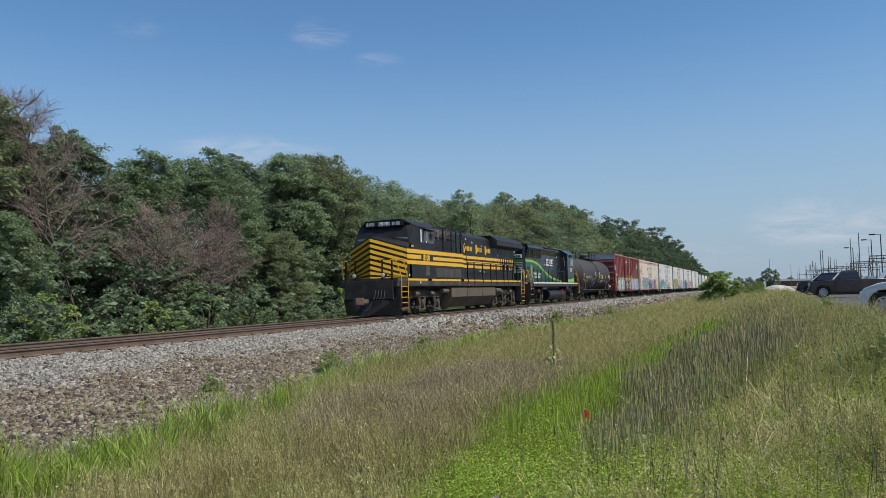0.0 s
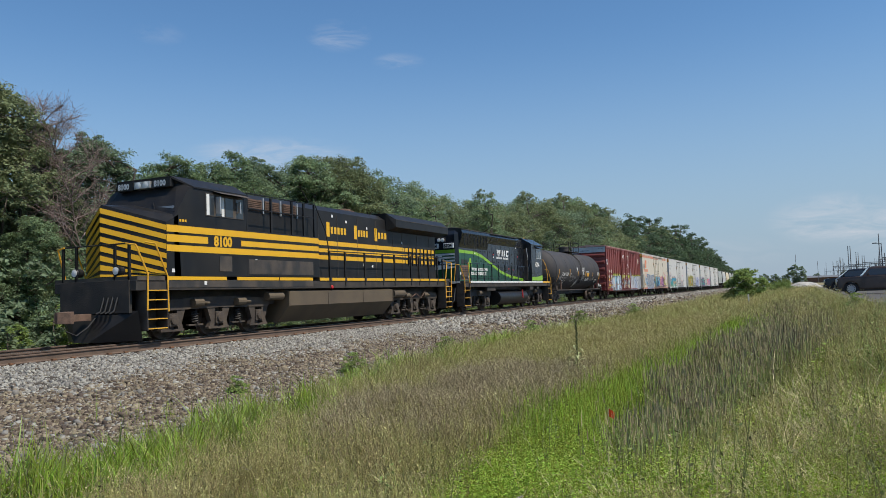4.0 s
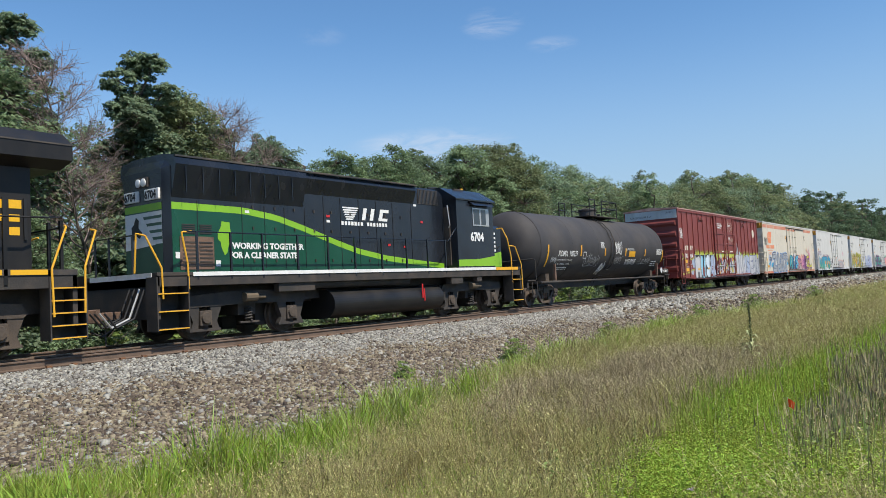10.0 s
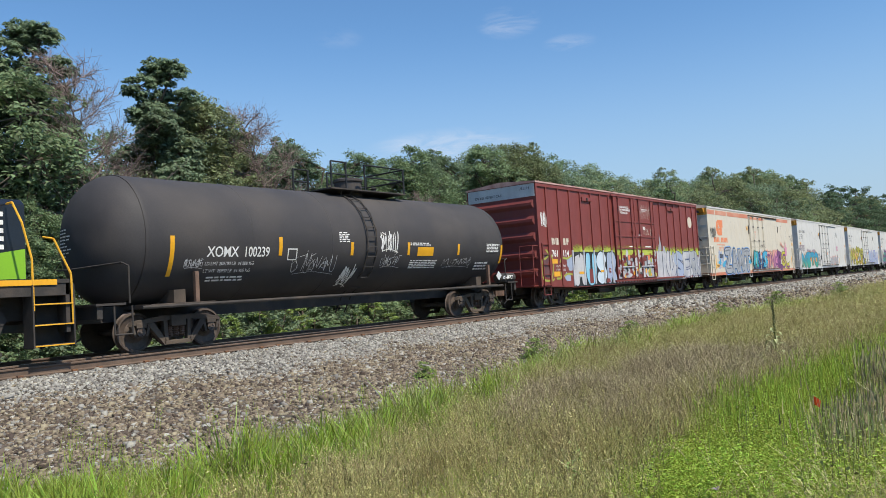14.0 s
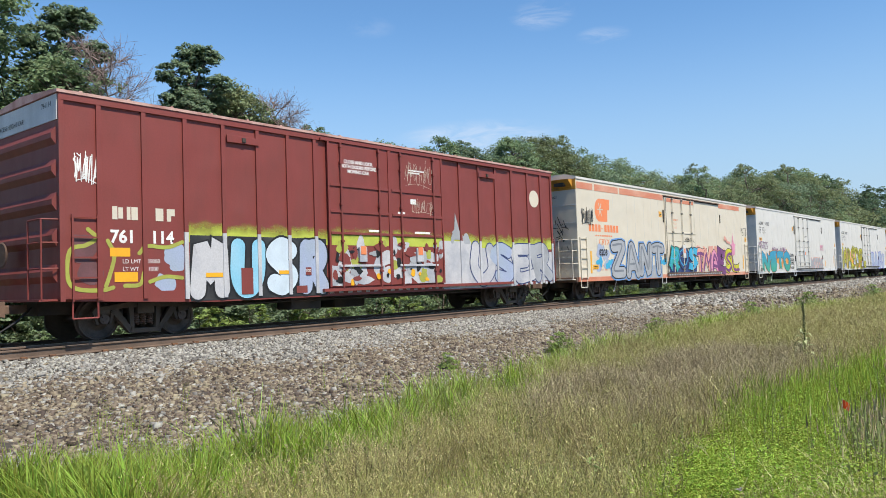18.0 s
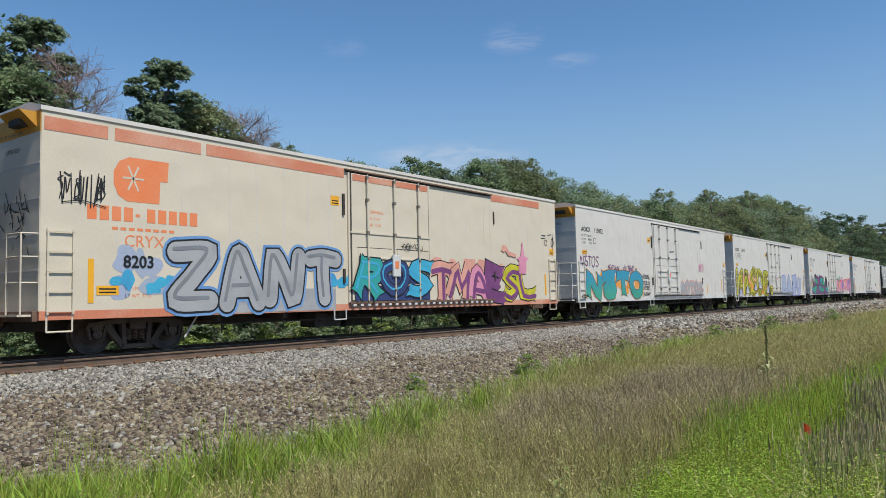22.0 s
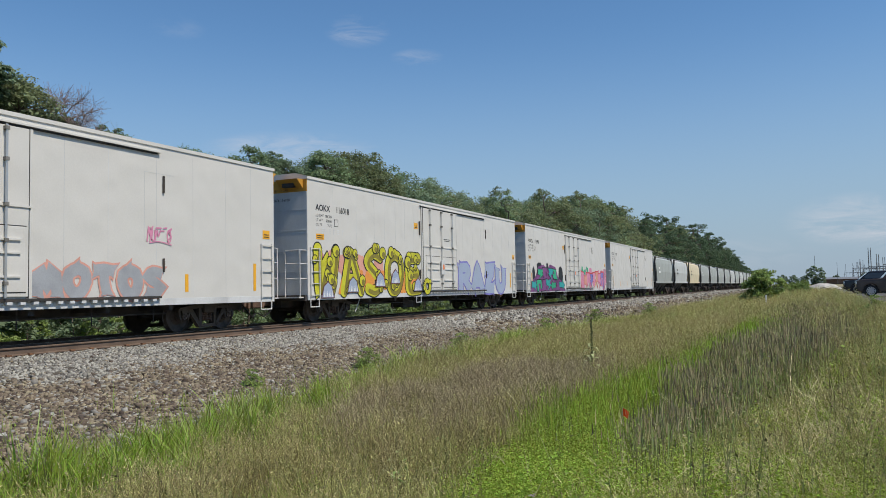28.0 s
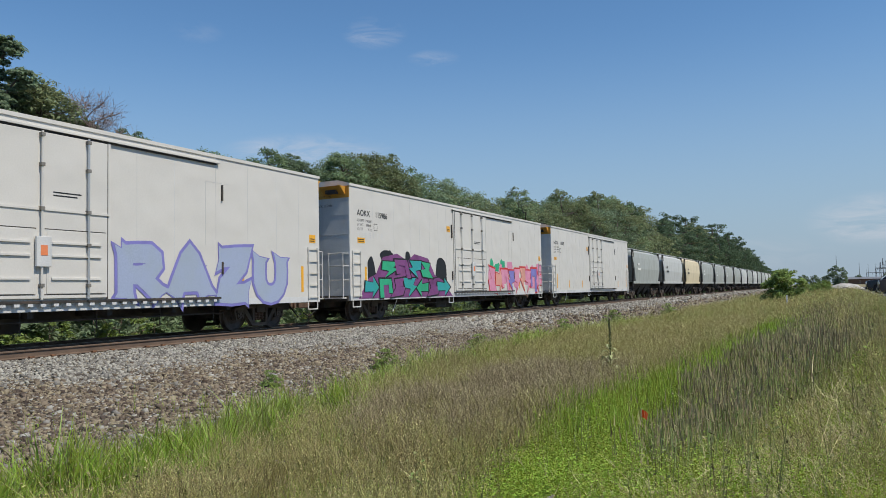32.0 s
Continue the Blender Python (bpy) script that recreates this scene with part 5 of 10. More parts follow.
    # small marks on the doors
    for y, z in ((6.2, 2.35), (8.6, 2.1), (2.65, 2.0), (3.9, 1.66), (12.3, 4.05), (13.6, 2.4), (14.3, 2.35), (11.3, 4.2), (17.0, 3.45), (13.9, 3.9)):
        bars([(y, y + 0.11, z, z + 0.10)], M_SIGN, c, 1.506 if y < 9.8 else 1.09, "decal")
    pieces("side_door", [(1.495, 1.512, 4.55, 5.1, 2.05, 2.5), (1.495, 1.508, 5.9, 9.4, 1.98, 2.44)], M_DUSTYBLACK, c, "", 0.004)
    # fuel tank
    part("fuel_tank", hull([(s * x, y, z) for s in (-1, 1) for y in (8.0, 15.4) for x, z in ((1.2, 1.50), (1.46, 1.42), (1.46, 0.95), (0.95, 0.40))]), M_MUD, c, "fuel tank under brown dust")
    pieces("tank_strap", [(1.44, 1.475, y - 0.02, y + 0.02, 0.95, 1.43) for y in (8.05, 10.4, 12.9, 15.35)], M_MUD, c, "", 0.0)
    part("fuel_filler", lathe(bmesh.new(), (1.40, 10.6, 1.56), [(0, 0.05), (0.10, 0.07), (0.13, 0.05)], 12), M_REDTAG, c)
    part("air_reservoir", rod(bmesh.new(), (1.3, 15.6, 1.25), (1.3, 16.6, 1.25), 0.16, seg=16), M_MUD, c)
    part("air_reservoir", rod(bmesh.new(), (1.3, 7.0, 1.28), (1.3, 7.8, 1.28), 0.13, seg=16), M_MUD, c)
    handrail(c, [(1.3, 16.8, 1.35), (1.35, 17.3, 1.05), (1.35, 17.8, 1.22), (1.35, 18.3, 1.02), (1.35, 18.8, 1.35)], 0.018, M_RUST, "brake_chain")
    part("centre_sill", boxes([(-0.85, 0.85, 1.7, 21.1, 1.02, 1.52)], 0.02), M_DARKFRAME, c)
    loco_truck(c, 4.9, (-1.87, 0.0, 1.87), 0.53, M_FRAME)
    loco_truck(c, 18.05, (-1.87, 0.0, 1.87), 0.53, M_FRAME)
    # steps, handrails, pilot and couplers at both ends
    for s in (1, -1):
        for y0, y1, lean in ((1.78, 2.45, -1), (20.75, 21.45, 1)):
            x = 1.52 * s
            if s > 0:
                side_steps(c, y0, y1, x, 0.5, 1.75, M_DUSTYBLACK, 5, M_SAFETY)
            e0, e1 = (y0, y1) if lean < 0 else (y1, y0)
            handrail(c, [(x, e1 + 0.05, 0.95), (x, e1 + 0.02, 1.9), (x - 0.05 * s, e1 + lean * 0.35, 2.75), (x - 0.3 * s, e1 + lean * 0.45, 2.8)], 0.022, M_SAFETY)
            handrail(c, [(x, e0 - 0.02, 1.0), (x, e0, 1.95), (x - 0.1 * s, e0 + lean * 0.3, 2.7), (x - 0.4 * s, e0 + lean * 0.35, 2.75)], 0.022, M_SAFETY)
    part("pilot", hull([(-1.35, 1.75, 0.22), (1.35, 1.75, 0.22), (-1.40, 1.55, 1.0), (1.40, 1.55, 1.0), (-0.25, 1.0, 0.22), (0.25, 1.0, 0.22), (-0.8, 1.38, 0.9), (0.8, 1.38, 0.9)]), M_BLACK, c, "snow plough pilot")
    pieces("end_plate", [(-1.25, 1.25, 1.40, 1.50, 0.95, 1.80), (-1.48, 1.48, 21.2, 21.3, 0.75, 1.80)], M_DARKFRAME, c, "", 0.01)
    for x in (-1.2, -0.7, 0.7, 1.2):
        pieces("end_post", [(x - 0.03, x + 0.03, 1.44, 1.50, 1.8, 2.75), (x - 0.03, x + 0.03, 21.1, 21.16, 1.8, 2.9)], M_BLACK, c, "", 0.0)
    for y in (1.47, 21.13):
        handrail(c, [(-1.25, y, 2.75), (1.25, y, 2.75)], 0.02)
        for k in range(4):
            handrail(c, [(0.35 + 0.16 * k, y, 1.5), (0.38 + 0.16 * k, y + (0.2 if y > 5 else -0.2), 1.0), (0.34 + 0.16 * k, y + (0.4 if y > 5 else -0.3), 0.95)], 0.024, M_INK, "jumper_hose")
    coupler(c, 1.25, -1)
    coupler(c, 21.3, 1)
    return c


# ---- the second locomotive: black and green, running long hood first ----
def green_locomotive(off):
    c = thing("diesel_locomotive", "black and green four-axle diesel locomotive with a lime swoosh", "locomotive")
    CARS.append((c, off))
    part("frame", boxes([(-1.48, 1.48, 0.0, 15.95, 1.48, 1.72), (-0.5, 0.5, 0.2, 15.7, 0.95, 1.5)], 0.01), M_DARKFRAME, c)
    part("walkway", boxes([(-1.5, 1.5, 0.0, 15.95, 1.72, 1.80)], 0.008), M_DARKFRAME, c)
    stripe(c, 1.501, [(0.94, 14.1, 1.705, 1.80)], M_SIGN, "sill_stripe")
    stripe(c, 1.501, [(14.1, 15.7, 1.69, 1.80)], M_REFLECT, "sill_stripe")
    part("end_stripe", boxes([(-1.3, 1.3, -0.012, -0.002, 1.68, 1.80)]), M_SIGN, c)
    W = 0.95
    part("hood", hull([(s * W, y, z) for s in (-1, 1) for y in (0.78, 11.7) for z in (1.8, 4.35)] + [(s * (W - 0.22), y, 4.60) for s in (-1, 1) for y in (0.85, 11.7)]
                      + [(s * (W - 0.18), 0.66, z) for s in (-1, 1) for z in (1.8, 4.3)]), M_NAVY, c)
    part("radiator_section", hull([(s * x, y, z) for s in (-1, 1) for y in (0.80, 5.0) for x, z in ((W, 3.60), (W + 0.22, 4.38), (W + 0.16, 4.60), (0.6, 4.68))]), M_NAVY, c, "flared radiator section")
    part("brake_section", hull([(s * x, y, z) for s in (-1, 1) for y in (5.02, 10.0) for x, z in ((W, 3.98), (W + 0.16, 4.40), (W + 0.10, 4.56), (0.6, 4.64))]), M_NAVY, c, "flared brake section")
    part("roof_edge", boxes([(W + 0.12, W + 0.2, 0.8, 10.0, 4.555, 4.60)], 0.01), M_DUSTYBLACK, c)
    for y in (1.9, 3.9, 6.6, 8.8):
        part("roof_fan", lathe(bmesh.new(), (0, y, 4.64), [(0, 0.55), (0.10, 0.55), (0.12, 0.45), (0.12, 0.05)], 20, "z"), M_DARKFRAME, c)
    for k in range(16):
        part("radiator_louvre", boxes([(W + 0.205, W + 0.235, 1.05 + k * 0.24, 1.07 + k * 0.24, 3.72, 4.34)]), M_NAVY, c) if k % 2 == 0 else None
    part("dark_screen", boxes([(W, W + 0.02, 10.25, 11.35, 4.0, 4.5)]), M_DARKFRAME, c)
    for k in range(14):
        part("screen_bar", boxes([(W + 0.018, W + 0.032, 10.28 + k * 0.077, 10.31 + k * 0.077, 4.02, 4.48)]), M_NAVY, c)

    def f(y):
        return float(np.interp(y, [0.0, 2.9, 4.0, 5.06, 6.2, 7.2, 8.5, 9.76, 11.6], [3.50, 3.47, 3.33, 3.06, 2.72, 2.46, 2.25, 2.13, 1.98]))

    ys = np.linspace(0.79, 11.6, 40)
    top, low = bmesh.new(), bmesh.new()
    for a, b in zip(ys, ys[1:]):
        band_a, band_b = 0.17, 0.17
        patch(top, [(W + 0.006, a, f(a) - band_a), (W + 0.006, b, f(b) - band_b), (W + 0.006, b, f(b)), (W + 0.006, a, f(a))])
        patch(low, [(W + 0.004, a, 1.82), (W + 0.004, b, 1.82), (W + 0.004, b, max(f(b) - band_b, 1.83)), (W + 0.004, a, max(f(a) - band_a, 1.83))])
    part("swoosh", top, M_LIME, c, "lime green swoosh")
    part("green_panel", low, M_GREEN, c, "glossy dark green lower panel")
    # doors along the hood
    for y in (1.5, 2.85, 3.6, 4.3, 5.05, 5.8, 6.5, 7.3, 8.1, 8.9, 9.85):
        part("door_seam", boxes([(W + 0.004, W + 0.011, y - 0.01, y + 0.01, 1.9, 3.55 if y < 5.06 else 3.95)]), M_INK, c)
    for y in (3.2, 3.95, 4.65, 5.4, 6.1, 6.9, 7.7, 8.5, 9.3):
        for z in (2.05, 2.9, 3.45):
            part("door_latch", boxes([(W + 0.006, W + 0.03, y - 0.02, y + 0.02, z, z + 0.08)]), M_DARKFRAME, c)
    for k in range(5):
        pieces("louvre", [(W + 0.008, W + 0.02, 1.05, 1.42, 2.95 - k * 0.05, 2.975 - k * 0.05), (W + 0.008, W + 0.02, 1.55, 1.9, 2.95 - k * 0.05, 2.975 - k * 0.05)], M_DARKFRAME, c, "", 0.0)
    rust = part("vent_panel", boxes([(W + 0.007, W + 0.02, 0.98, 1.95, 1.88, 2.68)]), M_RUST, c, "rust-red vented panel")
    for k in range(7):
        pieces("louvre", [(W + 0.02, W + 0.03, 1.05, 1.44, 1.95 + k * 0.095, 1.985 + k * 0.095), (W + 0.02, W + 0.03, 1.52, 1.9, 1.95 + k * 0.095, 1.985 + k * 0.095)], M_DARKFRAME, rust, "", 0.0)
    # outline of a state, lettering and the railway's mark as plain shapes
    bm = bmesh.new()
    patch(bm, [(W + 0.009, 2.05 + u * 0.50, 2.22 + v * 0.86) for u, v in ((0.45, 0.0), (0.62, 0.10), (0.66, 0.22), (0.80, 0.42), (0.86, 0.62), (0.80, 0.98), (0.30, 1.0), (0.28, 0.86), (0.06, 0.66), (0.05, 0.48), (0.22, 0.40), (0.26, 0.24))])
    part("state_outline", bm, M_LIME, c)
    words("WORKING TOGETHER", 0.215, M_SIGN, c, W + 0.009, 2.52, 2.40, bold=0.010, wide=1.10)
    words("FOR A CLEANER STATE", 0.215, M_SIGN, c, W + 0.009, 2.42, 2.16, bold=0.010, wide=1.02)
    bm = bmesh.new()
    for k in range(6):
        z = 3.70 - k * 0.068
        patch(bm, [(W + 0.009, 6.56 + k * 0.03, z - 0.045), (W + 0.009, 7.25 - k * 0.05, z - 0.045), (W + 0.009, 7.32 - k * 0.05, z), (W + 0.009, 6.60 + k * 0.03, z)])
    for y0 in (7.42, 7.78, 8.2):
        patch(bm, [(W + 0.009, y0, 3.33), (W + 0.009, y0 + 0.16, 3.33), (W + 0.009, y0 + 0.26, 3.70), (W + 0.009, y0 + 0.10, 3.70)])
    patch(bm, [(W + 0.0095, 8.2, 3.33), (W + 0.0095, 8.62, 3.33), (W + 0.0095, 8.64, 3.42), (W + 0.0095, 8.2, 3.42)])
    patch(bm, [(W + 0.0095, 8.3, 3.60), (W + 0.0095, 8.70, 3.60), (W + 0.0095, 8.72, 3.70), (W + 0.0095, 8.3, 3.70)])
    part("railway_mark", bm, M_SIGN, c)
    bars([(6.52 + k * 0.142, 6.52 + k * 0.142 + 0.10, 3.15, 3.265) for k in range(15) if k != 7], M_SIGN, c, W + 0.009)
    # long hood end
    ye = 0.655
    bm = patch(bmesh.new(), [(-0.77, ye - 0.004, 3.33), (0.77, ye - 0.004, 3.33), (0.77, ye - 0.004, 3.5), (-0.77, ye - 0.004, 3.5)])
    part("end_band", bm, M_LIME, c)
    bm = patch(bmesh.new(), [(-0.77, ye - 0.003, 1.82), (0.77, ye - 0.003, 1.82), (0.77, ye - 0.003, 3.33), (-0.77, ye - 0.003, 3.33)])
    part("end_panel", bm, M_GREEN, c)
    bm = patch(bmesh.new(), [(-0.77, ye - 0.006, 2.42), (0.77, ye - 0.006, 2.52), (0.77, ye - 0.006, 3.30), (-0.77, ye - 0.006, 3.30)])
    part("white_panel", bm, M_SIGN, c)
    for k in range(5):
        bm = patch(bmesh.new(), [(0.0 + 0.12 * k, ye - 0.009, 3.20 - 0.17 * k), (0.76, ye - 0.009, 3.20 - 0.17 * k), (0.76, ye - 0.009, 3.13 - 0.17 * k), (0.05 + 0.12 * k, ye - 0.009, 3.13 - 0.17 * k)])
        part("end_stripe", bm, M_GREEN, c)
    bm = patch(bmesh.new(), [(-0.55 + u * 0.5, ye - 0.009, 2.62 + v * 0.6) for u, v in ((0.2, 0.0), (0.5, 0.25), (0.8, 0.1), (1.0, 0.35), (0.7, 0.55), (0.75, 0.85), (0.5, 1.0), (0.3, 0.7), (0.1, 0.6))])
    part("horse_mark", bm, M_INK, c, "plain black silhouette mark")
    for s in (-1, 1):
        w, z0 = 0.56, 3.58
        xs = (0.14, 0.72) if s > 0 else (-0.72, -0.14)
        nb = part("number_board", boxes([(xs[0], xs[1], ye - 0.05, ye + 0.02, z0, z0 + 0.27)], 0.03), M_SIGN, c)
        words("6704", 0.26, M_INK, nb, xs[0] + 0.02, ye - 0.054, z0 + 0.045, face="end", bold=0.012, wide=0.9, name="number")
        part("headlight", lathe(bmesh.new(), (s * 0.11, ye - 0.02, 4.03), [(-0.05, 0.04), (-0.04, 0.10), (0.02, 0.11)], 16, "y"), M_LENS, c)
    part("headlight_case", boxes([(-0.25, 0.25, ye - 0.04, ye + 0.05, 3.91, 4.16)], 0.03), M_DARKFRAME, c)
    # cab and low nose at the trailing end
    part("cab", hull([(s * 1.48, y, z) for s in (-1, 1) for y in (11.75, 14.1) for z in (1.8, 4.22)] + [(s * 0.85, y, 4.62) for s in (-1, 1) for y in (11.72, 14.0)]), M_NAVY, c)
    part("cab_roof", hull([(s * x, y, z + d) for s in (-1, 1) for y in (11.68, 14.22) for x, z in ((1.54, 4.19), (0.85, 4.62)) for d in (0, 0.05)]), M_NAVY, c, "shiny sloping cab roof")
    part("roof_vent", boxes([(0.3, 0.9, 12.5, 13.1, 4.60, 4.70), (-0.4, 0.2, 12.2, 13.6, 4.64, 4.74)], 0.02), M_DARKFRAME, c)
    part("beacon", lathe(bmesh.new(), (0.35, 13.75, 4.62), [(0, 0.09), (0.05, 0.09), (0.06, 0.075), (0.2, 0.07), (0.22, 0.04)], 14, "z"), M_REFLECT, c, "amber roof beacon")
    part("air_horn", rod(rod(bmesh.new(), (0.1, 12.0, 4.76), (0.1, 12.5, 4.76), 0.03, 0.08, seg=10), (-0.1, 12.0, 4.76), (-0.1, 12.4, 4.76), 0.03, 0.07, seg=10), M_INK, c)
    wf = part("side_window", boxes([(1.475, 1.50, 12.74, 13.80, 3.30, 3.95)], 0.008), M_SILVER, c, "sliding cab window with pale frame")
    pieces("window_pane", [(1.497, 1.505, 12.79, 13.17, 3.35, 3.90), (1.497, 1.505, 13.28, 13.58, 3.35, 3.90)], M_GLASS, wf, "", 0.0)
    part("sun_visor", hull([(1.48, 12.5, 4.18), (1.48, 14.0, 4.18), (1.66, 12.62, 4.02), (1.66, 13.95, 4.02), (1.48, 12.6, 4.14), (1.48, 14.0, 4.14)]), M_NAVY, c)
    words("6704", 0.43, M_SIGN, c, 1.486, 12.56, 2.76, bold=0.016, wide=0.98, name="number")
    bm = bmesh.new()
    ys2 = np.linspace(11.76, 14.09, 10)
    hi = lambda y: float(np.interp(y, [11.6, 13.0, 14.1, 15.4], [2.08, 2.10, 2.22, 2.44]))
    for a, b in zip(ys2, ys2[1:]):
        patch(bm, [(1.484, a, 1.84), (1.484, b, 1.86), (1.484, b, hi(b)), (1.484, a, hi(a))])
    part("swoosh", bm, M_LIME, c, "lime green swoosh")
    part("nose", hull([(s * x, y, z) for s in (-1, 1) for y in (14.1, 15.35) for x, z in ((1.0, 1.8), (1.0, 3.30), (0.85, 3.42))]), M_NAVY, c)
    bm = bmesh.new()
    for a, b in zip(np.linspace(14.1, 15.34, 6), np.linspace(14.1, 15.34, 6)[1:]):
        patch(bm, [(1.004, a, 1.84), (1.004, b, 1.84), (1.004, b, hi(b)), (1.004, a, hi(a))])
    part("nose_swoosh", bm, M_LIME, c)
    for k in range(5):
        part("nose_stripe", patch(bmesh.new(), [(1.005, 14.35 + k * 0.07, 3.15 - k * 0.16), (1.005, 14.95, 3.15 - k * 0.16), (1.005, 14.95, 3.06 - k * 0.16), (1.005, 14.39 + k * 0.07, 3.06 - k * 0.16)]), M_SIGN, c)
    part("cab_door", boxes([(0.96, 1.2, 11.68, 11.74, 1.9, 3.95)], 0.01), M_DARKFRAME, c)
    part("pipe", pipe([(1.2, 11.6, 4.0), (1.28, 11.6, 3.3), (1.22, 11.6, 3.2)], 0.02), M_SILVER, c)
    # handrail and posts
    for y in (1.09, 2.06, 3.05, 4.26, 5.4, 6.5, 7.7, 8.9, 10.0, 11.0):
        part("handrail_post", boxes([(1.44, 1.49, y - 0.022, y + 0.022, 1.62, 2.76)]), M_NAVY, c)
    handrail(c, [(1.46, 0.7, 2.75), (1.46, 11.2, 2.72), (1.46, 11.72, 3.2)], 0.018, M_NAVY)
    for y, z in ((5.9, 3.35), (5.9, 3.2), (10.35, 3.35), (8.6, 2.55), (9.4, 2.5), (2.95, 3.33), (10.0, 3.9)):
        bars([(y, y + 0.14, z, z + 0.07)], M_REDTAG if z in (3.35, 2.55, 2.5) else M_SIGN, c, W + 0.012, "decal")
    bars([(0.86, 1.0, 2.15, 2.3), (2.0, 2.14, 1.95, 2.1)], M_SIGN, c, W + 0.012, "decal")
    # steps at both ends
    for y0, y1 in ((0.0, 0.78), (15.25, 16.0)):
        side_steps(c, y0, y1, 1.52, 0.5, 1.7, M_DARKFRAME, 3, M_SAFETY)
    handrail(c, [(1.5, 0.14, 1.2), (1.5, 0.12, 1.9), (1.4, -0.2, 2.62), (1.2, -0.3, 2.68), (1.1, -0.3, 1.8)], 0.022, M_SAFETY)
    handrail(c, [(1.5, 0.82, 1.4), (1.5, 0.80, 2.0), (1.5, 0.66, 2.72), (1.4, 1.0, 2.76)], 0.022, M_SAFETY)
    handrail(c, [(1.5, 15.25, 1.2), (1.5, 15.24, 2.2), (1.45, 15.1, 2.9), (1.3, 15.0, 3.3), (1.05, 15.0, 3.3)], 0.022, M_SAFETY)
    handrail(c, [(1.5, 16.0, 0.9), (1.5, 15.98, 1.9), (1.42, 15.7, 2.6), (1.2, 15.6, 2.65)], 0.022, M_SAFETY)
    for x in (-1.1, -0.5, 0.5):
        part("end_post", boxes([(x - 0.02, x + 0.02, 0.02, 0.06, 1.8, 2.7)]), M_NAVY, c)
    handrail(c, [(-1.2, 0.04, 2.7), (0.6, 0.04, 2.7)], 0.018, M_NAVY)
    # fuel tank and reservoirs
    tank_prof = [(0.98 + 0.48 * math.cos(radians(a)), 0.84 + 0.42 * math.sin(radians(a))) for a in range(-90, 91, 9)]
    part("fuel_tank", hull([(s * x, y, z) for s in (-1, 1) for y in (5.6, 10.8) for x, z in tank_prof]), M_BLACK, c, "black rounded fuel tank")
    part("air_reservoir", rod(bmesh.new(), (1.2, 4.7, 1.44), (1.2, 9.2, 1.44), 0.14, seg=16), M_DARKFRAME, c)
    part("fuel_gauge", boxes([(1.46, 1.48, 9.6, 9.66, 0.85, 1.30), (1.46, 1.48, 9.70, 9.75, 0.75, 1.15)]), M_REDTAG, c)
    part("equipment_box", boxes([(1.2, 1.45, 11.3, 12.0, 1.25, 1.5), (1.25, 1.45, 12.9, 13.2, 1.3, 1.5), (1.2, 1.42, 3.6, 4.9, 1.25, 1.5)], 0.02), M_DARKFRAME, c)
    part("centre_sill", boxes([(-0.85, 0.85, 0.3, 15.7, 1.02, 1.52)], 0.02), M_DARKFRAME, c)
    loco_truck(c, 2.86, (-1.37, 1.37), 0.51, M_DARKFRAME)
    loco_truck(c, 13.0, (-1.37, 1.37), 0.51, M_DARKFRAME)
    pieces("end_plate", [(-1.48, 1.48, 0.0, 0.08, 0.75, 1.72), (-1.48, 1.48, 15.87, 15.95, 0.75, 1.72)], M_DARKFRAME, c, "", 0.01)
    coupler(c, 0.0, -1)
    coupler(c, 15.95, 1)
    for k in range(4):
        handrail(c, [(0.4 + 0.2 * k, 0.0, 1.45), (0.45 + 0.2 * k, -0.3, 0.8), (0.4 + 0.2 * k, -0.7, 0.62), (0.36 + 0.2 * k, -0.95, 0.95)], 0.024, M_SILVER if k == 2 else M_INK, "jumper_hose")
    return c


striped_locomotive(-57.2)
green_locomotive(-34.1)


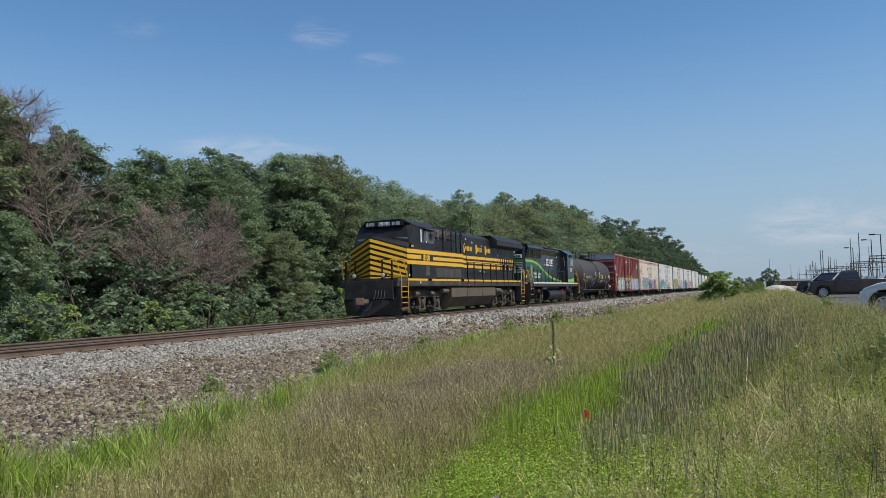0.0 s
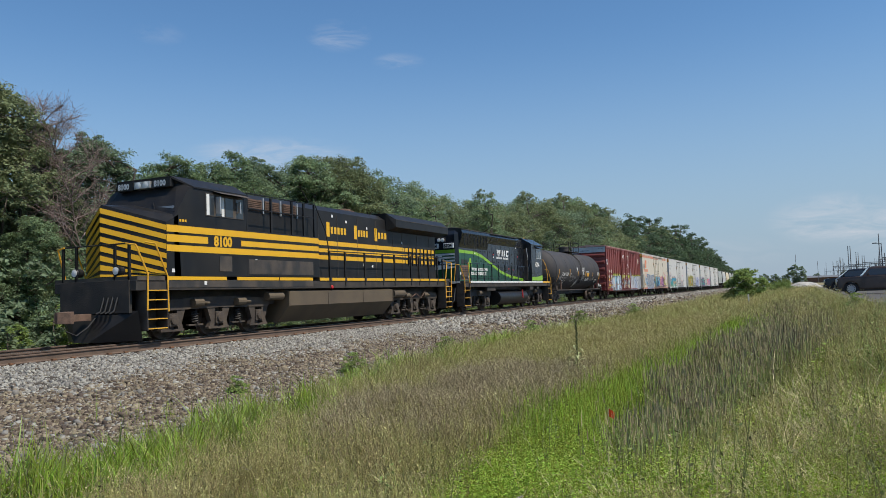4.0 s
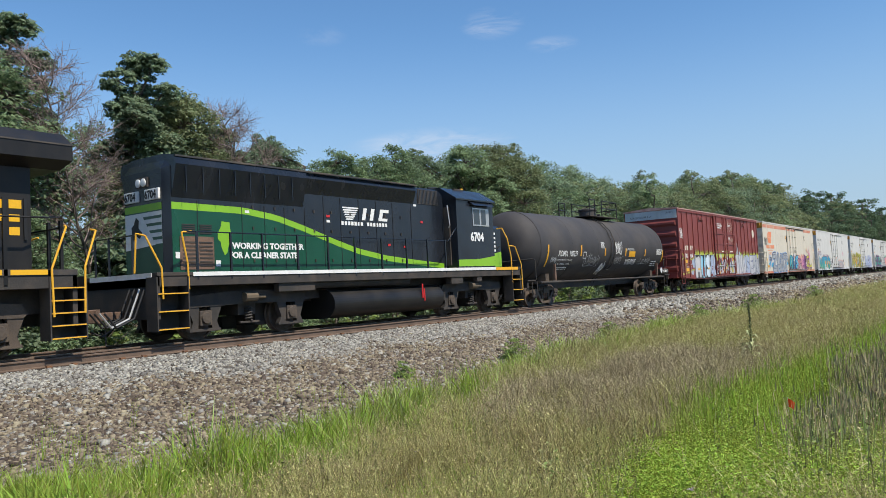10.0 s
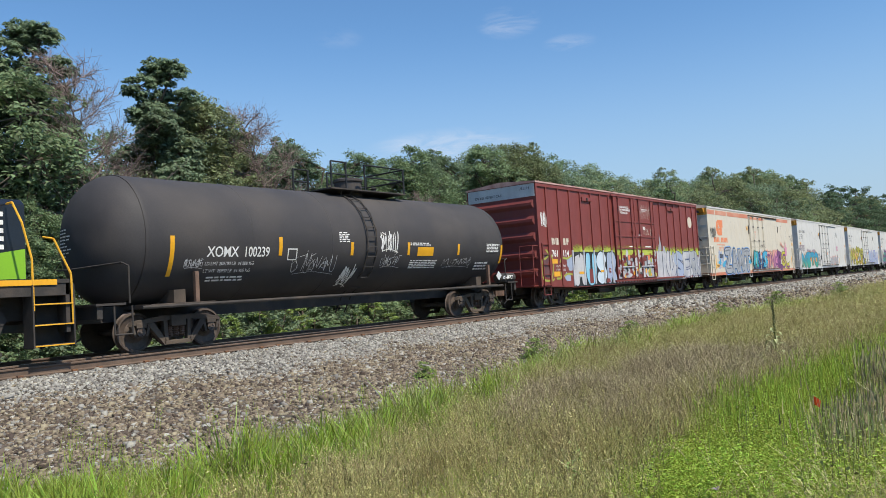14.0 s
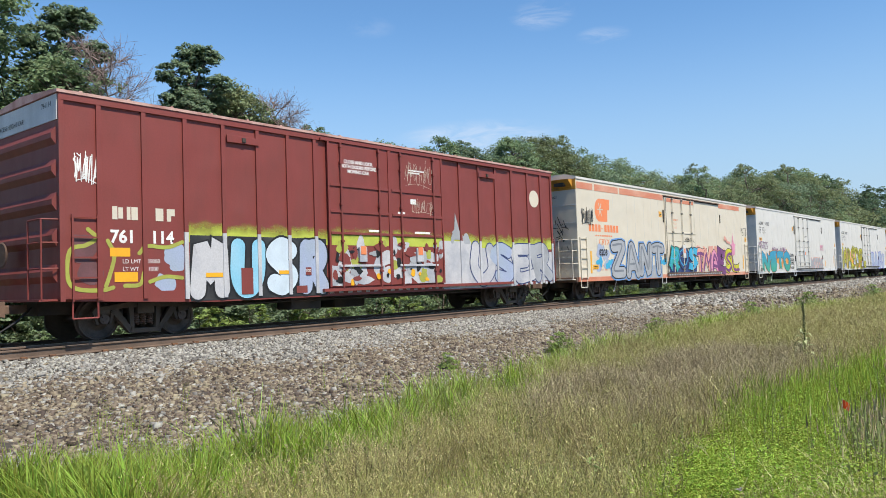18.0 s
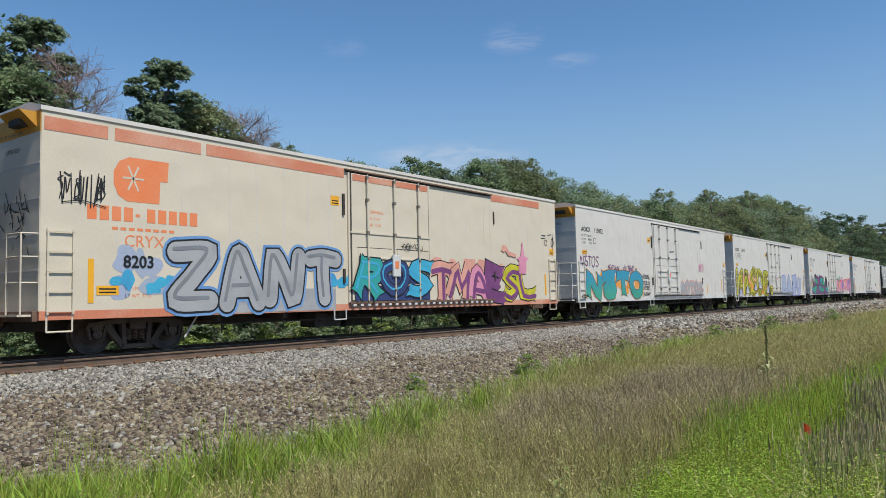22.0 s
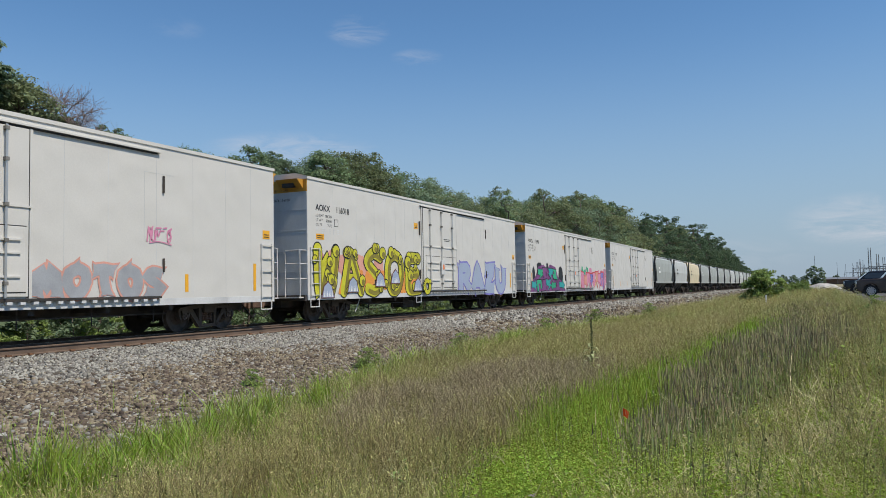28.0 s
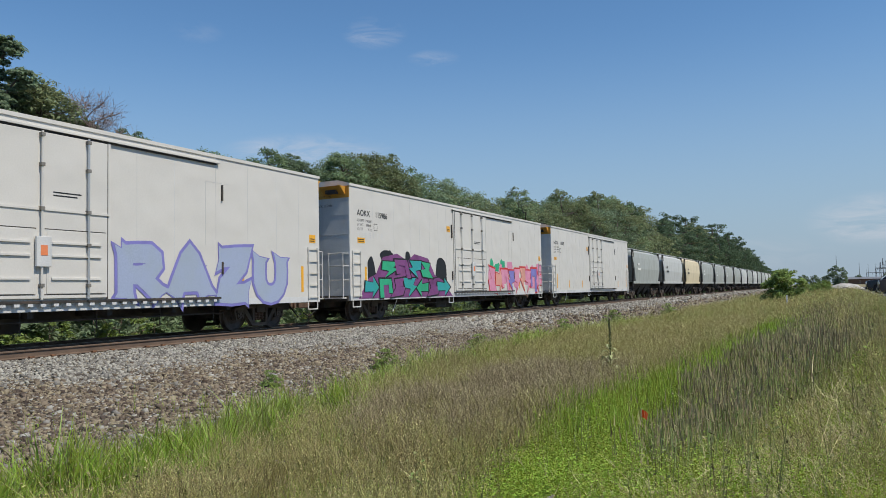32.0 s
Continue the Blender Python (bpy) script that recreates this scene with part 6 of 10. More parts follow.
# ---- tank car ----
def tank_car(off):
    c = thing("tank_car", "black tank car with white lettering and yellow reflectors", "tank car")
    CARS.append((c, off))
    R, zc = 1.53, 2.68

    def side_x(z):
        return math.sqrt(max(R * R - (z - zc) ** 2, 0.0))

    def wrap(ob, lift=0.005):
        for v in ob.data.vertices:
            v.co.x = side_x(v.co.z) + lift
        return ob

    prof = [(0.20, 0.02), (0.22, 0.5), (0.30, 0.85), (0.46, 1.18), (0.66, 1.38), (0.86, 1.49), (1.05, R), (1.10, R + 0.012), (1.14, R)]
    prof += [(14.76, R), (14.80, R + 0.012), (14.85, R)] + [(15.95 - a, r) for a, r in prof[5::-1]]
    part("tank", lathe(bmesh.new(), (0, 0, zc), prof, 56, "y"), M_TANK, c, smooth=True)
    for y in (3.9, 6.6, 9.3, 12.0):
        part("weld_seam", lathe(bmesh.new(), (0, y, zc), [(-0.02, R + 0.001), (0, R + 0.006), (0.02, R + 0.001)], 56, "y"), M_TANK, c, smooth=True)

    def panel(y0, y1, z0, z1, mat, name, lift=0.006):
        bm = bmesh.new()
        zs = np.linspace(z0, z1, 7)
        for a, b in zip(zs, zs[1:]):
            patch(bm, [(side_x(a) + lift, y0, a), (side_x(a) + lift, y1, a), (side_x(b) + lift, y1, b), (side_x(b) + lift, y0, b)])
        return part(name, bm, mat, c)

    for y, z0, z1 in ((1.66, 1.80, 2.70), (4.76, 2.25, 2.72), (7.35, 2.25, 2.62), (9.82, 2.25, 2.64), (12.40, 2.25, 2.62), (15.0, 1.95, 2.60)):
        panel(y - 0.055, y + 0.055, z0, z1, M_REFLECT, "reflector")
    wrap(words("XOMX", 0.34, M_SIGN, c, 0, 2.58, 2.23, bold=0.005, wide=0.86))
    wrap(words("100239", 0.34, M_SIGN, c, 0, 3.62, 2.23, bold=0.005, wide=0.78, name="number"))
    wrap(words("LD LMT 209100 LB  94 800 KG", 0.115, M_SIGN, c, 0, 2.55, 2.03, wide=0.95))
    wrap(words("LT WT  76900 LB  34 900 KG", 0.115, M_SIGN, c, 0, 2.55, 1.86, wide=0.95))
    words("XOMX 100239", 0.17, M_SIGN, c, -0.72, 0.40, 3.08, face="end", wide=0.95, name="number")
    for v in c.children[-1].data.vertices:
        rad = math.hypot(v.co.x, v.co.z - zc)
        v.co.y = float(np.interp(rad, [p[1] for p in prof[:7]], [p[0] for p in prof[:7]])) - 0.035
    rows = [(0.62, z) for z in np.arange(2.35, 2.98, 0.075)]
    bm = bmesh.new()
    for k, (w, z) in enumerate(rows):
        x0, x1 = -0.66, -0.66 + w * (0.55 + 0.45 * math.sin(k * 2.3) ** 2)
        yy = lambda x: float(np.interp(math.hypot(x, z - zc), [p[1] for p in prof[:7]], [p[0] for p in prof[:7]])) - 0.035
        for i in range(3):
            a, b = x0 + (x1 - x0) * i / 3, x0 + (x1 - x0) * (i + 0.8) / 3
            patch(bm, [(a, yy(a), z), (b, yy(b), z), (b, yy(b), z + 0.03), (a, yy(a), z + 0.03)])
    part("lettering", bm, M_SIGN, c)

    def fine(y0, y1, z0, z1, n, seed):
        rng = np.random.default_rng(seed)
        rows = []
        for i in range(n):
            z = z0 + (z1 - z0) * i / n
            y = y0
            while y < y1 - 0.08:
                w = rng.uniform(0.05, 0.22)
                rows.append((y, min(y + w, y1), z, z + (z1 - z0) / n * 0.55))
                y += w + 0.04
        return wrap(bars(rows, M_SIGN, c, 0))

    fine(2.7, 3.8, 1.66, 1.80, 2, 1)
    fine(6.85, 7.25, 2.62, 2.92, 6, 2)
    fine(9.9, 10.9, 2.55, 2.66, 2, 3)
    fine(9.95, 11.3, 1.85, 2.12, 5, 4)
    fine(14.05, 14.85, 2.35, 2.66, 6, 5)
    fine(13.5, 14.3, 1.75, 2.05, 3, 6)
    panel(5.0, 5.32, 2.13, 2.43, M_SIGN, "plate_frame", 0.006)
    panel(5.03, 5.29, 2.16, 2.40, M_TANK, "plate", 0.009)
    panel(10.25, 11.05, 2.22, 2.50, M_REFLECT, "warning_sign")
    panel(14.0, 14.9, 2.30, 2.68, M_TANK, "data_panel", 0.004)
    for y0, y1, z0, z1, s in ((8.55, 9.3, 2.45, 2.95, 3), (7.1, 7.6, 1.5, 2.0, 5), (8.6, 9.5, 1.95, 2.3, 7), (2.0, 2.5, 2.0, 2.2, 9), (5.2, 6.8, 1.85, 2.35, 11), (11.6, 13.2, 1.9, 2.2, 13)):
        wrap(scrawl(c, y0, y1, z0, z1, 0, M_SIGN if s < 6 else M_ENDGREY, s, 0.014 if s < 6 else 0.006, 8), 0.008)
    # ladder, top platform and dome
    for y in (7.92, 8.30):
        pts = [(side_x(z) + 0.09, y, z) for z in (0.62, 1.2, 1.8, 2.4, 3.0, 3.5, 3.9, 4.12)] + [(0.65, y, 4.30)]
        part("ladder_stile", pipe(pts, 0.022), M_DARKFRAME, c)
    for k in range(12):
        z = 0.75 + k * 0.29
        part("rung", pipe([(side_x(z) + 0.09, 7.92, z), (side_x(z) + 0.09, 8.30, z)], 0.014), M_DARKFRAME, c)
    part("platform", boxes([(-0.85, 0.85, 7.3, 10.6, 4.24, 4.28)], 0.0), M_DARKFRAME, c)
    for s in (-1, 1):
        for y in (7.35, 7.95, 8.75, 10.55):
            part("platform_post", pipe([(s * 0.82, y, 4.25), (s * 0.82, y, 5.05)], 0.03), M_INK, c)
        for z in (4.68, 5.05):
            handrail(c, [(s * 0.82, 7.35, z), (s * 0.82, 8.0, z)], 0.026, M_INK)
            handrail(c, [(s * 0.82, 8.75, z), (s * 0.82, 10.55, z), (-s * 0.0, 10.55, z)], 0.026, M_INK)
    part("manway_dome", lathe(bmesh.new(), (0, 8.85, 4.15), [(0, 0.42), (0.45, 0.42), (0.48, 0.46), (0.55, 0.46), (0.58, 0.38)], 24, "z"), M_TANK, c)
    part("valve", lathe(bmesh.new(), (0.1, 9.9, 4.25), [(0, 0.08), (0.2, 0.08), (0.24, 0.12), (0.28, 0.05)], 12, "z"), M_DARKFRAME, c)
    # underframe
    part("side_pipe", rod(bmesh.new(), (1.48, 0.9, 1.14), (1.48, 15.0, 1.14), 0.04, seg=8), M_DARKFRAME, c)
    part("centre_sill", boxes([(-0.35, 0.35, -0.1, 16.05, 0.85, 1.2)], 0.01), M_DARKFRAME, c)
    for y in (2.0, 13.9):
        pieces("bolster", [(-1.5, 1.5, y - 0.9, y + 0.75, 1.10, 1.20), (-1.2, 1.2, y - 0.15, y + 0.15, 1.2, 1.5)], M_FRAME, c, "", 0.01)
        part("saddle_post", boxes([(1.36, 1.46, y + 0.25, y + 0.35, 1.15, 1.9)], 0.01), M_RUST, c)
        freight_truck(c, y, 0.9, 0.44, M_FRAME)
    for y in (0.0, 15.95):
        w = -1 if y < 5 else 1
        part("end_platform", boxes([(-1.45, 1.45, y - (0.1 if w < 0 else 0.55), y + (0.55 if w < 0 else 0.1), 1.22, 1.27)]), M_DARKFRAME, c)
        handrail(c, [(1.42, y + 0.35 * -w + 0.3 * -w, 1.25), (1.42, y + 0.65 * -w, 2.05), (1.42, y + 0.5 * -w, 2.12), (0.0, y + 0.05 * -w, 2.05), (-1.42, y + 0.5 * -w, 2.12)], 0.02, M_DARKFRAME)
        part("end_sill", boxes([(-1.4, 1.4, y - 0.06, y + 0.06, 0.95, 1.22)], 0.01), M_DARKFRAME, c)
        part("sill_step", pipe([(1.42, y - 0.3 * w, 1.2), (1.42, y - 0.3 * w, 0.6), (1.42, y - 0.7 * w, 0.6), (1.42, y - 0.7 * w, 1.2)], 0.02), M_DARKFRAME, c)
    part("air_reservoir", rod(bmesh.new(), (1.25, 15.0, 1.42), (1.25, 16.0, 1.42), 0.17, seg=16), M_DARKFRAME, c)
    scrawl(c, 15.15, 15.75, 1.38, 1.50, 1.425, M_SIGN, 41, 0.012, 5)
    part("placard", hull([(x, 14.86 + u, 1.5 + v) for x in (1.42, 1.43) for u, v in ((-0.17, 0), (0.17, 0), (0, 0.17), (0, -0.17))]), M_ENDGREY, c)
    coupler(c, -0.05, -1, 0.45)
    coupler(c, 16.0, 1, 0.45)
    return c


# ---- boxcar ----
M_SPRAYWHITE = rough_paint("sprayed_white", (0.50, 0.50, 0.515), 0.6, stain=0.35, stain_rgb=(0.27, 0.29, 0.35), scale=1.6, bump=0)
M_SPRAYBLUE = rough_paint("sprayed_sky_blue", (0.22, 0.50, 0.66), 0.6, stain=0.2, stain_rgb=(0.4, 0.6, 0.7), scale=2, bump=0)
M_SPRAYLIME = rough_paint("sprayed_lime", (0.36, 0.40, 0.07), 0.6, stain=0.25, stain_rgb=(0.25, 0.2, 0.05), scale=2, bump=0)
M_SPRAYTEAL = rough_paint("sprayed_teal", (0.03, 0.32, 0.34), 0.55, stain=0.3, stain_rgb=(0.03, 0.33, 0.22), scale=1.3, bump=0)
M_SPRAYCYAN = rough_paint("sprayed_cyan", (0.05, 0.38, 0.58), 0.55, stain=0.3, stain_rgb=(0.04, 0.2, 0.5), scale=1.3, bump=0)
M_SPRAYGREY = rough_paint("sprayed_silver", (0.36, 0.375, 0.40), 0.5, stain=0.2, scale=1.5, bump=0)
M_SPRAYVIOLET = rough_paint("sprayed_violet", (0.21, 0.20, 0.52), 0.55, stain=0.2, scale=1.5, bump=0)
M_SPRAYLILAC = rough_paint("sprayed_lilac", (0.33, 0.39, 0.54), 0.55, stain=0.3, stain_rgb=(0.32, 0.38, 0.42), scale=1.1, bump=0)
M_SPRAYPLUM = rough_paint("spray_plum", (0.16, 0.07, 0.075), 0.6, stain=0.3, scale=2, bump=0)
M_SPRAYPALE = rough_paint("spray_pale_blue", (0.56, 0.66, 0.74), 0.6, stain=0.12, scale=2, bump=0)
M_SPRAYSTEEL = rough_paint("spray_steel", (0.20, 0.22, 0.25), 0.6, stain=0.12, scale=2, bump=0)
M_SPRAYBLACK = rough_paint("spray_black", (0.02, 0.02, 0.022), 0.6, stain=0.2, stain_rgb=(0.10, 0.10, 0.10), scale=2, bump=0)
M_SPRAYPINK = rough_paint("sprayed_pink", (0.66, 0.28, 0.40), 0.55, stain=0.25, stain_rgb=(0.5, 0.15, 0.3), scale=1.5, bump=0)
M_SPRAYROSE = rough_paint("sprayed_salmon", (0.68, 0.34, 0.27), 0.55, stain=0.2, scale=1.5, bump=0)
M_SPRAYPURPLE = rough_paint("sprayed_purple", (0.20, 0.06, 0.20), 0.55, stain=0.3, scale=1.5, bump=0)
M_SPRAYYELLOW = rough_paint("sprayed_yellow_green", (0.56, 0.54, 0.03), 0.55, stain=0.3, stain_rgb=(0.28, 0.24, 0.02), scale=1.6, bump=0)
M_SPRAYGOLD = rough_paint("sprayed_gold", (0.62, 0.42, 0.16), 0.6, stain=0.3, stain_rgb=(0.6, 0.45, 0.3), scale=2, bump=0)
M_SPRAYAQUA = two_tone_spray("sprayed_aqua", (0.05, 0.33, 0.25), (0.035, 0.27, 0.42), 1.3, 2.1)
M_SPRAYOLIVE = rough_paint("sprayed_olive_green", (0.2, 0.17, 0.03), 0.55, stain=0.3, stain_rgb=(0.28, 0.24, 0.02), scale=1.6, bump=0)
M_SPRAYORANGE = rough_paint("sprayed_orange", (0.72, 0.30, 0.05), 0.55, stain=0.3, stain_rgb=(0.7, 0.2, 0.1), scale=1.0, bump=0)
M_SPRAYSKY = rough_paint("sprayed_blue_halo", (0.12, 0.27, 0.55), 0.55, stain=0.3, stain_rgb=(0.25, 0.4, 0.6), scale=1.5, bump=0)
M_SALMON = rough_paint("faded_salmon_stripe", (0.55, 0.20, 0.115), 0.6, stain=0.35, stain_rgb=(0.62, 0.38, 0.28), scale=1.3, streak=0.6, bump=0.01)
M_SPRAYGREEN = rough_paint("sprayed_green", (0.03, 0.38, 0.20), 0.55, stain=0.2, scale=1.5, bump=0)
M_SPRAYNAVY = rough_paint("sprayed_dark_blue", (0.03, 0.05, 0.16), 0.55, stain=0.2, scale=1.5, bump=0)


def end_ladder(c, y, x0, z0, z1, n, mat, wide=0.5):
    """Ladder on the side wall, standing off it."""
    for yy in (y, y + wide):
        part("ladder_stile", boxes([(x0, x0 + 0.05, yy - 0.02, yy + 0.02, z0, z1)]), mat, c)
    for k in range(n):
        z = z0 + 0.06 + (z1 - z0 - 0.1) * k / (n - 1)
        part("rung", boxes([(x0 + 0.03, x0 + 0.055, y - 0.03, y + wide + 0.03, z - 0.013, z + 0.013)]), mat, c)
    part("sill_step", pipe([(x0, y, z0), (x0, y, z0 - 0.34), (x0, y + wide, z0 - 0.34), (x0, y + wide, z0)], 0.02), mat, c)


def end_rails(c, y, way, mat, zt=2.6):
    """Railings of the end platform with a brake wheel."""
    part("end_platform", boxes([(-1.5, 1.5, min(y, y + way * 0.35), max(y, y + way * 0.35), 1.02, 1.06)]), mat, c)
    for x in (-1.5, -0.9, 0.9, 1.5):
        handrail(c, [(x, y + way * 0.3, 1.05), (x, y + way * 0.3, zt)], 0.018, mat, "rail_post")
    for z in (zt, zt - 0.45, zt - 0.95):
        handrail(c, [(0.9, y + way * 0.3, z), (1.5, y + way * 0.3, z), (1.55, y, z)], 0.016, mat)
        handrail(c, [(-0.9, y + way * 0.3, z), (-1.5, y + way * 0.3, z), (-1.55, y, z)], 0.016, mat)


def boxcar(off):
    L = 18.02
    c = thing("boxcar", "oxide-red double-door boxcar with ribbed sides and graffiti", "boxcar")
    CARS.append((c, off))
    X = 1.60
    part("body", hull([(s * X, y, z) for s in (-1, 1) for y in (0, L) for z in (1.05, 5.08)] + [(0, y, 5.20) for y in (0, L)]), M_OXIDE, c)
    part("side_sill", hull([(s * (X + 0.005), y, z) for s in (-1, 1) for y, z in ((0.0, 1.15), (L, 1.15), (0.3, 1.0), (3.4, 0.86), (L - 3.4, 0.86), (L - 0.3, 1.0))]), M_OXIDE, c)
    part("roof", hull([(s * (X + 0.07), y, z) for s in (-1, 1) for y in (-0.05, L + 0.05) for z in (5.07, 5.13)] + [(0, y, 5.26) for y in (-0.05, L + 0.05)]), M_ROOFPINK, c, "chalky pale red roof")
    for k in range(18):
        part("roof_rib", boxes([(-1.5, 1.5, 0.5 + k * 1.0 - 0.03, 0.5 + k * 1.0 + 0.03, 5.14, 5.20)]), M_ROOFPINK, c)
    ribs = (0.04, 0.78, 1.74, 2.71, 3.69, 4.65, 5.57, 6.44, 12.47, 13.49, 14.43, 15.39, 16.40, 17.27, 17.98)
    for y in ribs:
        for s in (1, -1):
            part("side_rib", boxes([(min(s * X, s * (X + 0.045)), max(s * X, s * (X + 0.045)), y - 0.05, y + 0.05, 2.42 if s > 0 and y > 2.7 else 1.0, 5.06)], 0.008), M_OXIDE, c)
        if y > 2.7:
            part("side_rib", boxes([(X, X + 0.045, y - 0.05, y + 0.05, 0.95, 2.42)], 0.008), M_SPRAYWHITE, c, "rib end under white spray paint")
    part("top_chord", boxes([(X, X + 0.05, 0.0, L, 4.93, 5.07)], 0.008), M_OXIDE, c)
    # two doors with locking bars
    for y0, y1 in ((6.86, 9.14), (9.20, 11.5)):
        d = part("door", boxes([(X, X + 0.07, y0, y1, 1.10, 4.93)], 0.012), M_OXIDE, c, "plug door with locking bars")
        for z in (2.52, 3.10, 3.80):
            part("door_beam", boxes([(X + 0.06, X + 0.10, y0 + 0.04, y1 - 0.04, z - 0.035, z + 0.035)], 0.006), M_OXIDE, d)
        for yy in (y0 + 0.42, y1 - 0.42):
            part("locking_bar", pipe([(X + 0.11, yy, 1.05), (X + 0.11, yy, 4.95)], 0.028), M_OXIDE, d)
            for z in (1.5, 2.3, 3.3, 4.4, 4.85):
                part("bar_guide", boxes([(X + 0.07, X + 0.15, yy - 0.05, yy + 0.05, z - 0.03, z + 0.03)]), M_OXIDE, d)
        for yy in (y0, y1):
            part("door_edge", boxes([(X + 0.06, X + 0.095, yy - 0.03, yy + 0.03, 1.1, 4.93)]), M_OXIDE, d)
        pieces("lock_handle", [(X + 0.09, X + 0.15, (y0 + y1) / 2 - 0.14, (y0 + y1) / 2 + 0.14, 1.75, 2.15), (X + 0.09, X + 0.12, y0 + 0.3, y1 - 0.3, 1.62, 1.68)], M_SPRAYWHITE, d, "", 0.01)
        part("red_cover", boxes([(X + 0.145, X + 0.16, (y0 + y1) / 2 - 0.10, (y0 + y1) / 2 + 0.10, 1.95, 2.18)]), M_ORANGE, d)
    part("door_track", boxes([(X, X + 0.12, 6.6, 15.2, 0.98, 1.06), (X, X + 0.10, 6.6, 15.2, 4.94, 5.0)]), M_OXIDE, c)
    for y0 in (3.78, 13.45):
        part("hatch", boxes([(X + 0.03, X + 0.075, y0, y0 + 0.9, 4.55, 4.72)], 0.01), M_OXIDE, c)
        part("hatch_latch", boxes([(X + 0.07, X + 0.11, y0 + 0.4, y0 + 0.5, 4.58, 4.68)]), M_DARKFRAME, c)
    # ends: corrugated, with a white board on top
    for y, w in ((0.0, -1), (L, 1)):
        for z in (1.55, 2.25, 2.95, 3.6, 4.25):
            part("end_corrugation", hull([(s * 1.5, y, z + d) for s in (-1, 1) for d in (-0.18, 0.18)] + [(s * 1.45, y + w * 0.07, z + d) for s in (-1, 1) for d in (-0.05, 0.05)]), M_OXIDE, c)
        part("end_board", boxes([(-1.58, 1.58, min(y, y + w * 0.02), max(y, y + w * 0.02), 4.55, 5.05)]), M_ENDGREY, c, "white painted board")
        end_rails(c, y, w, M_OXIDE, 2.6)
        part("brake_wheel", lathe(bmesh.new(), (-0.5, y + w * 0.25, 2.0), [(-0.02, 0.24), (0.0, 0.27), (0.02, 0.24), (0.0, 0.21)], 20, "y"), M_RUST, c)
        coupler(c, y, w, 0.45)
    words("EXCESS HEIGHT CAR", 0.14, M_INK, c, -1.25, -0.026, 4.68, face="end")
    words("761114", 0.15, M_INK, c, 0.92, -0.026, 4.84, face="end", name="number")
    # lettering: the owner's mark as bars, numbers and notices
    bars([(1.05, 1.16, 2.64, 2.91), (1.18, 1.28, 2.66, 2.89), (1.36, 1.44, 2.64, 2.91), (1.46, 1.60, 2.64, 2.91), (2.0, 2.18, 2.64, 2.91), (2.26, 2.36, 2.64, 2.91), (2.36, 2.45, 2.76, 2.91)], M_CREAM, c, X + 0.006)
    words("761", 0.36, M_SIGN, c, X + 0.006, 1.0, 2.17, bold=0.012, name="number")
    words("114", 0.36, M_SIGN, c, X + 0.006, 1.88, 2.17, bold=0.012, name="number")
    words("LD LMT  205000", 0.12, M_SIGN, c, X + 0.006, 1.25, 1.74)
    words("LT WT    81000", 0.12, M_SIGN, c, X + 0.006, 1.25, 1.58)
    words("CLOSE AND LOCK", 0.13, M_SIGN, c, X + 0.076, 7.42, 4.42, bold=0.005)
    words("BOTH DOORS BEFORE", 0.13, M_SIGN, c, X + 0.076, 7.32, 4.29, bold=0.005)
    words("MOVING CAR", 0.13, M_SIGN, c, X + 0.076, 7.55, 4.16, bold=0.005)
    bars([(10.0, 10.7, 4.43, 4.47), (10.0, 10.5, 4.36, 4.40), (10.05, 10.3, 3.45, 3.6), (8.3, 8.75, 2.58, 2.64), (10.2, 10.9, 2.58, 2.64), (9.5, 9.8, 3.1, 3.2)], M_SIGN, c, X + 0.076)
    stripe(c, X + 0.004, [(0.99, 1.42, 1.88, 2.06), (1.08, 1.58, 1.36, 1.56), (3.0, 3.35, 1.42, 1.50), (15.0, 15.3, 1.45, 1.62), (16.2, 16.55, 1.5, 1.68), (5.5, 5.85, 1.4, 1.5), (12.1, 12.5, 1.4, 1.5)], M_REFLECT, "reflector")
    part("round_mark", lathe(bmesh.new(), (X, 16.85, 4.03), [(0, 0.31), (0.008, 0.31), (0.009, 0.02)], 28), M_CREAM, c)
    end_ladder(c, 0.24, X, 1.0, 2.7, 5, M_OXIDE)
    # graffiti along the lower half: lime haze, white panels, then letters
    lime = fading_spray("fading_lime_spray", (0.44, 0.50, 0.07), 2.34, 2.78)
    for a, b in zip((2.76, 3.74, 4.70, 5.62, 6.49, 11.55, 12.52, 13.54, 14.48, 15.44, 16.45, 17.32), (3.64, 4.60, 5.52, 6.39, 6.84, 12.42, 13.44, 14.38, 15.34, 16.35, 17.22, 17.93)):
        bars([(a, b, 2.2, 2.85)], lime, c, X + 0.004, "spray_haze")
    for a, b in ((6.92, 9.08), (9.26, 11.44)):
        bars([(a, b, 2.2, 2.7)], lime, c, X + 0.0725, "spray_haze")
    blobs(c, 0.3, 1.0, 1.25, 2.1, X + 0.003, M_SPRAYPLUM, 4, 8, (0.2, 0.36))
    blobs(c, 1.9, 2.6, 1.6, 2.0, X + 0.0035, M_SPRAYLILAC, 3, 9, (0.15, 0.3))
    blobs(c, 1.7, 2.65, 1.1, 1.35, X + 0.0035, M_SPRAYLILAC, 3, 19, (0.1, 0.25))
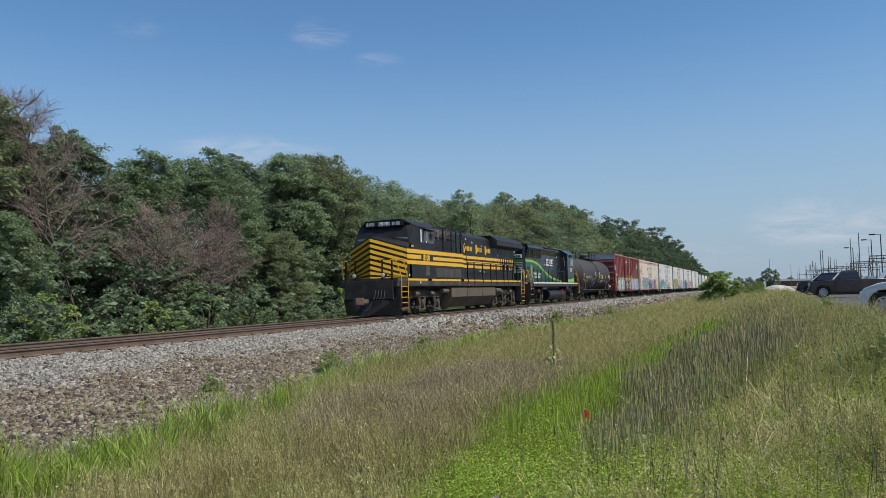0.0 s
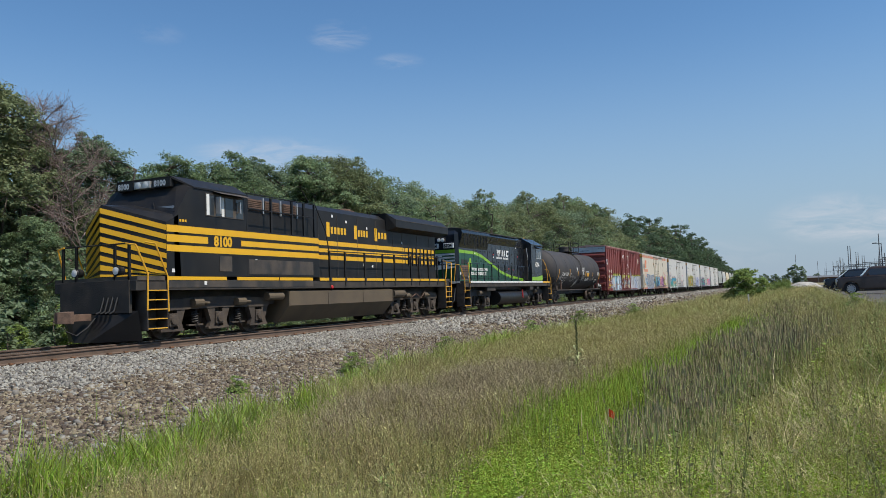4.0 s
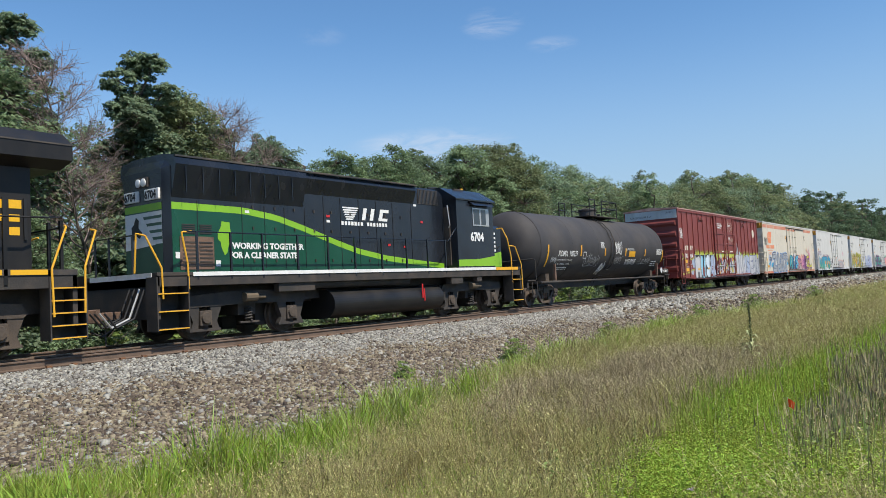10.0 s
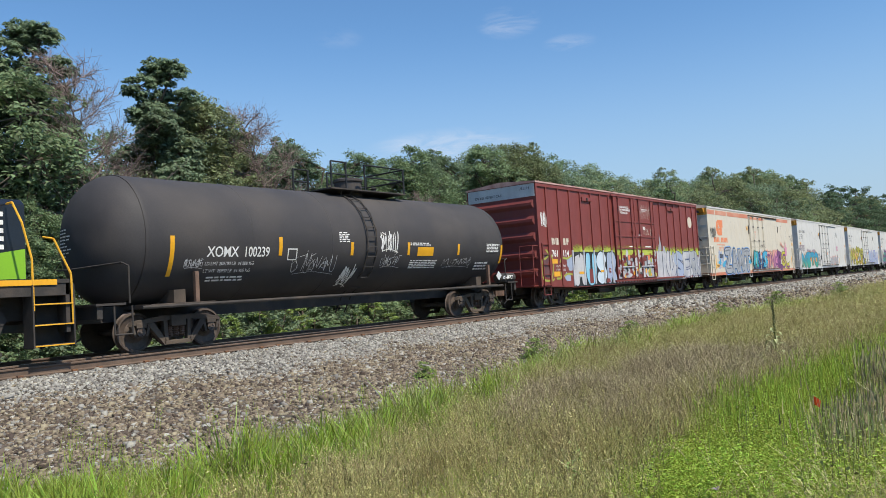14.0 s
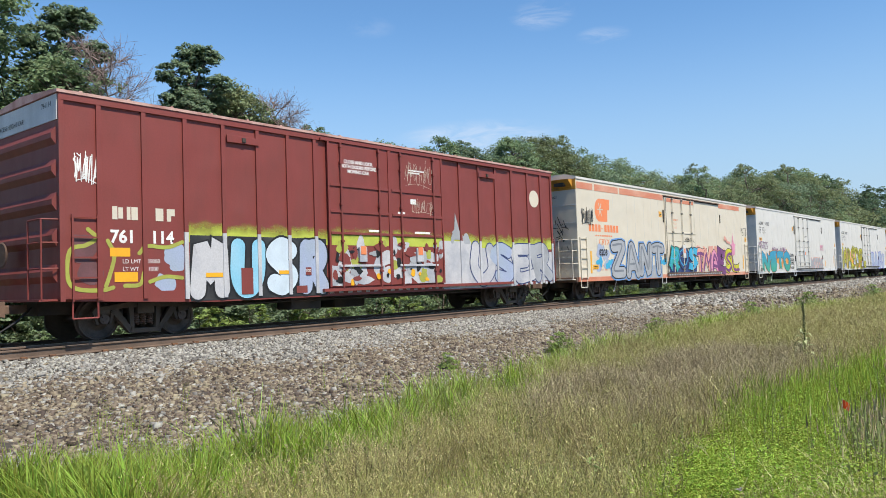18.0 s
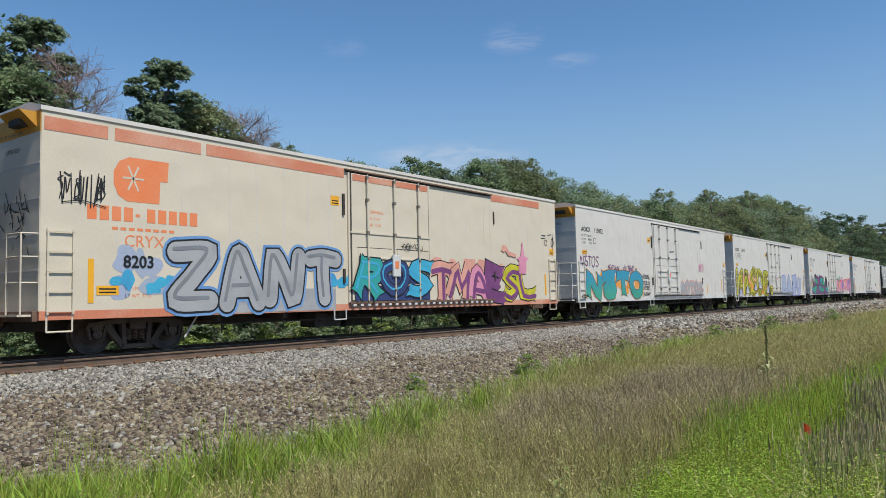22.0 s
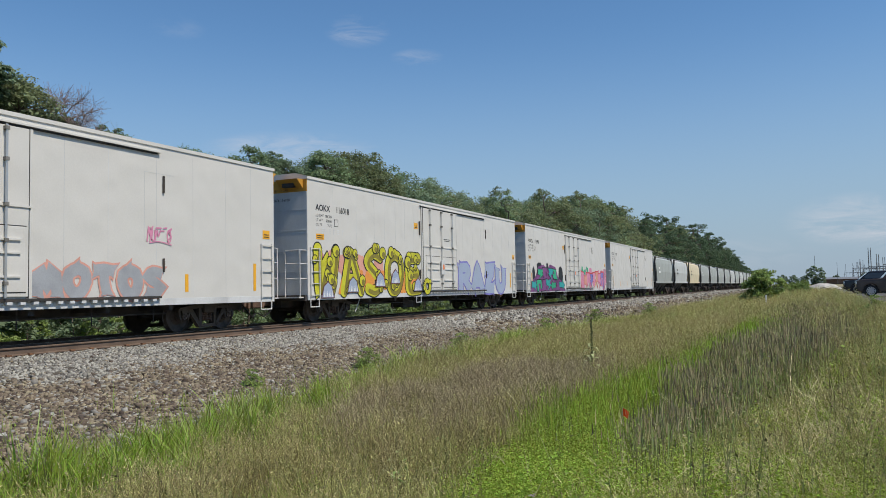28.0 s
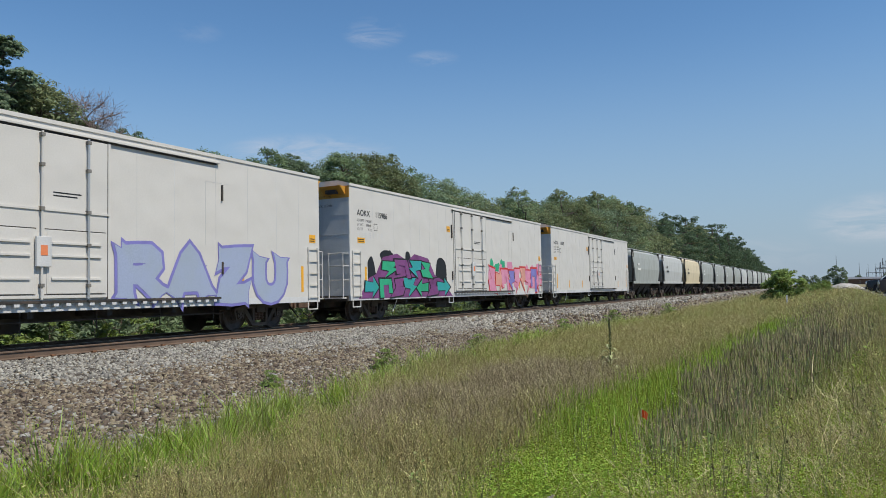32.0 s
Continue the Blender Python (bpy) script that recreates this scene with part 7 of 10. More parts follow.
    for pts in (((0.55, 2.42), (0.72, 2.25), (0.5, 2.1), (0.2, 2.0), (0.14, 1.5), (0.3, 1.25), (0.8, 1.2), (1.05, 1.25)), ((0.95, 2.2), (1.08, 1.9), (0.98, 1.5), (0.9, 1.28)),
                ((1.62, 1.95), (1.8, 2.1), (2.25, 2.08), (2.62, 2.2)), ((1.3, 1.28), (1.62, 1.3), (1.72, 1.55)), ((1.85, 1.35), (2.2, 1.45), (2.6, 1.42))):
        part("spray_line", fat_line_mesh(curve(pts), 0.042, X + 0.0075), M_SPRAYLIME, c, "lime sprayed line")
    stripe(c, X + 0.009, [(11.55, 13.0, 0.90, 2.40), (13.0, 15.5, 0.90, 2.2), (15.5, 17.95, 1.05, 2.1)], M_SPRAYWHITE, "graffiti_ground")
    stripe(c, X + 0.009, [(2.80, 6.78, 0.90, 2.36)], M_SPRAYBLACK, "graffiti_ground")
    spray(c, "MUSR", 2.80, 6.84, 0.92, 2.38, X + 0.018, [M_SPRAYWHITE, M_SPRAYBLUE, M_SPRAYPALE, M_SPRAYLILAC], M_INK, 3, 0.155, 0.05, 0.05, 1.02)
    bars([(4.12, 4.45, 1.0, 1.62), (5.75, 6.1, 0.98, 1.16)], M_OXIDE, c, X + 0.0295, "bare_patch")
    bars([(3.18, 3.62, 1.42, 1.52), (5.22, 5.62, 1.46, 1.55)], M_REFLECT, c, X + 0.031, "reflector")
    part("stencil_plate", boxes([(X + 0.026, X + 0.034, 6.06, 6.24, 1.42, 1.62)]), M_OXIDE, c)
    words("70K", 0.11, M_SIGN, c, X + 0.0345, 6.05, 1.50)
    spray(c, "USER", 13.0, 17.75, 1.0, 2.42, X + 0.020, [M_SPRAYWHITE, M_SPRAYLILAC, M_SPRAYWHITE, M_SPRAYGREY], M_SPRAYNAVY, 5, 0.14, 0.035, 0.4, 1.15)
    blobs(c, 12.0, 12.9, 2.35, 2.7, X + 0.012, M_SPRAYGREY, 8, 14, (0.08, 0.2))
    part("spray_drip", patch(bmesh.new(), [(X + 0.0136, 11.95, 2.45), (X + 0.0136, 12.75, 2.45), (X + 0.0136, 12.4, 2.75), (X + 0.0136, 12.2, 3.3), (X + 0.0136, 12.15, 2.8)]), M_SPRAYGREY, c)
    for k, (y0, y1) in enumerate(((6.9, 9.1), (9.22, 11.46))):
        blobs(c, y0, y1, 1.15, 2.35, X + 0.073, M_SPRAYWHITE, 16, 20 + k, (0.12, 0.36))
        blobs(c, y0, y1, 1.15, 2.35, X + 0.079, M_SPRAYLIME, 6, 30 + k, (0.06, 0.24))
        blobs(c, y0, y1, 1.15, 2.35, X + 0.082, M_SPRAYGREY, 6, 40 + k, (0.06, 0.24))
        blobs(c, y0, y1, 1.15, 2.2, X + 0.085, M_INK, 9, 50 + k, (0.03, 0.16))
        blobs(c, y0, y1, 1.15, 2.3, X + 0.087, M_OXIDE, 8, 70 + k, (0.05, 0.22))
        blobs(c, y0, y1, 1.15, 1.5, X + 0.088, M_REFLECT, 3, 60 + k, (0.06, 0.12))
    bm = bmesh.new()
    for k in range(46):
        y = 2.9 + k * 0.33
        patch(bm, [(X + 0.008, y, 0.93), (X + 0.008, y + 0.16, 0.93), (X + 0.008, y + 0.16, 1.02), (X + 0.008, y, 1.02)])
    part("graffiti", bm, M_SPRAYWHITE, c)
    for y0, y1, z0, z1, s in ((0.3, 0.75, 3.45, 3.95, 3), (9.8, 11.0, 4.1, 4.8, 5), (10.1, 11.1, 3.25, 3.6, 6)):
        scrawl(c, y0, y1, z0, z1, X + (0.078 if y0 > 9 else 0.006), M_SIGN if s == 3 else M_CREAM, s, 0.012 if s == 3 else 0.005)
    # underframe
    part("centre_sill", boxes([(-0.35, 0.35, 0.1, L - 0.1, 0.72, 1.05)], 0.01), M_DARKFRAME, c)
    pieces("cross_bearer", [(-1.5, 1.5, y - 0.08, y + 0.08, 0.88, 1.05) for y in (4.5, 6.5, 9.0, 11.5, 13.5)], M_DARKFRAME, c, "", 0.0)
    pieces("brake_gear", [(0.5, 1.1, 6.0, 7.0, 0.55, 0.95), (-0.4, 0.3, 8.2, 9.4, 0.5, 0.9)], M_DARKFRAME, c, "", 0.04)
    handrail(c, [(1.2, 4.0, 0.78), (1.2, 14.0, 0.78)], 0.02, M_DARKFRAME, "brake_rod")
    for y in (2.02, L - 2.02):
        freight_truck(c, y, 0.89, 0.44)
    return c


# ---- refrigerator cars ----
M_GUIDE = rough_paint("dark_bar_guide", (0.2, 0.19, 0.17), 0.6, stain=0.3, scale=6, bump=0.05)


def refrigerator_car(off, number, wall, label, old=False, art=None, cap=True):
    L, X, zt = 20.4, 1.61, 5.06
    c = thing("refrigerator_car", label, "refrigerator car", "white refrigerator cars")
    CARS.append((c, off))
    part("body", boxes([(-X, X, 0, L, 1.10, zt)], 0.02), wall, c)
    part("roof", hull([(s * (X + 0.03), y, z) for s in (-1, 1) for y in (-0.03, L + 0.03) for z in (zt - 0.02, zt + 0.07)] + [(s * 1.15, y, zt + 0.20) for s in (-1, 1) for y in (-0.03, L + 0.03)]), M_WHITE, c, "rounded white roof edge")
    part("side_sill", boxes([(-X + 0.01, X + 0.004, 0.0, L, 0.94, 1.12)], 0.008), M_SALMON if old else M_ENDGREY, c)
    for y in (1.55, 3.1, 4.4, 5.2, 6.1, 6.9, 7.7, 12.9, 14.1, 15.6, 16.9, 18.2, 19.3):
        part("panel_seam", boxes([(X, X + 0.002, y - 0.006, y + 0.006, 1.15, zt - 0.1)]), M_ENDGREY, c)
    for y, w in ((0.0, -1), (L, 1)):
        a, b = min(y, y + w * 0.012), max(y, y + w * 0.012)
        part("end_wall", boxes([(-X + 0.01, X - 0.01, a, b, 1.12, 4.62)]), M_CREAM if old else M_ENDGREY, c, "dusty end wall, greyed for shade on white cars")
        for z in (1.9, 2.6, 3.3, 4.0):
            part("end_seam", boxes([(-X + 0.02, X - 0.02, min(y, y + w * 0.02), max(y, y + w * 0.02), z, z + 0.02)]), M_ENDGREY, c)
        part("end_cap", boxes([(-X + 0.005, X - 0.005, min(y, y + w * 0.018), max(y, y + w * 0.018), 4.62, zt + 0.02)], 0.0), M_GOLD, c, "orange end cap")
        br = part("roof_bracket", hull([(x, y + w * d, z) for x in (0.55, 1.45) for d, z in ((0.01, 5.02), (0.35, 5.02), (0.01, 4.72))]), M_GOLD, c)
        part("lamp_housing", boxes([(0.75, 1.2, min(y + w * 0.05, y + w * 0.25), max(y + w * 0.05, y + w * 0.25), 4.76, 4.9)], 0.02), M_DARKFRAME, br)
        end_rails(c, y, w, wall, 2.62)
        part("end_sill", boxes([(-1.55, 1.55, min(y, y + w * 0.10), max(y, y + w * 0.10), 0.92, 1.12)], 0.01), M_RUST if old else M_DARKFRAME, c)
        coupler(c, y, w, 0.5)
    words("EXCESS HEIGHT CAR", 0.11, M_INK, c, -0.2, -0.022, 4.66, face="end")
    words((("CRYX " if old else "AOKX ") + number), 0.13, M_INK, c, 0.1, -0.016, 4.32, face="end", name="number")
    # the sliding door, its rails and gear
    d = part("door", boxes([(X, X + 0.055, 8.52, 12.0, 1.22, 4.82)], 0.012), wall, c, "insulated sliding door with locking bars")
    part("door_rail", boxes([(X, X + 0.085, 8.28, 15.7, 4.875, 4.92)], 0.006), wall if not old else M_RUST, c)
    # dark strip for the shaded gap line under the door rail
    part("door_track", boxes([(X, X + 0.05, 8.34, 15.6, 4.835, 4.872)]), M_DARKFRAME, c)
    # dark strips painted in for the shade along the door's edges
    pieces("door_seal", [(X, X + 0.035, 8.462, 8.516, 1.2, 4.82), (X, X + 0.035, 12.004, 12.022, 1.2, 4.82)], M_DARKFRAME, c, "dark strip for shade along the door edge", 0.0)
    part("door_sill", boxes([(X, X + 0.09, 8.4, 15.7, 1.12, 1.18)], 0.0), M_RUST if old else M_DARKFRAME, c)
    for k in range(24):
        y = 8.5 + k * 0.3
        part("roller", boxes([(X + 0.02, X + 0.10, y, y + 0.12, 1.05, 1.11)]), M_ENDGREY, c)
    for yy in (9.12, 10.30, 11.45):
        part("locking_bar", pipe([(X + 0.115, yy, 1.2), (X + 0.115, yy, 4.83)], 0.026), wall if yy != 11.45 or old else M_SILVER, d)
        for z in (1.5, 2.4, 3.15, 4.1, 4.75):
            part("bar_guide", boxes([(X + 0.05, X + 0.15, yy - 0.045, yy + 0.045, z - 0.04, z + 0.04)], 0.006), M_GUIDE, d)
    for z in (3.14,):
        part("cross_bar", boxes([(X + 0.05, X + 0.08, 8.45, 12.05, z - 0.025, z + 0.025)]), wall, d)
    pieces("lower_panel", [(X + 0.05, X + 0.07, 8.75, 10.15, 1.32, 2.70), (X + 0.05, X + 0.07, 10.45, 11.9, 1.32, 2.70)], wall, d, "", 0.01)
    # thin dark strips paint shade lines above and below the panels
    pieces("panel_gap", [(X + 0.054, X + 0.058, a, b, z, z + 0.02) for a, b in ((8.7, 10.2), (10.4, 11.95)) for z in (1.295, 2.71)], M_DARKFRAME, d, "", 0.0)
    for z in (1.62, 2.12, 2.4):
        pieces("panel_bead", [(X + 0.068, X + 0.105, 8.85, 10.05, z, z + 0.05), (X + 0.068, X + 0.105, 10.55, 11.8, z, z + 0.05)], wall, d, "", 0.006)
    part("lock_box", boxes([(X + 0.09, X + 0.16, 10.15, 10.5, 1.9, 2.55)], 0.02), M_ENDGREY, d)
    part("seal_plate", boxes([(X + 0.158, X + 0.166, 10.24, 10.40, 2.14, 2.36)]), M_ORANGE, d)
    for yy in (8.42, 12.06):
        part("door_post", boxes([(X, X + 0.05, yy - 0.035, yy + 0.035, 1.15, 4.85)], 0.006), wall, c)
    pieces("lock_lever", [(X + 0.01, X + 0.05, 8.18, 8.26, 3.6, 4.2), (X + 0.01, X + 0.05, 8.18, 8.26, 1.7, 2.1), (X + 0.01, X + 0.04, 15.80, 15.86, 3.85, 4.3), (X + 0.01, X + 0.04, 15.80, 15.86, 1.8, 2.15)], M_DARKFRAME, c, "", 0.008)
    pieces("hatch_line", [(X, X + 0.003, 15.2, 16.2, 1.25, 1.26), (X, X + 0.003, 15.2, 15.21, 2.6, 4.35), (X, X + 0.003, 15.2, 16.2, 4.34, 4.35)], M_ENDGREY, c, "", 0.0)
    # ladders, reflectors, notices
    end_ladder(c, 0.14, X, 1.05, 2.72, 5, wall)
    end_ladder(c, 19.76, X, 1.05, 2.72, 5, wall)
    part("sill_step", pipe([(X, 7.85, 0.98), (X, 7.85, 0.70), (X, 8.3, 0.70), (X, 8.3, 0.98)], 0.02), M_ENDGREY, c)
    stripe(c, X + 0.003, [(0.95, 1.07, 1.26, 2.16), (3.45, 3.57, 1.28, 1.75), (6.45, 6.57, 1.28, 1.75), (8.9, 9.0, 1.6, 2.1), (11.72, 11.82, 1.6, 2.1), (16.6, 16.72, 1.28, 1.75), (19.4, 19.52, 1.28, 2.1)], M_REFLECT, "reflector")
    sy, sz = (1.13, 1.42) if old else (0.49, 3.02)
    for y, z in ((sy, sz), (7.75, 3.85), (19.85, 2.88)):
        sg = part("notice", boxes([(X + 0.002, X + 0.007, y, y + (0.48 if y < 5 else 0.33), z, z + (0.19 if y < 5 else 0.26))]), M_REFLECT, c, "yellow notice")
        bars([(y + 0.05, y + (0.42 if y < 5 else 0.28), z + q, z + q + 0.03) for q in (0.04, 0.11)], M_INK, sg, X + 0.009)
    if old:
        stripe(c, X + 0.004, [(0.05, 1.35, 4.66, 4.93), (1.5, 3.6, 4.66, 4.93), (3.75, 8.28, 4.66, 4.93), (15.7, 19.1, 4.68, 4.93)], M_SALMON, "stripe")
        stripe(c, X + 0.059, [(8.56, 11.96, 4.62, 4.80)], M_SALMON, "stripe")
        bm = patch(bmesh.new(), [(X + 0.004, 1.48 + u, 3.40 + v) for u, v in ((0.30, 0.0), (0.10, 0.12), (0.0, 0.35), (0.0, 0.62), (0.12, 0.84), (0.35, 0.95), (1.29, 0.95), (1.26, 0.50), (1.08, 0.50), (1.06, 0.0))])
        part("company_mark", bm, M_ORANGE, c, "orange company mark as a plain shape")
        bm = bmesh.new()
        for k in range(6):
            a = k * math.pi / 3
            p, q = Vector((X + 0.008, 1.92, 3.90)), Vector((X + 0.008, 1.92 + math.cos(a) * 0.24, 3.90 + math.sin(a) * 0.30))
            s = Vector((0, -math.sin(a), math.cos(a))) * 0.02
            patch(bm, [p - s, q - s, q + s, p + s])
        part("snowflake", bm, M_CREAM, c)
        bars([(0.92 + k * 0.265, 0.92 + k * 0.265 + (0.20 if k != 4 else 0.10), 2.97 if k != 4 else 3.08, 3.27 if k != 4 else 3.14) for k in range(10)], M_ORANGE, c, X + 0.004)
        bars([(1.45 + k * 0.19, 1.45 + k * 0.19 + 0.13, 2.78, 2.84) for k in range(8)], M_ORANGE, c, X + 0.004)
        for k, t in enumerate(("OPENING", "H  11-4", "W  12-0")):
            words(t, 0.14, M_ORANGE, c, X + 0.0585, 9.25, 3.72 - k * 0.19)
        words("CRYX", 0.36, M_ORANGE, c, X + 0.004, 1.72, 2.44)
        words(number, 0.36, M_INK, c, X + 0.016, 1.70, 2.0, bold=0.008, name="number")
        words("LD LMT  194", 0.11, M_ORANGE, c, X + 0.004, 1.75, 1.52)
        words("LT WT  9110", 0.11, M_ORANGE, c, X + 0.004, 1.75, 1.36)
    else:
        words("AOKX", 0.30, M_INK, c, X + 0.004, 0.48, 4.02, bold=0.006, wide=1.02)
        words(number, 0.30, M_INK, c, X + 0.004, 1.72, 4.02, bold=0.006, wide=0.98, name="number")
        for k, t in enumerate(("LD LMT  196200", "LT WT     89800", "CU FT        7572")):
            words(t, 0.14, M_INK, c, X + 0.004, 0.48, 3.80 - k * 0.16)
        part("plate_mark", boxes([(X + 0.002, X + 0.005, 1.62, 1.86, 3.52, 3.78)]), M_INK, c)
        part("plate_ground", boxes([(X + 0.004, X + 0.007, 1.64, 1.84, 3.54, 3.76)]), wall, c)
        rng = np.random.default_rng(int(number))
        bars([(y, y + rng.uniform(0.05, 0.14), z, z + 0.035) for z in (3.24, 3.31, 3.38) for y in (0.5, 0.85, 1.0, 1.3, 1.55, 1.8, 2.1)], M_ENDGREY, c, X + 0.004)
        bars([(10.6, 11.3, 3.52, 3.55), (10.6, 11.2, 3.45, 3.48)], M_INK, c, X + 0.058)
    if art:
        art(c, X + 0.012)
    # underframe
    part("centre_sill", boxes([(-0.4, 0.4, 0.1, L - 0.1, 0.70, 0.98)], 0.01), M_DARKFRAME, c)
    pieces("cross_bearer", [(-1.5, 1.5, y - 0.07, y + 0.07, 0.80, 0.96) for y in (4.2, 6.2, 8.2, 10.2, 12.2, 14.2, 16.2)], M_DARKFRAME, c, "", 0.0)
    pieces("brake_gear", [(0.5, 1.1, 7.6, 8.6, 0.5, 0.9), (-0.4, 0.3, 9.6, 10.8, 0.45, 0.9)], M_DARKFRAME, c, "", 0.04)
    handrail(c, [(1.3, 4.2, 0.72), (1.3, 16.2, 0.72)], 0.018, M_DARKFRAME, "brake_rod")
    for k in range(7):
        handrail(c, [(1.3, 4.4 + k * 1.9, 0.95), (1.3, 4.4 + k * 1.9, 0.5)], 0.016, M_DARKFRAME, "hanger")
    handrail(c, [(1.35, 3.7, 0.95), (1.35, 3.35, 0.45)], 0.02, M_ENDGREY, "lever")
    for y in (2.35, L - 2.35):
        freight_truck(c, y, 0.89, 0.45)
    return c


def art_old(c, x):
    stripe(c, x - 0.006, [(3.0, 7.9, 0.97, 1.55)], M_SPRAYGREY, "graffiti_ground")
    blobs(c, 1.5, 2.8, 1.35, 2.3, x - 0.008, M_SPRAYLILAC, 5, 3, (0.15, 0.4))
    spray(c, "ZANT", 2.7, 8.1, 0.98, 2.62, x, [M_INK], M_SPRAYSKY, 6, 0.15, 0.11, 0.10, 1.02)
    spray(c, "ZANT", 2.7, 8.1, 0.98, 2.62, x + 0.007, [M_SPRAYGREY], M_INK, 6, 0.15, 0.045, 0.10, 1.02, M_SPRAYSTEEL)
    blobs(c, 1.2, 2.9, 1.4, 1.75, x - 0.003, M_SPRAYCYAN, 5, 5, (0.10, 0.25))
    blobs(c, 7.7, 8.5, 1.6, 1.8, x - 0.002, M_SPRAYCYAN, 3, 6, (0.15, 0.3))
    stripe(c, x + 0.08, [(8.6, 11.95, 1.2, 1.95)], M_SPRAYNAVY, "graffiti_ground")
    spray(c, "ROS", 8.62, 12.0, 1.25, 2.45, x + 0.10, [M_SPRAYTEAL, M_SPRAYNAVY, M_SPRAYCYAN], M_INK, 7, 0.15, 0.04, 0.35, 1.15, M_SPRAYCYAN, 0, None, True)
    blobs(c, 12.2, 18.0, 2.0, 2.35, x - 0.006, M_SPRAYROSE, 12, 8, (0.2, 0.35))
    spray(c, "TMAESL", 12.1, 18.5, 1.05, 2.45, x, [M_SPRAYROSE, M_SPRAYROSE, M_SPRAYPINK, M_SPRAYPURPLE, M_SPRAYYELLOW, M_SPRAYYELLOW], M_INK, 9, 0.15, 0.035, 0.32, 1.28, None, 0, M_SPRAYPURPLE, True)
    bm = bmesh.new()
    patch(bm, [(x + 0.02, 17.55 + u, 2.1 + v) for u, v in ((-0.1, 0), (0.42, 0), (0.45, 0.45), (0.60, 0.60), (0.32, 0.66), (0.18, 1.25), (0.05, 0.66), (-0.22, 0.58), (-0.06, 0.46))])
    part("graffiti", bm, M_SPRAYPINK, c, "pointed pink sprayed figure")
    bm = patch(bmesh.new(), [(x + 0.018, 16.3 + u, 2.6 + v) for u, v in ((0, 0.32), (0.12, 0.26), (0.25, 0.32), (0.42, 0.15), (1.0, 0.1), (1.0, 0.22), (0.5, 0.30), (0.3, 0.5), (0.1, 0.55))])
    part("graffiti", bm, M_SPRAYROSE, c)
    scrawl(c, 0.35, 1.3, 3.35, 3.9, x, M_INK, 3, 0.014, 10)
    scrawl(c, 19.2, 20.2, 3.2, 3.7, x, M_INK, 4, 0.014, 4)
    scrawl(c, 10.6, 11.6, 2.75, 2.95, x + 0.10, M_INK, 5, 0.012, 5)
    bm = bmesh.new()
    rng = np.random.default_rng(9)
    for k in range(30):
        a, b = Vector((-0.3 + rng.uniform(-0.6, 0.5), -0.024, 2.3 + rng.uniform(0, 1.0))), Vector((rng.normal(0, 0.18), 0, rng.normal(0, 0.2)))
        s = Vector((-b.z, 0, b.x)).normalized() * 0.014
        patch(bm, [a - s + Vector((1.0, 0, 0)), a + b - s + Vector((1.0, 0, 0)), a + b + s + Vector((1.0, 0, 0)), a + s + Vector((1.0, 0, 0))])
    part("graffiti", bm, M_INK, c)


def art_teal(c, x):
    blobs(c, 1.2, 6.6, 1.15, 2.1, x - 0.006, M_SPRAYORANGE, 26, 3, (0.12, 0.3))
    spray(c, "NITO", 0.75, 6.9, 1.0, 2.4, x, [M_SPRAYGOLD], M_SPRAYGOLD, 11, 0.185, 0.06, 0.16, 1.06, None, 0, None, True)
    spray(c, "NITO", 0.75, 6.9, 1.0, 2.4, x + 0.008, [M_SPRAYAQUA], M_SPRAYPLUM, 11, 0.17, 0.035, 0.16, 1.06, None, 0, None, True)
    stripe(c, x + 0.003, [(0.72, 0.80, 1.15, 2.3), (6.92, 7.0, 1.15, 1.75)], M_SPRAYGOLD, "graffiti_bar")
    spray(c, "MOTOS", 12.1, 15.9, 1.1, 1.98, x, [M_SPRAYGREY], M_SPRAYROSE, 12, 0.165, 0.05, 0.08, 1.02, None, 0, None, True)
    spray(c, "NITOS", 0.25, 2.1, 2.5, 2.98, x, [M_SPRAYPURPLE], M_SPRAYPURPLE, 13, 0.035, 0.004, 0.3, 0.95, None, 0, None, True)
    for y0, y1, s in ((3.0, 4.2, 14), (4.6, 5.9, 15)):
        scrawl(c, y0, y1, 2.32, 2.65, x, M_SPRAYPURPLE, s, 0.014, 8)
    scrawl(c, 15.3, 16.1, 2.6, 3.0, x, M_SPRAYPINK, 16, 0.02, 6)
    for z, s in ((2.05, 17), (1.75, 18), (1.5, 19), (1.2, 20)):
        scrawl(c, 6.9, 7.9, z, z + 0.2, x, M_INK, s, 0.01, 7)
    scrawl(c, 0.2, 0.8, 1.15, 1.32, x + 0.06, M_INK, 21, 0.01, 6)


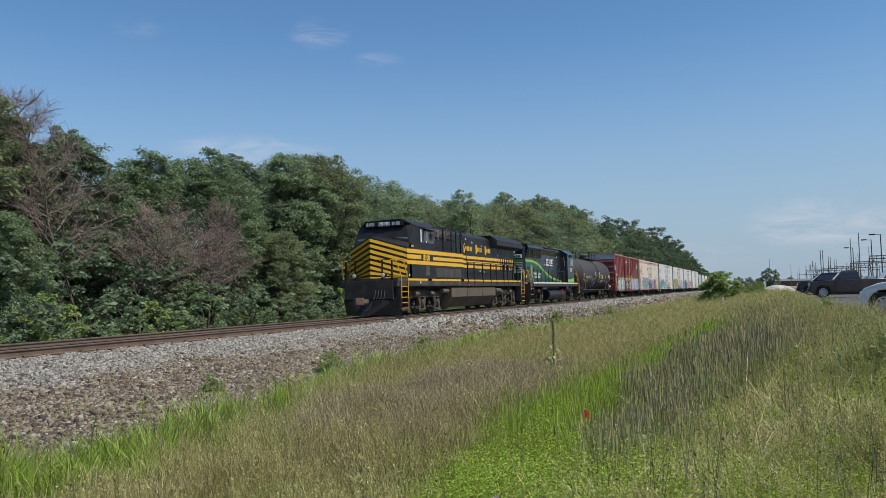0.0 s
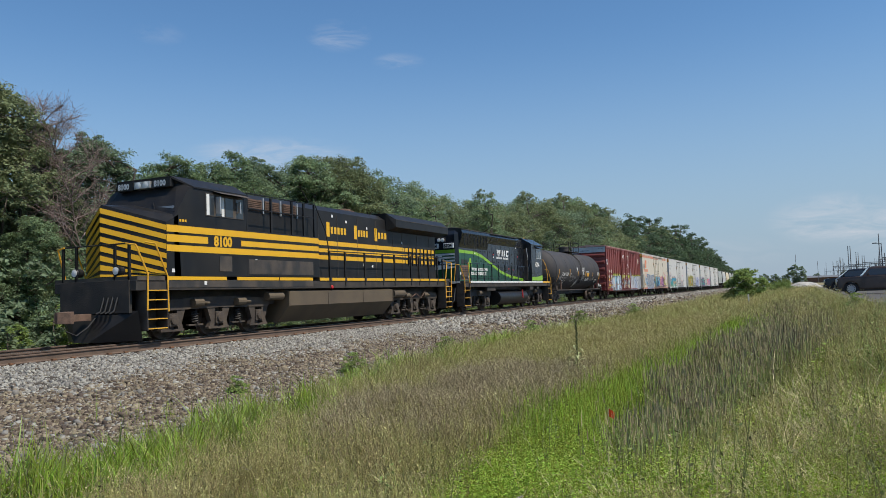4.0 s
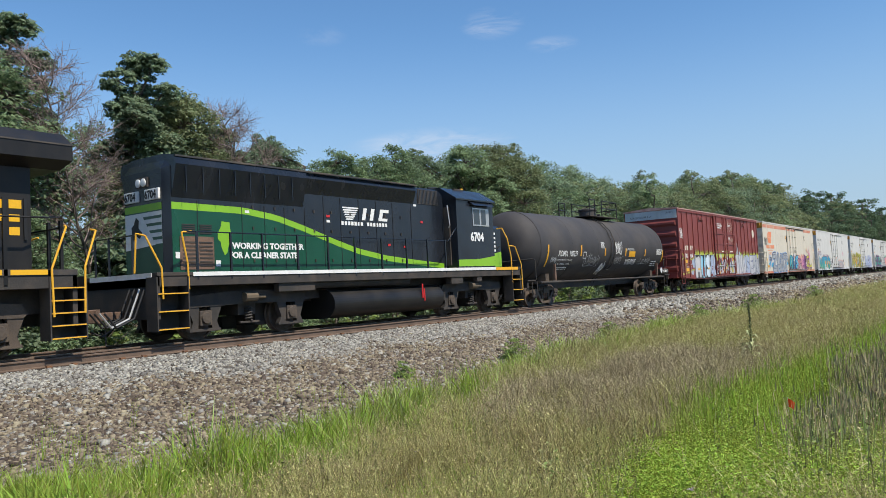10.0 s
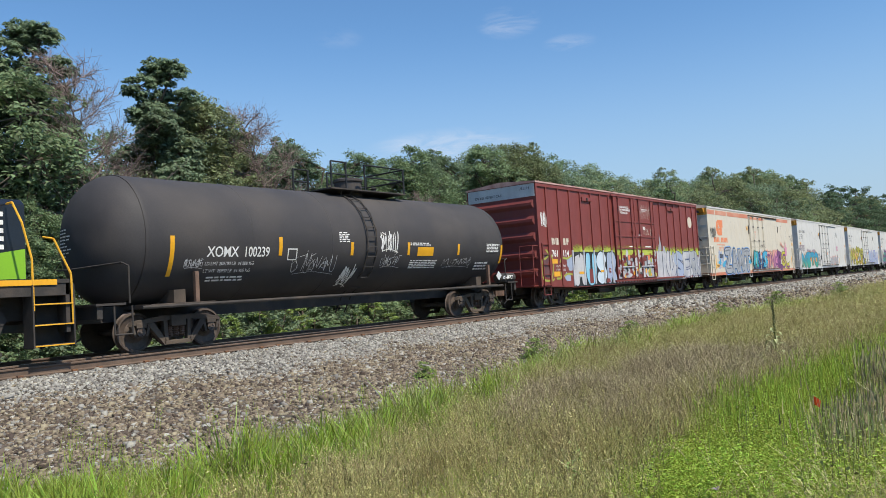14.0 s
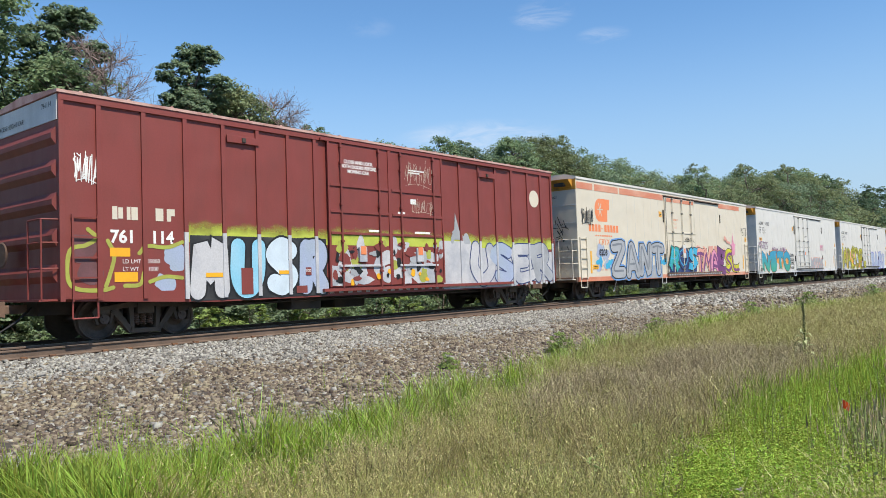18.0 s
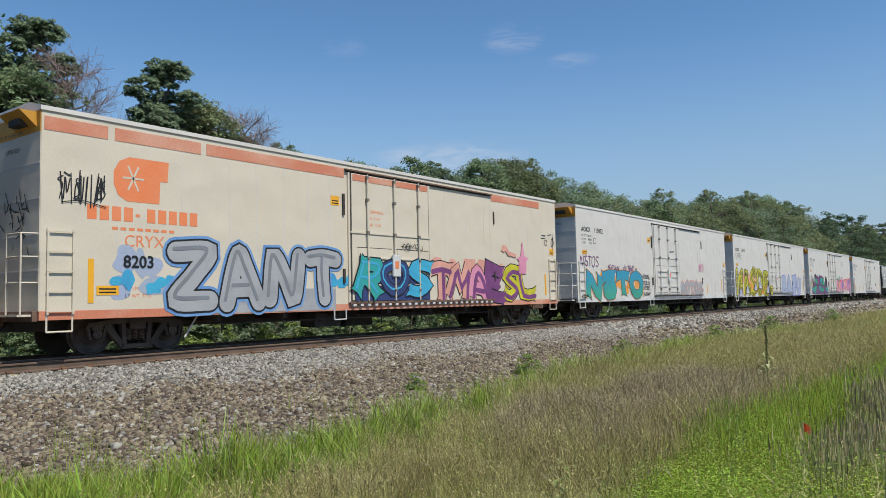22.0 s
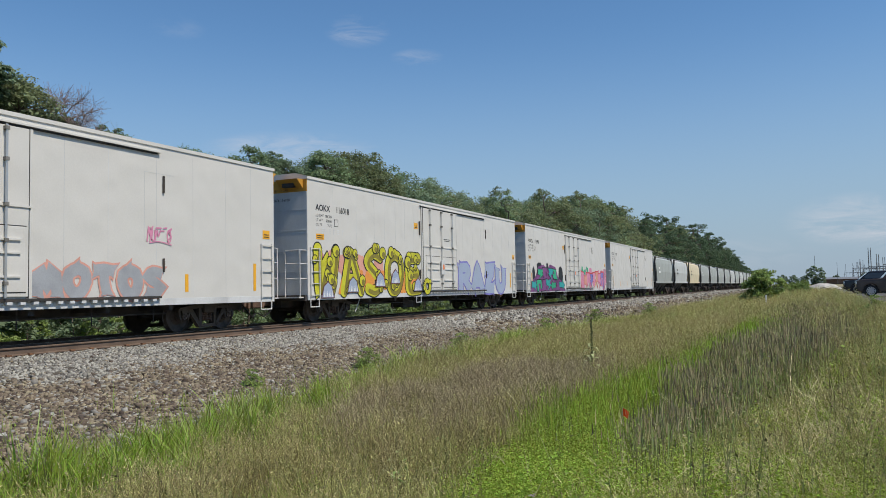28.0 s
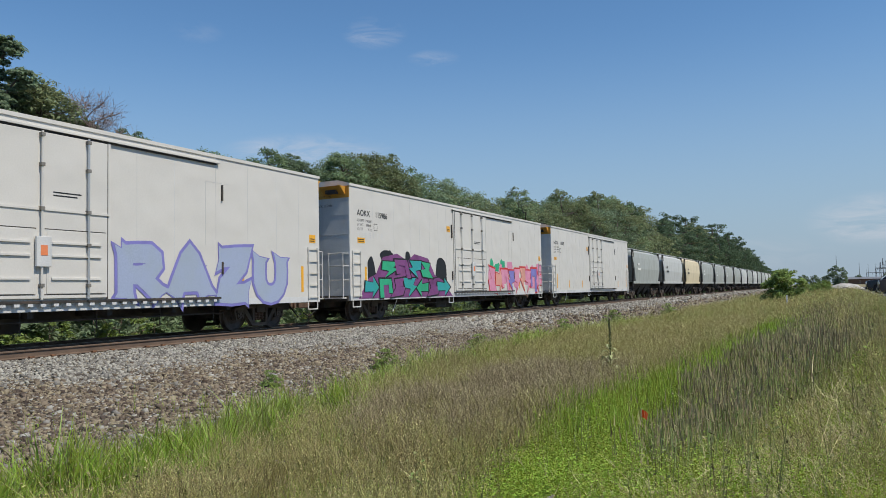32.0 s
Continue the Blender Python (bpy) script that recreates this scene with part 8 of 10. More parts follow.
def art_yellow(c, x):
    blobs(c, 0.7, 5.0, 1.6, 2.5, x - 0.010, M_SPRAYROSE, 18, 3, (0.3, 0.5))
    blobs(c, 1.5, 8.3, 1.15, 1.8, x - 0.004, M_SPRAYORANGE, 22, 4, (0.25, 0.5))
    spray(c, "WASOE", 0.25, 8.4, 0.98, 2.9, x, [M_SPRAYYELLOW], M_INK, 21, 0.125, 0.045, 0.10, 0.98, None, 8, M_SPRAYOLIVE)
    spray(c, "O", 8.35, 9.1, 1.05, 1.75, x + 0.10, [M_SPRAYYELLOW], M_INK, 5, 0.13, 0.035, 0.10, 0.9, None, 4)
    for y, z in ((1.11, 1.12), (2.75, 1.30), (4.75, 1.50), (5.97, 1.62), (7.95, 1.30)):
        rim = part("sprayed_mouth", patch(bmesh.new(), [(x + 0.035, y + a, z + b) for a, b in ((-0.42, -0.13), (0.42, -0.13), (0.26, 0.30), (0.0, 0.48), (-0.26, 0.30))]), M_SPRAYPLUM, c, "sprayed mouth with white teeth")
        part("lip", patch(bmesh.new(), [(x + 0.037, y + a, z + b) for a, b in ((-0.36, -0.1), (0.36, -0.1), (0.22, 0.28), (0.0, 0.42), (-0.22, 0.28))]), M_SPRAYLILAC, rim)
        for k in range(6):
            a = y - 0.27 + k * 0.10
            part("tooth", patch(bmesh.new(), [(x + 0.039, a, z - 0.08), (x + 0.039, a + 0.06, z - 0.08), (x + 0.039, a + 0.03, z + 0.16)]), M_SIGN, rim)
    spray(c, "RAZU", 12.2, 18.7, 1.0, 2.55, x, [M_SPRAYLILAC], M_SPRAYVIOLET, 22, 0.165, 0.085, 0.05, 0.98, None, 0, None, True)


def art_purple(c, x):
    blobs(c, 1.2, 7.6, 1.1, 2.6, x - 0.008, M_INK, 14, 3, (0.35, 0.7))
    part("graffiti", patch(bmesh.new(), [(x + 0.004, a, b) for a, b in ((0.5, 1.0), (1.2, 1.75), (1.7, 1.9), (2.2, 2.55), (3.3, 2.72), (4.1, 2.45), (4.7, 2.75), (5.9, 2.6), (6.5, 1.9), (7.2, 1.7), (8.2, 1.0))]), M_SPRAYPURPLE, c, "dark purple sprayed pyramid")
    shards(c, 0.9, 7.8, 1.0, 1.85, x + 0.010, [M_SPRAYTEAL, M_SPRAYGREEN, M_SPRAYPURPLE], M_INK, 31, 7)
    shards(c, 2.2, 6.2, 1.75, 2.5, x + 0.018, [M_SPRAYGREEN, M_SPRAYPURPLE, M_SPRAYTEAL], M_INK, 37, 4)
    blobs(c, 12.4, 20.2, 1.3, 2.5, x - 0.008, M_SPRAYPINK, 16, 5, (0.3, 0.6))
    shards(c, 12.4, 20.2, 1.05, 2.45, x + 0.004, [M_SPRAYPINK, M_SPRAYROSE, M_SPRAYPINK, M_SPRAYVIOLET], M_REDTAG, 33, 9)
    blobs(c, 12.6, 14.5, 2.2, 2.6, x - 0.006, M_SPRAYGREEN, 5, 6, (0.2, 0.4))


# ---- covered hoppers ----
M_HOPGREY = rough_paint("hopper_grey", (0.353, 0.377, 0.353), 0.5, stain=0.15, stain_rgb=(0.213, 0.197, 0.164), scale=0.7, streak=3, bump=0.01)
M_HOPPALE = rough_paint("hopper_pale_grey", (0.492, 0.508, 0.492), 0.5, stain=0.12, stain_rgb=(0.295, 0.279, 0.246), scale=0.7, streak=3, bump=0.01)
M_HOPCREAM = rough_paint("hopper_cream", (0.66, 0.57, 0.38), 0.5, stain=0.12, scale=0.7, streak=3, bump=0.01)


def hopper_car(off, mat, label):
    L = 13.1
    c = thing("covered_hopper_car", label, "hopper car", "covered hopper cars")
    CARS.append((c, off))
    link("body", shared("hopper_body", lambda: hull([(s * w, y, z) for s in (-1, 1) for y0, w, z in ((1.5, 1.52, 1.75), (0.55, 1.52, 3.9), (0.75, 1.45, 4.35), (1.1, 0.9, 4.62), (0.9, 1.58, 2.9)) for y in (y0, L - y0)])).copy(), mat, c)
    link("side_sill", shared("hopper_sill", lambda: boxes([(1.40, 1.54, 0.6, L - 0.6, 1.55, 1.78), (-1.54, -1.40, 0.6, L - 0.6, 1.55, 1.78)], 0.01)).copy(), mat, c)
    for y0 in (2.6, 5.0, 7.4):
        link("hopper_bay", shared("hopper_bay", lambda: hull([(s * 1.3, y, 1.7) for s in (-1, 1) for y in (0, 2.9)] + [(s * 0.5, y, 0.55) for s in (-1, 1) for y in (1.1, 1.8)])), M_DARKFRAME, c).location = (0, y0, 0)
    link("running_board", shared("hopper_walk", lambda: boxes([(0.55, 0.95, 0.6, L - 0.6, 4.72, 4.76), (-0.95, -0.55, 0.6, L - 0.6, 4.72, 4.76)] + [(x - 0.02, x + 0.02, y - 0.02, y + 0.02, 4.5, 4.74) for x in (-0.95, 0.95) for y in np.arange(1.0, L - 0.8, 0.9)])), M_ENDGREY, c)
    for y, w in ((0.55, 1), (L - 0.55, -1)):
        e = link("end_frame", shared("hopper_end", lambda: boxes([(-1.5, -1.4, -0.05, 0.05, 1.1, 4.6), (1.4, 1.5, -0.05, 0.05, 1.1, 4.6), (-1.5, 1.5, -0.05, 0.05, 1.1, 1.3), (1.40, 1.52, 0.35, 0.40, 1.1, 4.6)]
                 + [(1.5, 1.53, -0.05, 0.4, z, z + 0.03) for z in np.arange(1.2, 4.6, 0.34)] + [(-0.7, 0.7, -0.04, 0.0, z, z + 0.05) for z in (2.0, 2.6)])), M_DARKFRAME, c)
        e.matrix_basis = pose(0, y, 0) @ Matrix.Diagonal((1, w, 1, 1))
        link("end_slope", shared("hopper_slope", lambda: boxes([(-1.2, 1.2, 0.0, 0.03, 1.3, 1.34), (-0.1, 0.1, 0.0, 1.4, 1.15, 1.3)])), M_DARKFRAME, c).location = (0, y, 0)
        coupler(c, y - 0.5 * w, -w, 0.35)
    link("centre_sill", shared("hopper_centre", lambda: boxes([(-0.35, 0.35, 0.1, L - 0.1, 0.8, 1.12)])), M_DARKFRAME, c)
    bars([(2.2, 2.9, 3.2, 3.4), (2.2, 3.4, 2.75, 2.95)], M_INK if mat is not M_HOPGREY else M_SIGN, c, 1.60)
    for y in (1.75, L - 1.75):
        freight_truck(c, y, 0.89, 0.44)
    return c


tank_car(-17.5)
boxcar(0.0)
refrigerator_car(19.93, "8203", M_CREAM, "faded cream refrigerator car with orange stripe and colourful graffiti", True, art_old)
refrigerator_car(42.14, "115832", M_WHITE, "white refrigerator car with a big teal graffiti piece", False, art_teal)
refrigerator_car(64.34, "116018", M_WHITE, "white refrigerator car with yellow and violet graffiti", False, art_yellow)
refrigerator_car(86.57, "115986", M_WHITE, "white refrigerator car with purple, green and pink graffiti", False, art_purple)
refrigerator_car(108.85, "115805", M_WHITE, "plain white refrigerator car with clean sides")
for i in range(15):
    m, t = ((M_HOPGREY, "dull grey covered hopper car with sloped ends"), (M_HOPPALE, "pale grey covered hopper car with sloped ends"), (M_HOPCREAM, "cream covered hopper car with sloped ends"))[(0, 1, 2, 0, 0, 0, 0, 1, 0, 1, 0, 0, 1, 0, 0)[i]]
    hopper_car(131.0 + 14.05 * i, m, t)


# ---- grass and weeds beside the track ----
wrnd = np.random.default_rng(33)
M_GRASS = rough_paint("lush_grass", (0.29, 0.395, 0.055), 0.5, stain=0.25, stain_rgb=(0.23, 0.275, 0.0576), scale=0.8, bump=0, island=0.45, leaf=0.35, spec=0.35)
M_HERB = rough_paint("low_green_herbs", (0.3, 0.409, 0.0545), 0.6, stain=0.25, stain_rgb=(0.364, 0.391, 0.0818), scale=0.8, bump=0, island=0.45, leaf=0.3, spec=0.3)
M_REED = rough_paint("dark_weed_stems", (0.225, 0.25, 0.0998), 0.75, stain=0.35, stain_rgb=(0.183, 0.142, 0.0832), scale=0.9, bump=0, island=0.5, leaf=0.15, spec=0.2)
M_RUSH = rough_paint("upright_green_stems", (0.32, 0.375, 0.125), 0.65, stain=0.3, stain_rgb=(0.34, 0.31, 0.15), scale=0.9, bump=0, island=0.5, leaf=0.3, spec=0.3)
M_RUSHTOP = rough_paint("brown_stem_tips", (0.37, 0.31, 0.19), 0.85, stain=0.3, scale=0.9, bump=0, island=0.4, spec=0.2)
M_TWIG = rough_paint("wiry_weed_stems", (0.345, 0.335, 0.12), 0.8, stain=0.35, stain_rgb=(0.35, 0.28, 0.17), scale=0.9, bump=0, island=0.5, leaf=0.2, spec=0.2)
M_SEED = rough_paint("brown_seed_heads", (0.47, 0.4, 0.2), 0.85, stain=0.35, stain_rgb=(0.3, 0.29, 0.11), scale=0.6, bump=0, island=0.5, leaf=0.2, spec=0.2)
M_STRAW = rough_paint("dry_straw", (0.69, 0.595, 0.37), 0.8, stain=0.3, stain_rgb=(0.364, 0.355, 0.153), scale=0.8, bump=0, island=0.45, leaf=0.2, spec=0.2)
M_PETAL = rough_paint("pale_violet_petals", (0.55, 0.42, 0.60), 0.7, stain=0.1, bump=0, leaf=0.3)


def ribbon(points, width, tip=True):
    """A thin leaf blade along points, as triangles."""
    p = np.array(points, float)
    n = len(p)
    a = wrnd.uniform(0, 6.28)
    side = np.array([math.cos(a), math.sin(a), 0])
    w = width * (1 - np.linspace(0, 1, n) ** 1.5 * 0.9)
    v = np.concatenate([p + side * w[:, None] / 2, p - side * w[:, None] / 2])
    f = []
    for i in range(n - 1):
        f += [(i, i + 1, n + i), (i + 1, n + i + 1, n + i)]
    return v, np.array(f)


def gather(pieces):
    vs, fs, b = [], [], 0
    for v, f in pieces:
        vs.append(v)
        fs.append(f + b)
        b += len(v)
    return np.concatenate(vs), np.concatenate(fs)


def arc(h, lean, droop, n=3, spread=0.0):
    a = wrnd.uniform(0, 6.28)
    x0, y0 = wrnd.normal(0, spread, 2)
    t = np.linspace(0, 1, n)
    return [(x0 + math.cos(a) * (lean * s + droop * s * s), y0 + math.sin(a) * (lean * s + droop * s * s), h * (s - 0.35 * droop / max(h, 0.1) * s ** 3)) for s in t]


def leaf_piece(c, size, up=0.3):
    d = wrnd.normal(0, 1, 3)
    d[2] = abs(d[2]) * up
    d /= np.linalg.norm(d)
    s = np.cross(d, wrnd.normal(0, 1, 3))
    s /= np.linalg.norm(s)
    c = np.array(c)
    return np.array([c, c + d * size * 0.5 + s * size * 0.24, c + d * size, c + d * size * 0.5 - s * size * 0.24]), np.array([(0, 1, 2), (0, 2, 3)])


def speck(c, size):
    d = wrnd.normal(0, 1, (3, 3)) * size
    return np.array(c) + d, np.array([(0, 1, 2)])


def grass_tuft():
    return gather([ribbon(arc(wrnd.uniform(0.3, 0.75), wrnd.uniform(0.02, 0.16), wrnd.uniform(0.0, 0.30), 4, 0.07), wrnd.uniform(0.013, 0.024)) for _ in range(7)])


def seed_weed(h=0.55):
    """A wiry bushy weed: its stems, and apart from them the seed heads at its twigs' ends."""
    wood, seeds = [], []
    for _ in range(6):
        pts = arc(h * wrnd.uniform(0.65, 1.1), wrnd.uniform(0.02, 0.22), wrnd.uniform(0, 0.08), 3, 0.04)
        wood.append(ribbon(pts, 0.007))
        for _ in range(4):
            s = wrnd.uniform(0.1, 0.95)
            b = np.array(pts[1]) * (1 - s) + np.array(pts[2]) * s
            e = b + np.array([wrnd.normal(0, 0.055), wrnd.normal(0, 0.055), wrnd.uniform(0.06, 0.18)])
            wood.append(ribbon([b, e], 0.004))
            for _ in range(3):
                q = wrnd.uniform(0.2, 1.08)
                seeds.append(speck(b * (1 - q) + e * q, 0.0058))
    return gather(wood), gather(seeds)


def rush():
    """Upright jointed stems, and apart from them their brown tips."""
    stems, tips = [], []
    for _ in range(8):
        pts = arc(wrnd.uniform(0.38, 0.80), wrnd.uniform(0.0, 0.09), wrnd.uniform(0, 0.03), 3, 0.10)
        stems.append(ribbon(pts, 0.013))
        a, b = np.array(pts[1]), np.array(pts[2])
        tips.append(ribbon([a * 0.25 + b * 0.75, b + (b - a) * 0.12], 0.015))
        for k in range(2):
            q = wrnd.uniform(0.1, 0.9)
            tips.append(speck(a * (1 - q) + b * q, 0.009))
    return gather(stems), gather(tips)


def stalk():
    """One long dead stalk with a few side twigs, bent over."""
    pts = arc(wrnd.uniform(0.35, 0.75), wrnd.uniform(0.1, 0.45), wrnd.uniform(0.0, 0.25), 4, 0.02)
    out = [ribbon(pts, 0.010)]
    for k in range(5):
        s = wrnd.uniform(0.1, 1.0)
        b = np.array(pts[2]) * (1 - s) + np.array(pts[3]) * s
        out.append(ribbon([b, b + wrnd.normal(0, 0.09, 3) + np.array([0, 0, 0.06])], 0.005))
    return gather(out)


def herb():
    out = []
    for _ in range(3):
        pts = arc(wrnd.uniform(0.14, 0.34), wrnd.uniform(0.0, 0.12), 0.05, 3, 0.07)
        out.append(ribbon(pts, 0.005))
        for k in range(20):
            s = wrnd.uniform(0.2, 1.0)
            b = np.array(pts[0]) * (1 - s) + np.array(pts[2]) * s
            out.append(leaf_piece(b + wrnd.normal(0, 0.02, 3), wrnd.uniform(0.010, 0.026)))
    return gather(out)


def stem_weed():
    out = []
    for _ in range(6):
        h = wrnd.uniform(0.4, 0.85)
        pts = arc(h, wrnd.uniform(0.0, 0.10), wrnd.uniform(0, 0.05), 3, 0.09)
        out.append(ribbon(pts, 0.011))
        for k in range(7):
            s = wrnd.uniform(0.25, 1.0)
            b = np.array(pts[0]) * (1 - s) + np.array(pts[2]) * s
            out.append(leaf_piece(b, wrnd.uniform(0.02, 0.05), 0.9) if k < 3 else speck(b, 0.011))
    return gather(out)


def straw_tuft():
    return gather([ribbon(arc(wrnd.uniform(0.15, 0.42), wrnd.uniform(0.03, 0.30), wrnd.uniform(0.0, 0.25), 4, 0.10), wrnd.uniform(0.006, 0.011)) for _ in range(8)])


def patchy(x, y, seed):
    """Uneven cover, 0 to 1."""
    return 0.5 + 0.5 * np.sin(x * 1.3 + seed + 1.7 * np.sin(y * 0.35 + seed)) * np.sin(y * 0.55 - x * 0.4 + seed * 2.1)


def clumps(x, y):
    """Irregular patches about a metre across, 0 to 1."""
    s = np.zeros(np.shape(x))
    for k, (f, a, p) in enumerate(((0.9, 0.3, 0.0), (1.7, 1.1, 1.3), (2.9, 2.0, 2.1), (4.3, 0.7, 0.4), (1.3, 2.6, 4.0))):
        s = s + np.sin(f * (x * math.cos(a) + y * math.sin(a)) + p + 1.3 * np.sin(0.7 * f * (y * math.cos(a) - x * math.sin(a)) + k))
    return 0.5 + s / 6.0


def band(x, a, b, soft=0.7):
    return np.clip((x - a) / soft + 0.5, 0, 1) * np.clip((b - x) / soft + 0.5, 0, 1)


def sow(name, label, templates, n, weight, mat, x0, x1, y0, y1, tall=(0.75, 1.25), lean=0.25, bias=1.6, heads=None):
    """Strews plants where weight(x, y) is high, thinner and larger with distance. heads: a second part (name, material)
    for templates that come in pairs."""
    x, y = wrnd.uniform(x0, x1, n * 8), y0 + (y1 - y0) * wrnd.random(n * 8) ** bias
    keep = wrnd.random(n * 8) < weight(x, y)
    x, y = x[keep][:n], y[keep][:n]
    m = len(x)
    s = wrnd.uniform(*tall, m) * (0.78 + 0.44 * clumps(x * 1.4 + 3, y * 1.4))
    s = s * (1 - 0.28 * np.clip((x + 1.0) / 2.5, 0, 1) * np.clip((y - 14) / 10, 0, 1))
    wide = s * (1 + np.clip((y - 14) / 22, 0, 2.5))
    rows = np.stack([wrnd.integers(0, len(templates), m), x, y, ground_z(x, y) - 0.03, wrnd.uniform(0, 6.28, m), wide, s * (1 + np.clip((y - 30) / 200, 0, 0.3)), np.abs(wrnd.normal(0, lean, m)) * 0.8, wrnd.uniform(0, 6.28, m)], 1)
    body = [t[0] for t in templates] if heads else templates
    ob = tagged(scatter(name, body, rows, mat), label, "weeds", kind="stuff")
    if heads:
        scatter(heads[0], [t[1] for t in templates], rows, heads[1], parent=ob)
    return ob


def strip_l(y):
    """Where the brown weeds end and the bright strip begins."""
    return np.interp(y, (4, 6, 8, 10, 12.7, 16.4, 21.3, 28, 40), (-2.6, -2.75, -3.25, -3.2, -3.1, -3.0, -2.6, -2.1, -1.6)) + 0.16 * np.sin(y * 1.6) + 0.10 * np.sin(y * 3.7)


def strip_r(y):
    """Where the bright strip ends at the foot of the rise."""
    return np.interp(y, (4, 6, 7.5, 11, 15, 21, 26, 40), (-1.15, -1.4, -1.6, -1.85, -2.0, -1.65, -1.1, -0.6)) + 0.12 * np.sin(y * 1.9 + 1)


def bank_edge(y):
    """Where the bare stones end and the grass begins."""
    return np.interp(y, (3, 4, 5, 6, 7.7, 9, 10.2, 12, 15, 18, 22, 30, 40), (-8.7, -8.6, -8.2, -7.8, -8.3, -7.9, -8.8, -8.7, -9.4, -9.8, -10.1, -9.9, -9.6)) + 0.2 * np.sin(y * 2.7) + 0.12 * np.sin(y * 5.3 + 1)


def grass_end(y):
    """Where the lush grass gives way to brown weeds."""
    return np.interp(y, (3, 4.6, 5.5, 7.4, 9.6, 12, 14, 17, 22, 40), (-5.6, -5.9, -6.1, -6.6, -6.9, -7.7, -8.4, -8.9, -9.3, -9.0)) + 0.3 * np.sin(y * 1.3) + 0.15 * np.sin(y * 3.1)


def meadow():
    t_grass = [grass_tuft() for _ in range(12)]
    t_seed = [seed_weed() for _ in range(12)]
    t_herb = [herb() for _ in range(10)]
    t_stem = [stem_weed() for _ in range(10)]
    t_rush = [rush() for _ in range(10)]
    t_straw = [straw_tuft() for _ in range(8)]
    t_stalk = [stalk() for _ in range(10)]
    everywhere = lambda x, y: np.full(len(x), 0.9)
    seeds = ("seed_heads", M_SEED)
    tips = ("stem_tips", M_RUSHTOP)
    off_strip = lambda x, y: 1 - 0.92 * band(x, strip_l(y) + 0.1, strip_r(y) + 0.1, 0.5) * (y < 30)
    # lush grass along the foot of the bank, in tussocks
    lush = lambda x, y: band(x, bank_edge(y), grass_end(y), 0.45) * np.clip(6.0 * (clumps(x * 1.9, y * 1.6) - np.interp(y, (4, 8, 10, 13, 18, 40), (0.34, 0.42, 0.46, 0.50, 0.54, 0.58)) - 0.2 * np.clip(x - bank_edge(y) - 1.0, -0.6, 0.6)), 0.0, 1)
    sow("grass", "lush bright green grass at the foot of the bank", t_grass, 5200, lush, M_GRASS, -11.2, -5, 3.0, 45, (0.55, 1.15), 0.24)
    sow("grass", "darker grass blades at the stones' edge", t_grass, 900, lambda x, y: band(x, bank_edge(y) - 0.35, bank_edge(y) + 0.5, 0.3) * np.clip(4 * (clumps(x + 11, y * 1.3) - 0.45), 0, 1), M_RUSH, -11.2, -7, 3.0, 45, (0.7, 1.25), 0.15)
    sow("grass", "grass blades among the weeds", t_grass, 2600, lambda x, y: np.clip(4 * (clumps(x - 3, y + 7) - 0.52), 0.07, 1) * np.clip((0.0 - x) / 2, 0.15, 1) * off_strip(x, y), M_GRASS, -9.5, 1.8, 4, 60, (0.45, 0.8), 0.3)
    # brown wiry weeds over the ditch, in bushes
    brown = lambda x, y: band(x, grass_end(y) - 0.2, strip_l(y) - 0.1, 0.7) * np.clip(3.5 * (clumps(x * 1.25 + 9, y * 1.25) - 0.30), 0.16, 1)
    sow("seeding_weeds", "fine brown seeding weeds over the ditch", t_seed, 8600, brown, M_TWIG, -10.2, -2.4, 3.5, 40, (0.75, 1.2), 0.2, 1.5, seeds)
    tall_brown = lambda x, y: np.clip(1.25 - np.hypot((x + 4.9) / 1.7, (y - 12.5) / 4.0), 0, 1) * np.clip(3 * (clumps(x + 4, y) - 0.25), 0.2, 1)
    sow("seeding_weeds", "taller dark brown weeds in the ditch", t_seed, 2400, tall_brown, M_RUSHTOP, -7.2, -3.0, 8, 19, (1.0, 1.3), 0.12, 1.0, ("seed_heads", M_RUSHTOP))
    sow("seeding_weeds", "thin brown weeds on the verge", t_seed, 3800, lambda x, y: np.clip(2.5 * (clumps(x + 2, y * 0.7) - 0.35), 0.12, 1) * off_strip(x, y), M_TWIG, -9.5, 1.8, 17, 75, (0.7, 1.15), 0.25, 1.4, seeds)
    # bright low herbs in a strip, and young green stems further along it
    green = lambda x, y: band(x, strip_l(y) - 0.15, strip_r(y) + 0.1, 0.8) * np.clip(4.5 * (clumps(x * 1.7, y * 1.7) - 0.22), 0.12, 1)
    sow("herbs", "low bright green herbs on the slope", t_herb, 7000, green, M_HERB, -4.2, -0.6, 4, 30, (0.8, 1.4), 0.2, 1.35)
    sow("rushes", "bright young upright stems on the slope", t_rush, 1500, lambda x, y: green(x, y) * np.clip((y - 8) / 2, 0, 1), M_HERB, -4.2, -0.4, 8, 34, (0.5, 0.8), 0.10, 1.2, ("stem_tips", M_HERB))
    sow("herbs", "scattered green herbs in dry grass", t_herb, 3600, lambda x, y: np.clip(3 * (clumps(x * 1.3 + 5, y) - 0.4), 0.12, 1), M_HERB, -8, 1.8, 4, 40, (0.6, 1.1), 0.2)
    # dark upright stems on the rise
    reeds = lambda x, y: band(x, strip_r(y) + 0.05, np.interp(y, (5, 6.8, 9.7, 11.6, 14, 20, 30), (-1.3, -1.05, -0.65, 0.0, 0.7, 1.1, 1.3)), 0.4) * np.clip((y - 6.0) / 1.5, 0, 1) * np.clip(1.0 - (y - 12) / 16, 0.25, 1) * np.clip(3.5 * (clumps(x * 1.3 - 6, y * 1.3) - 0.24), 0.25, 1)
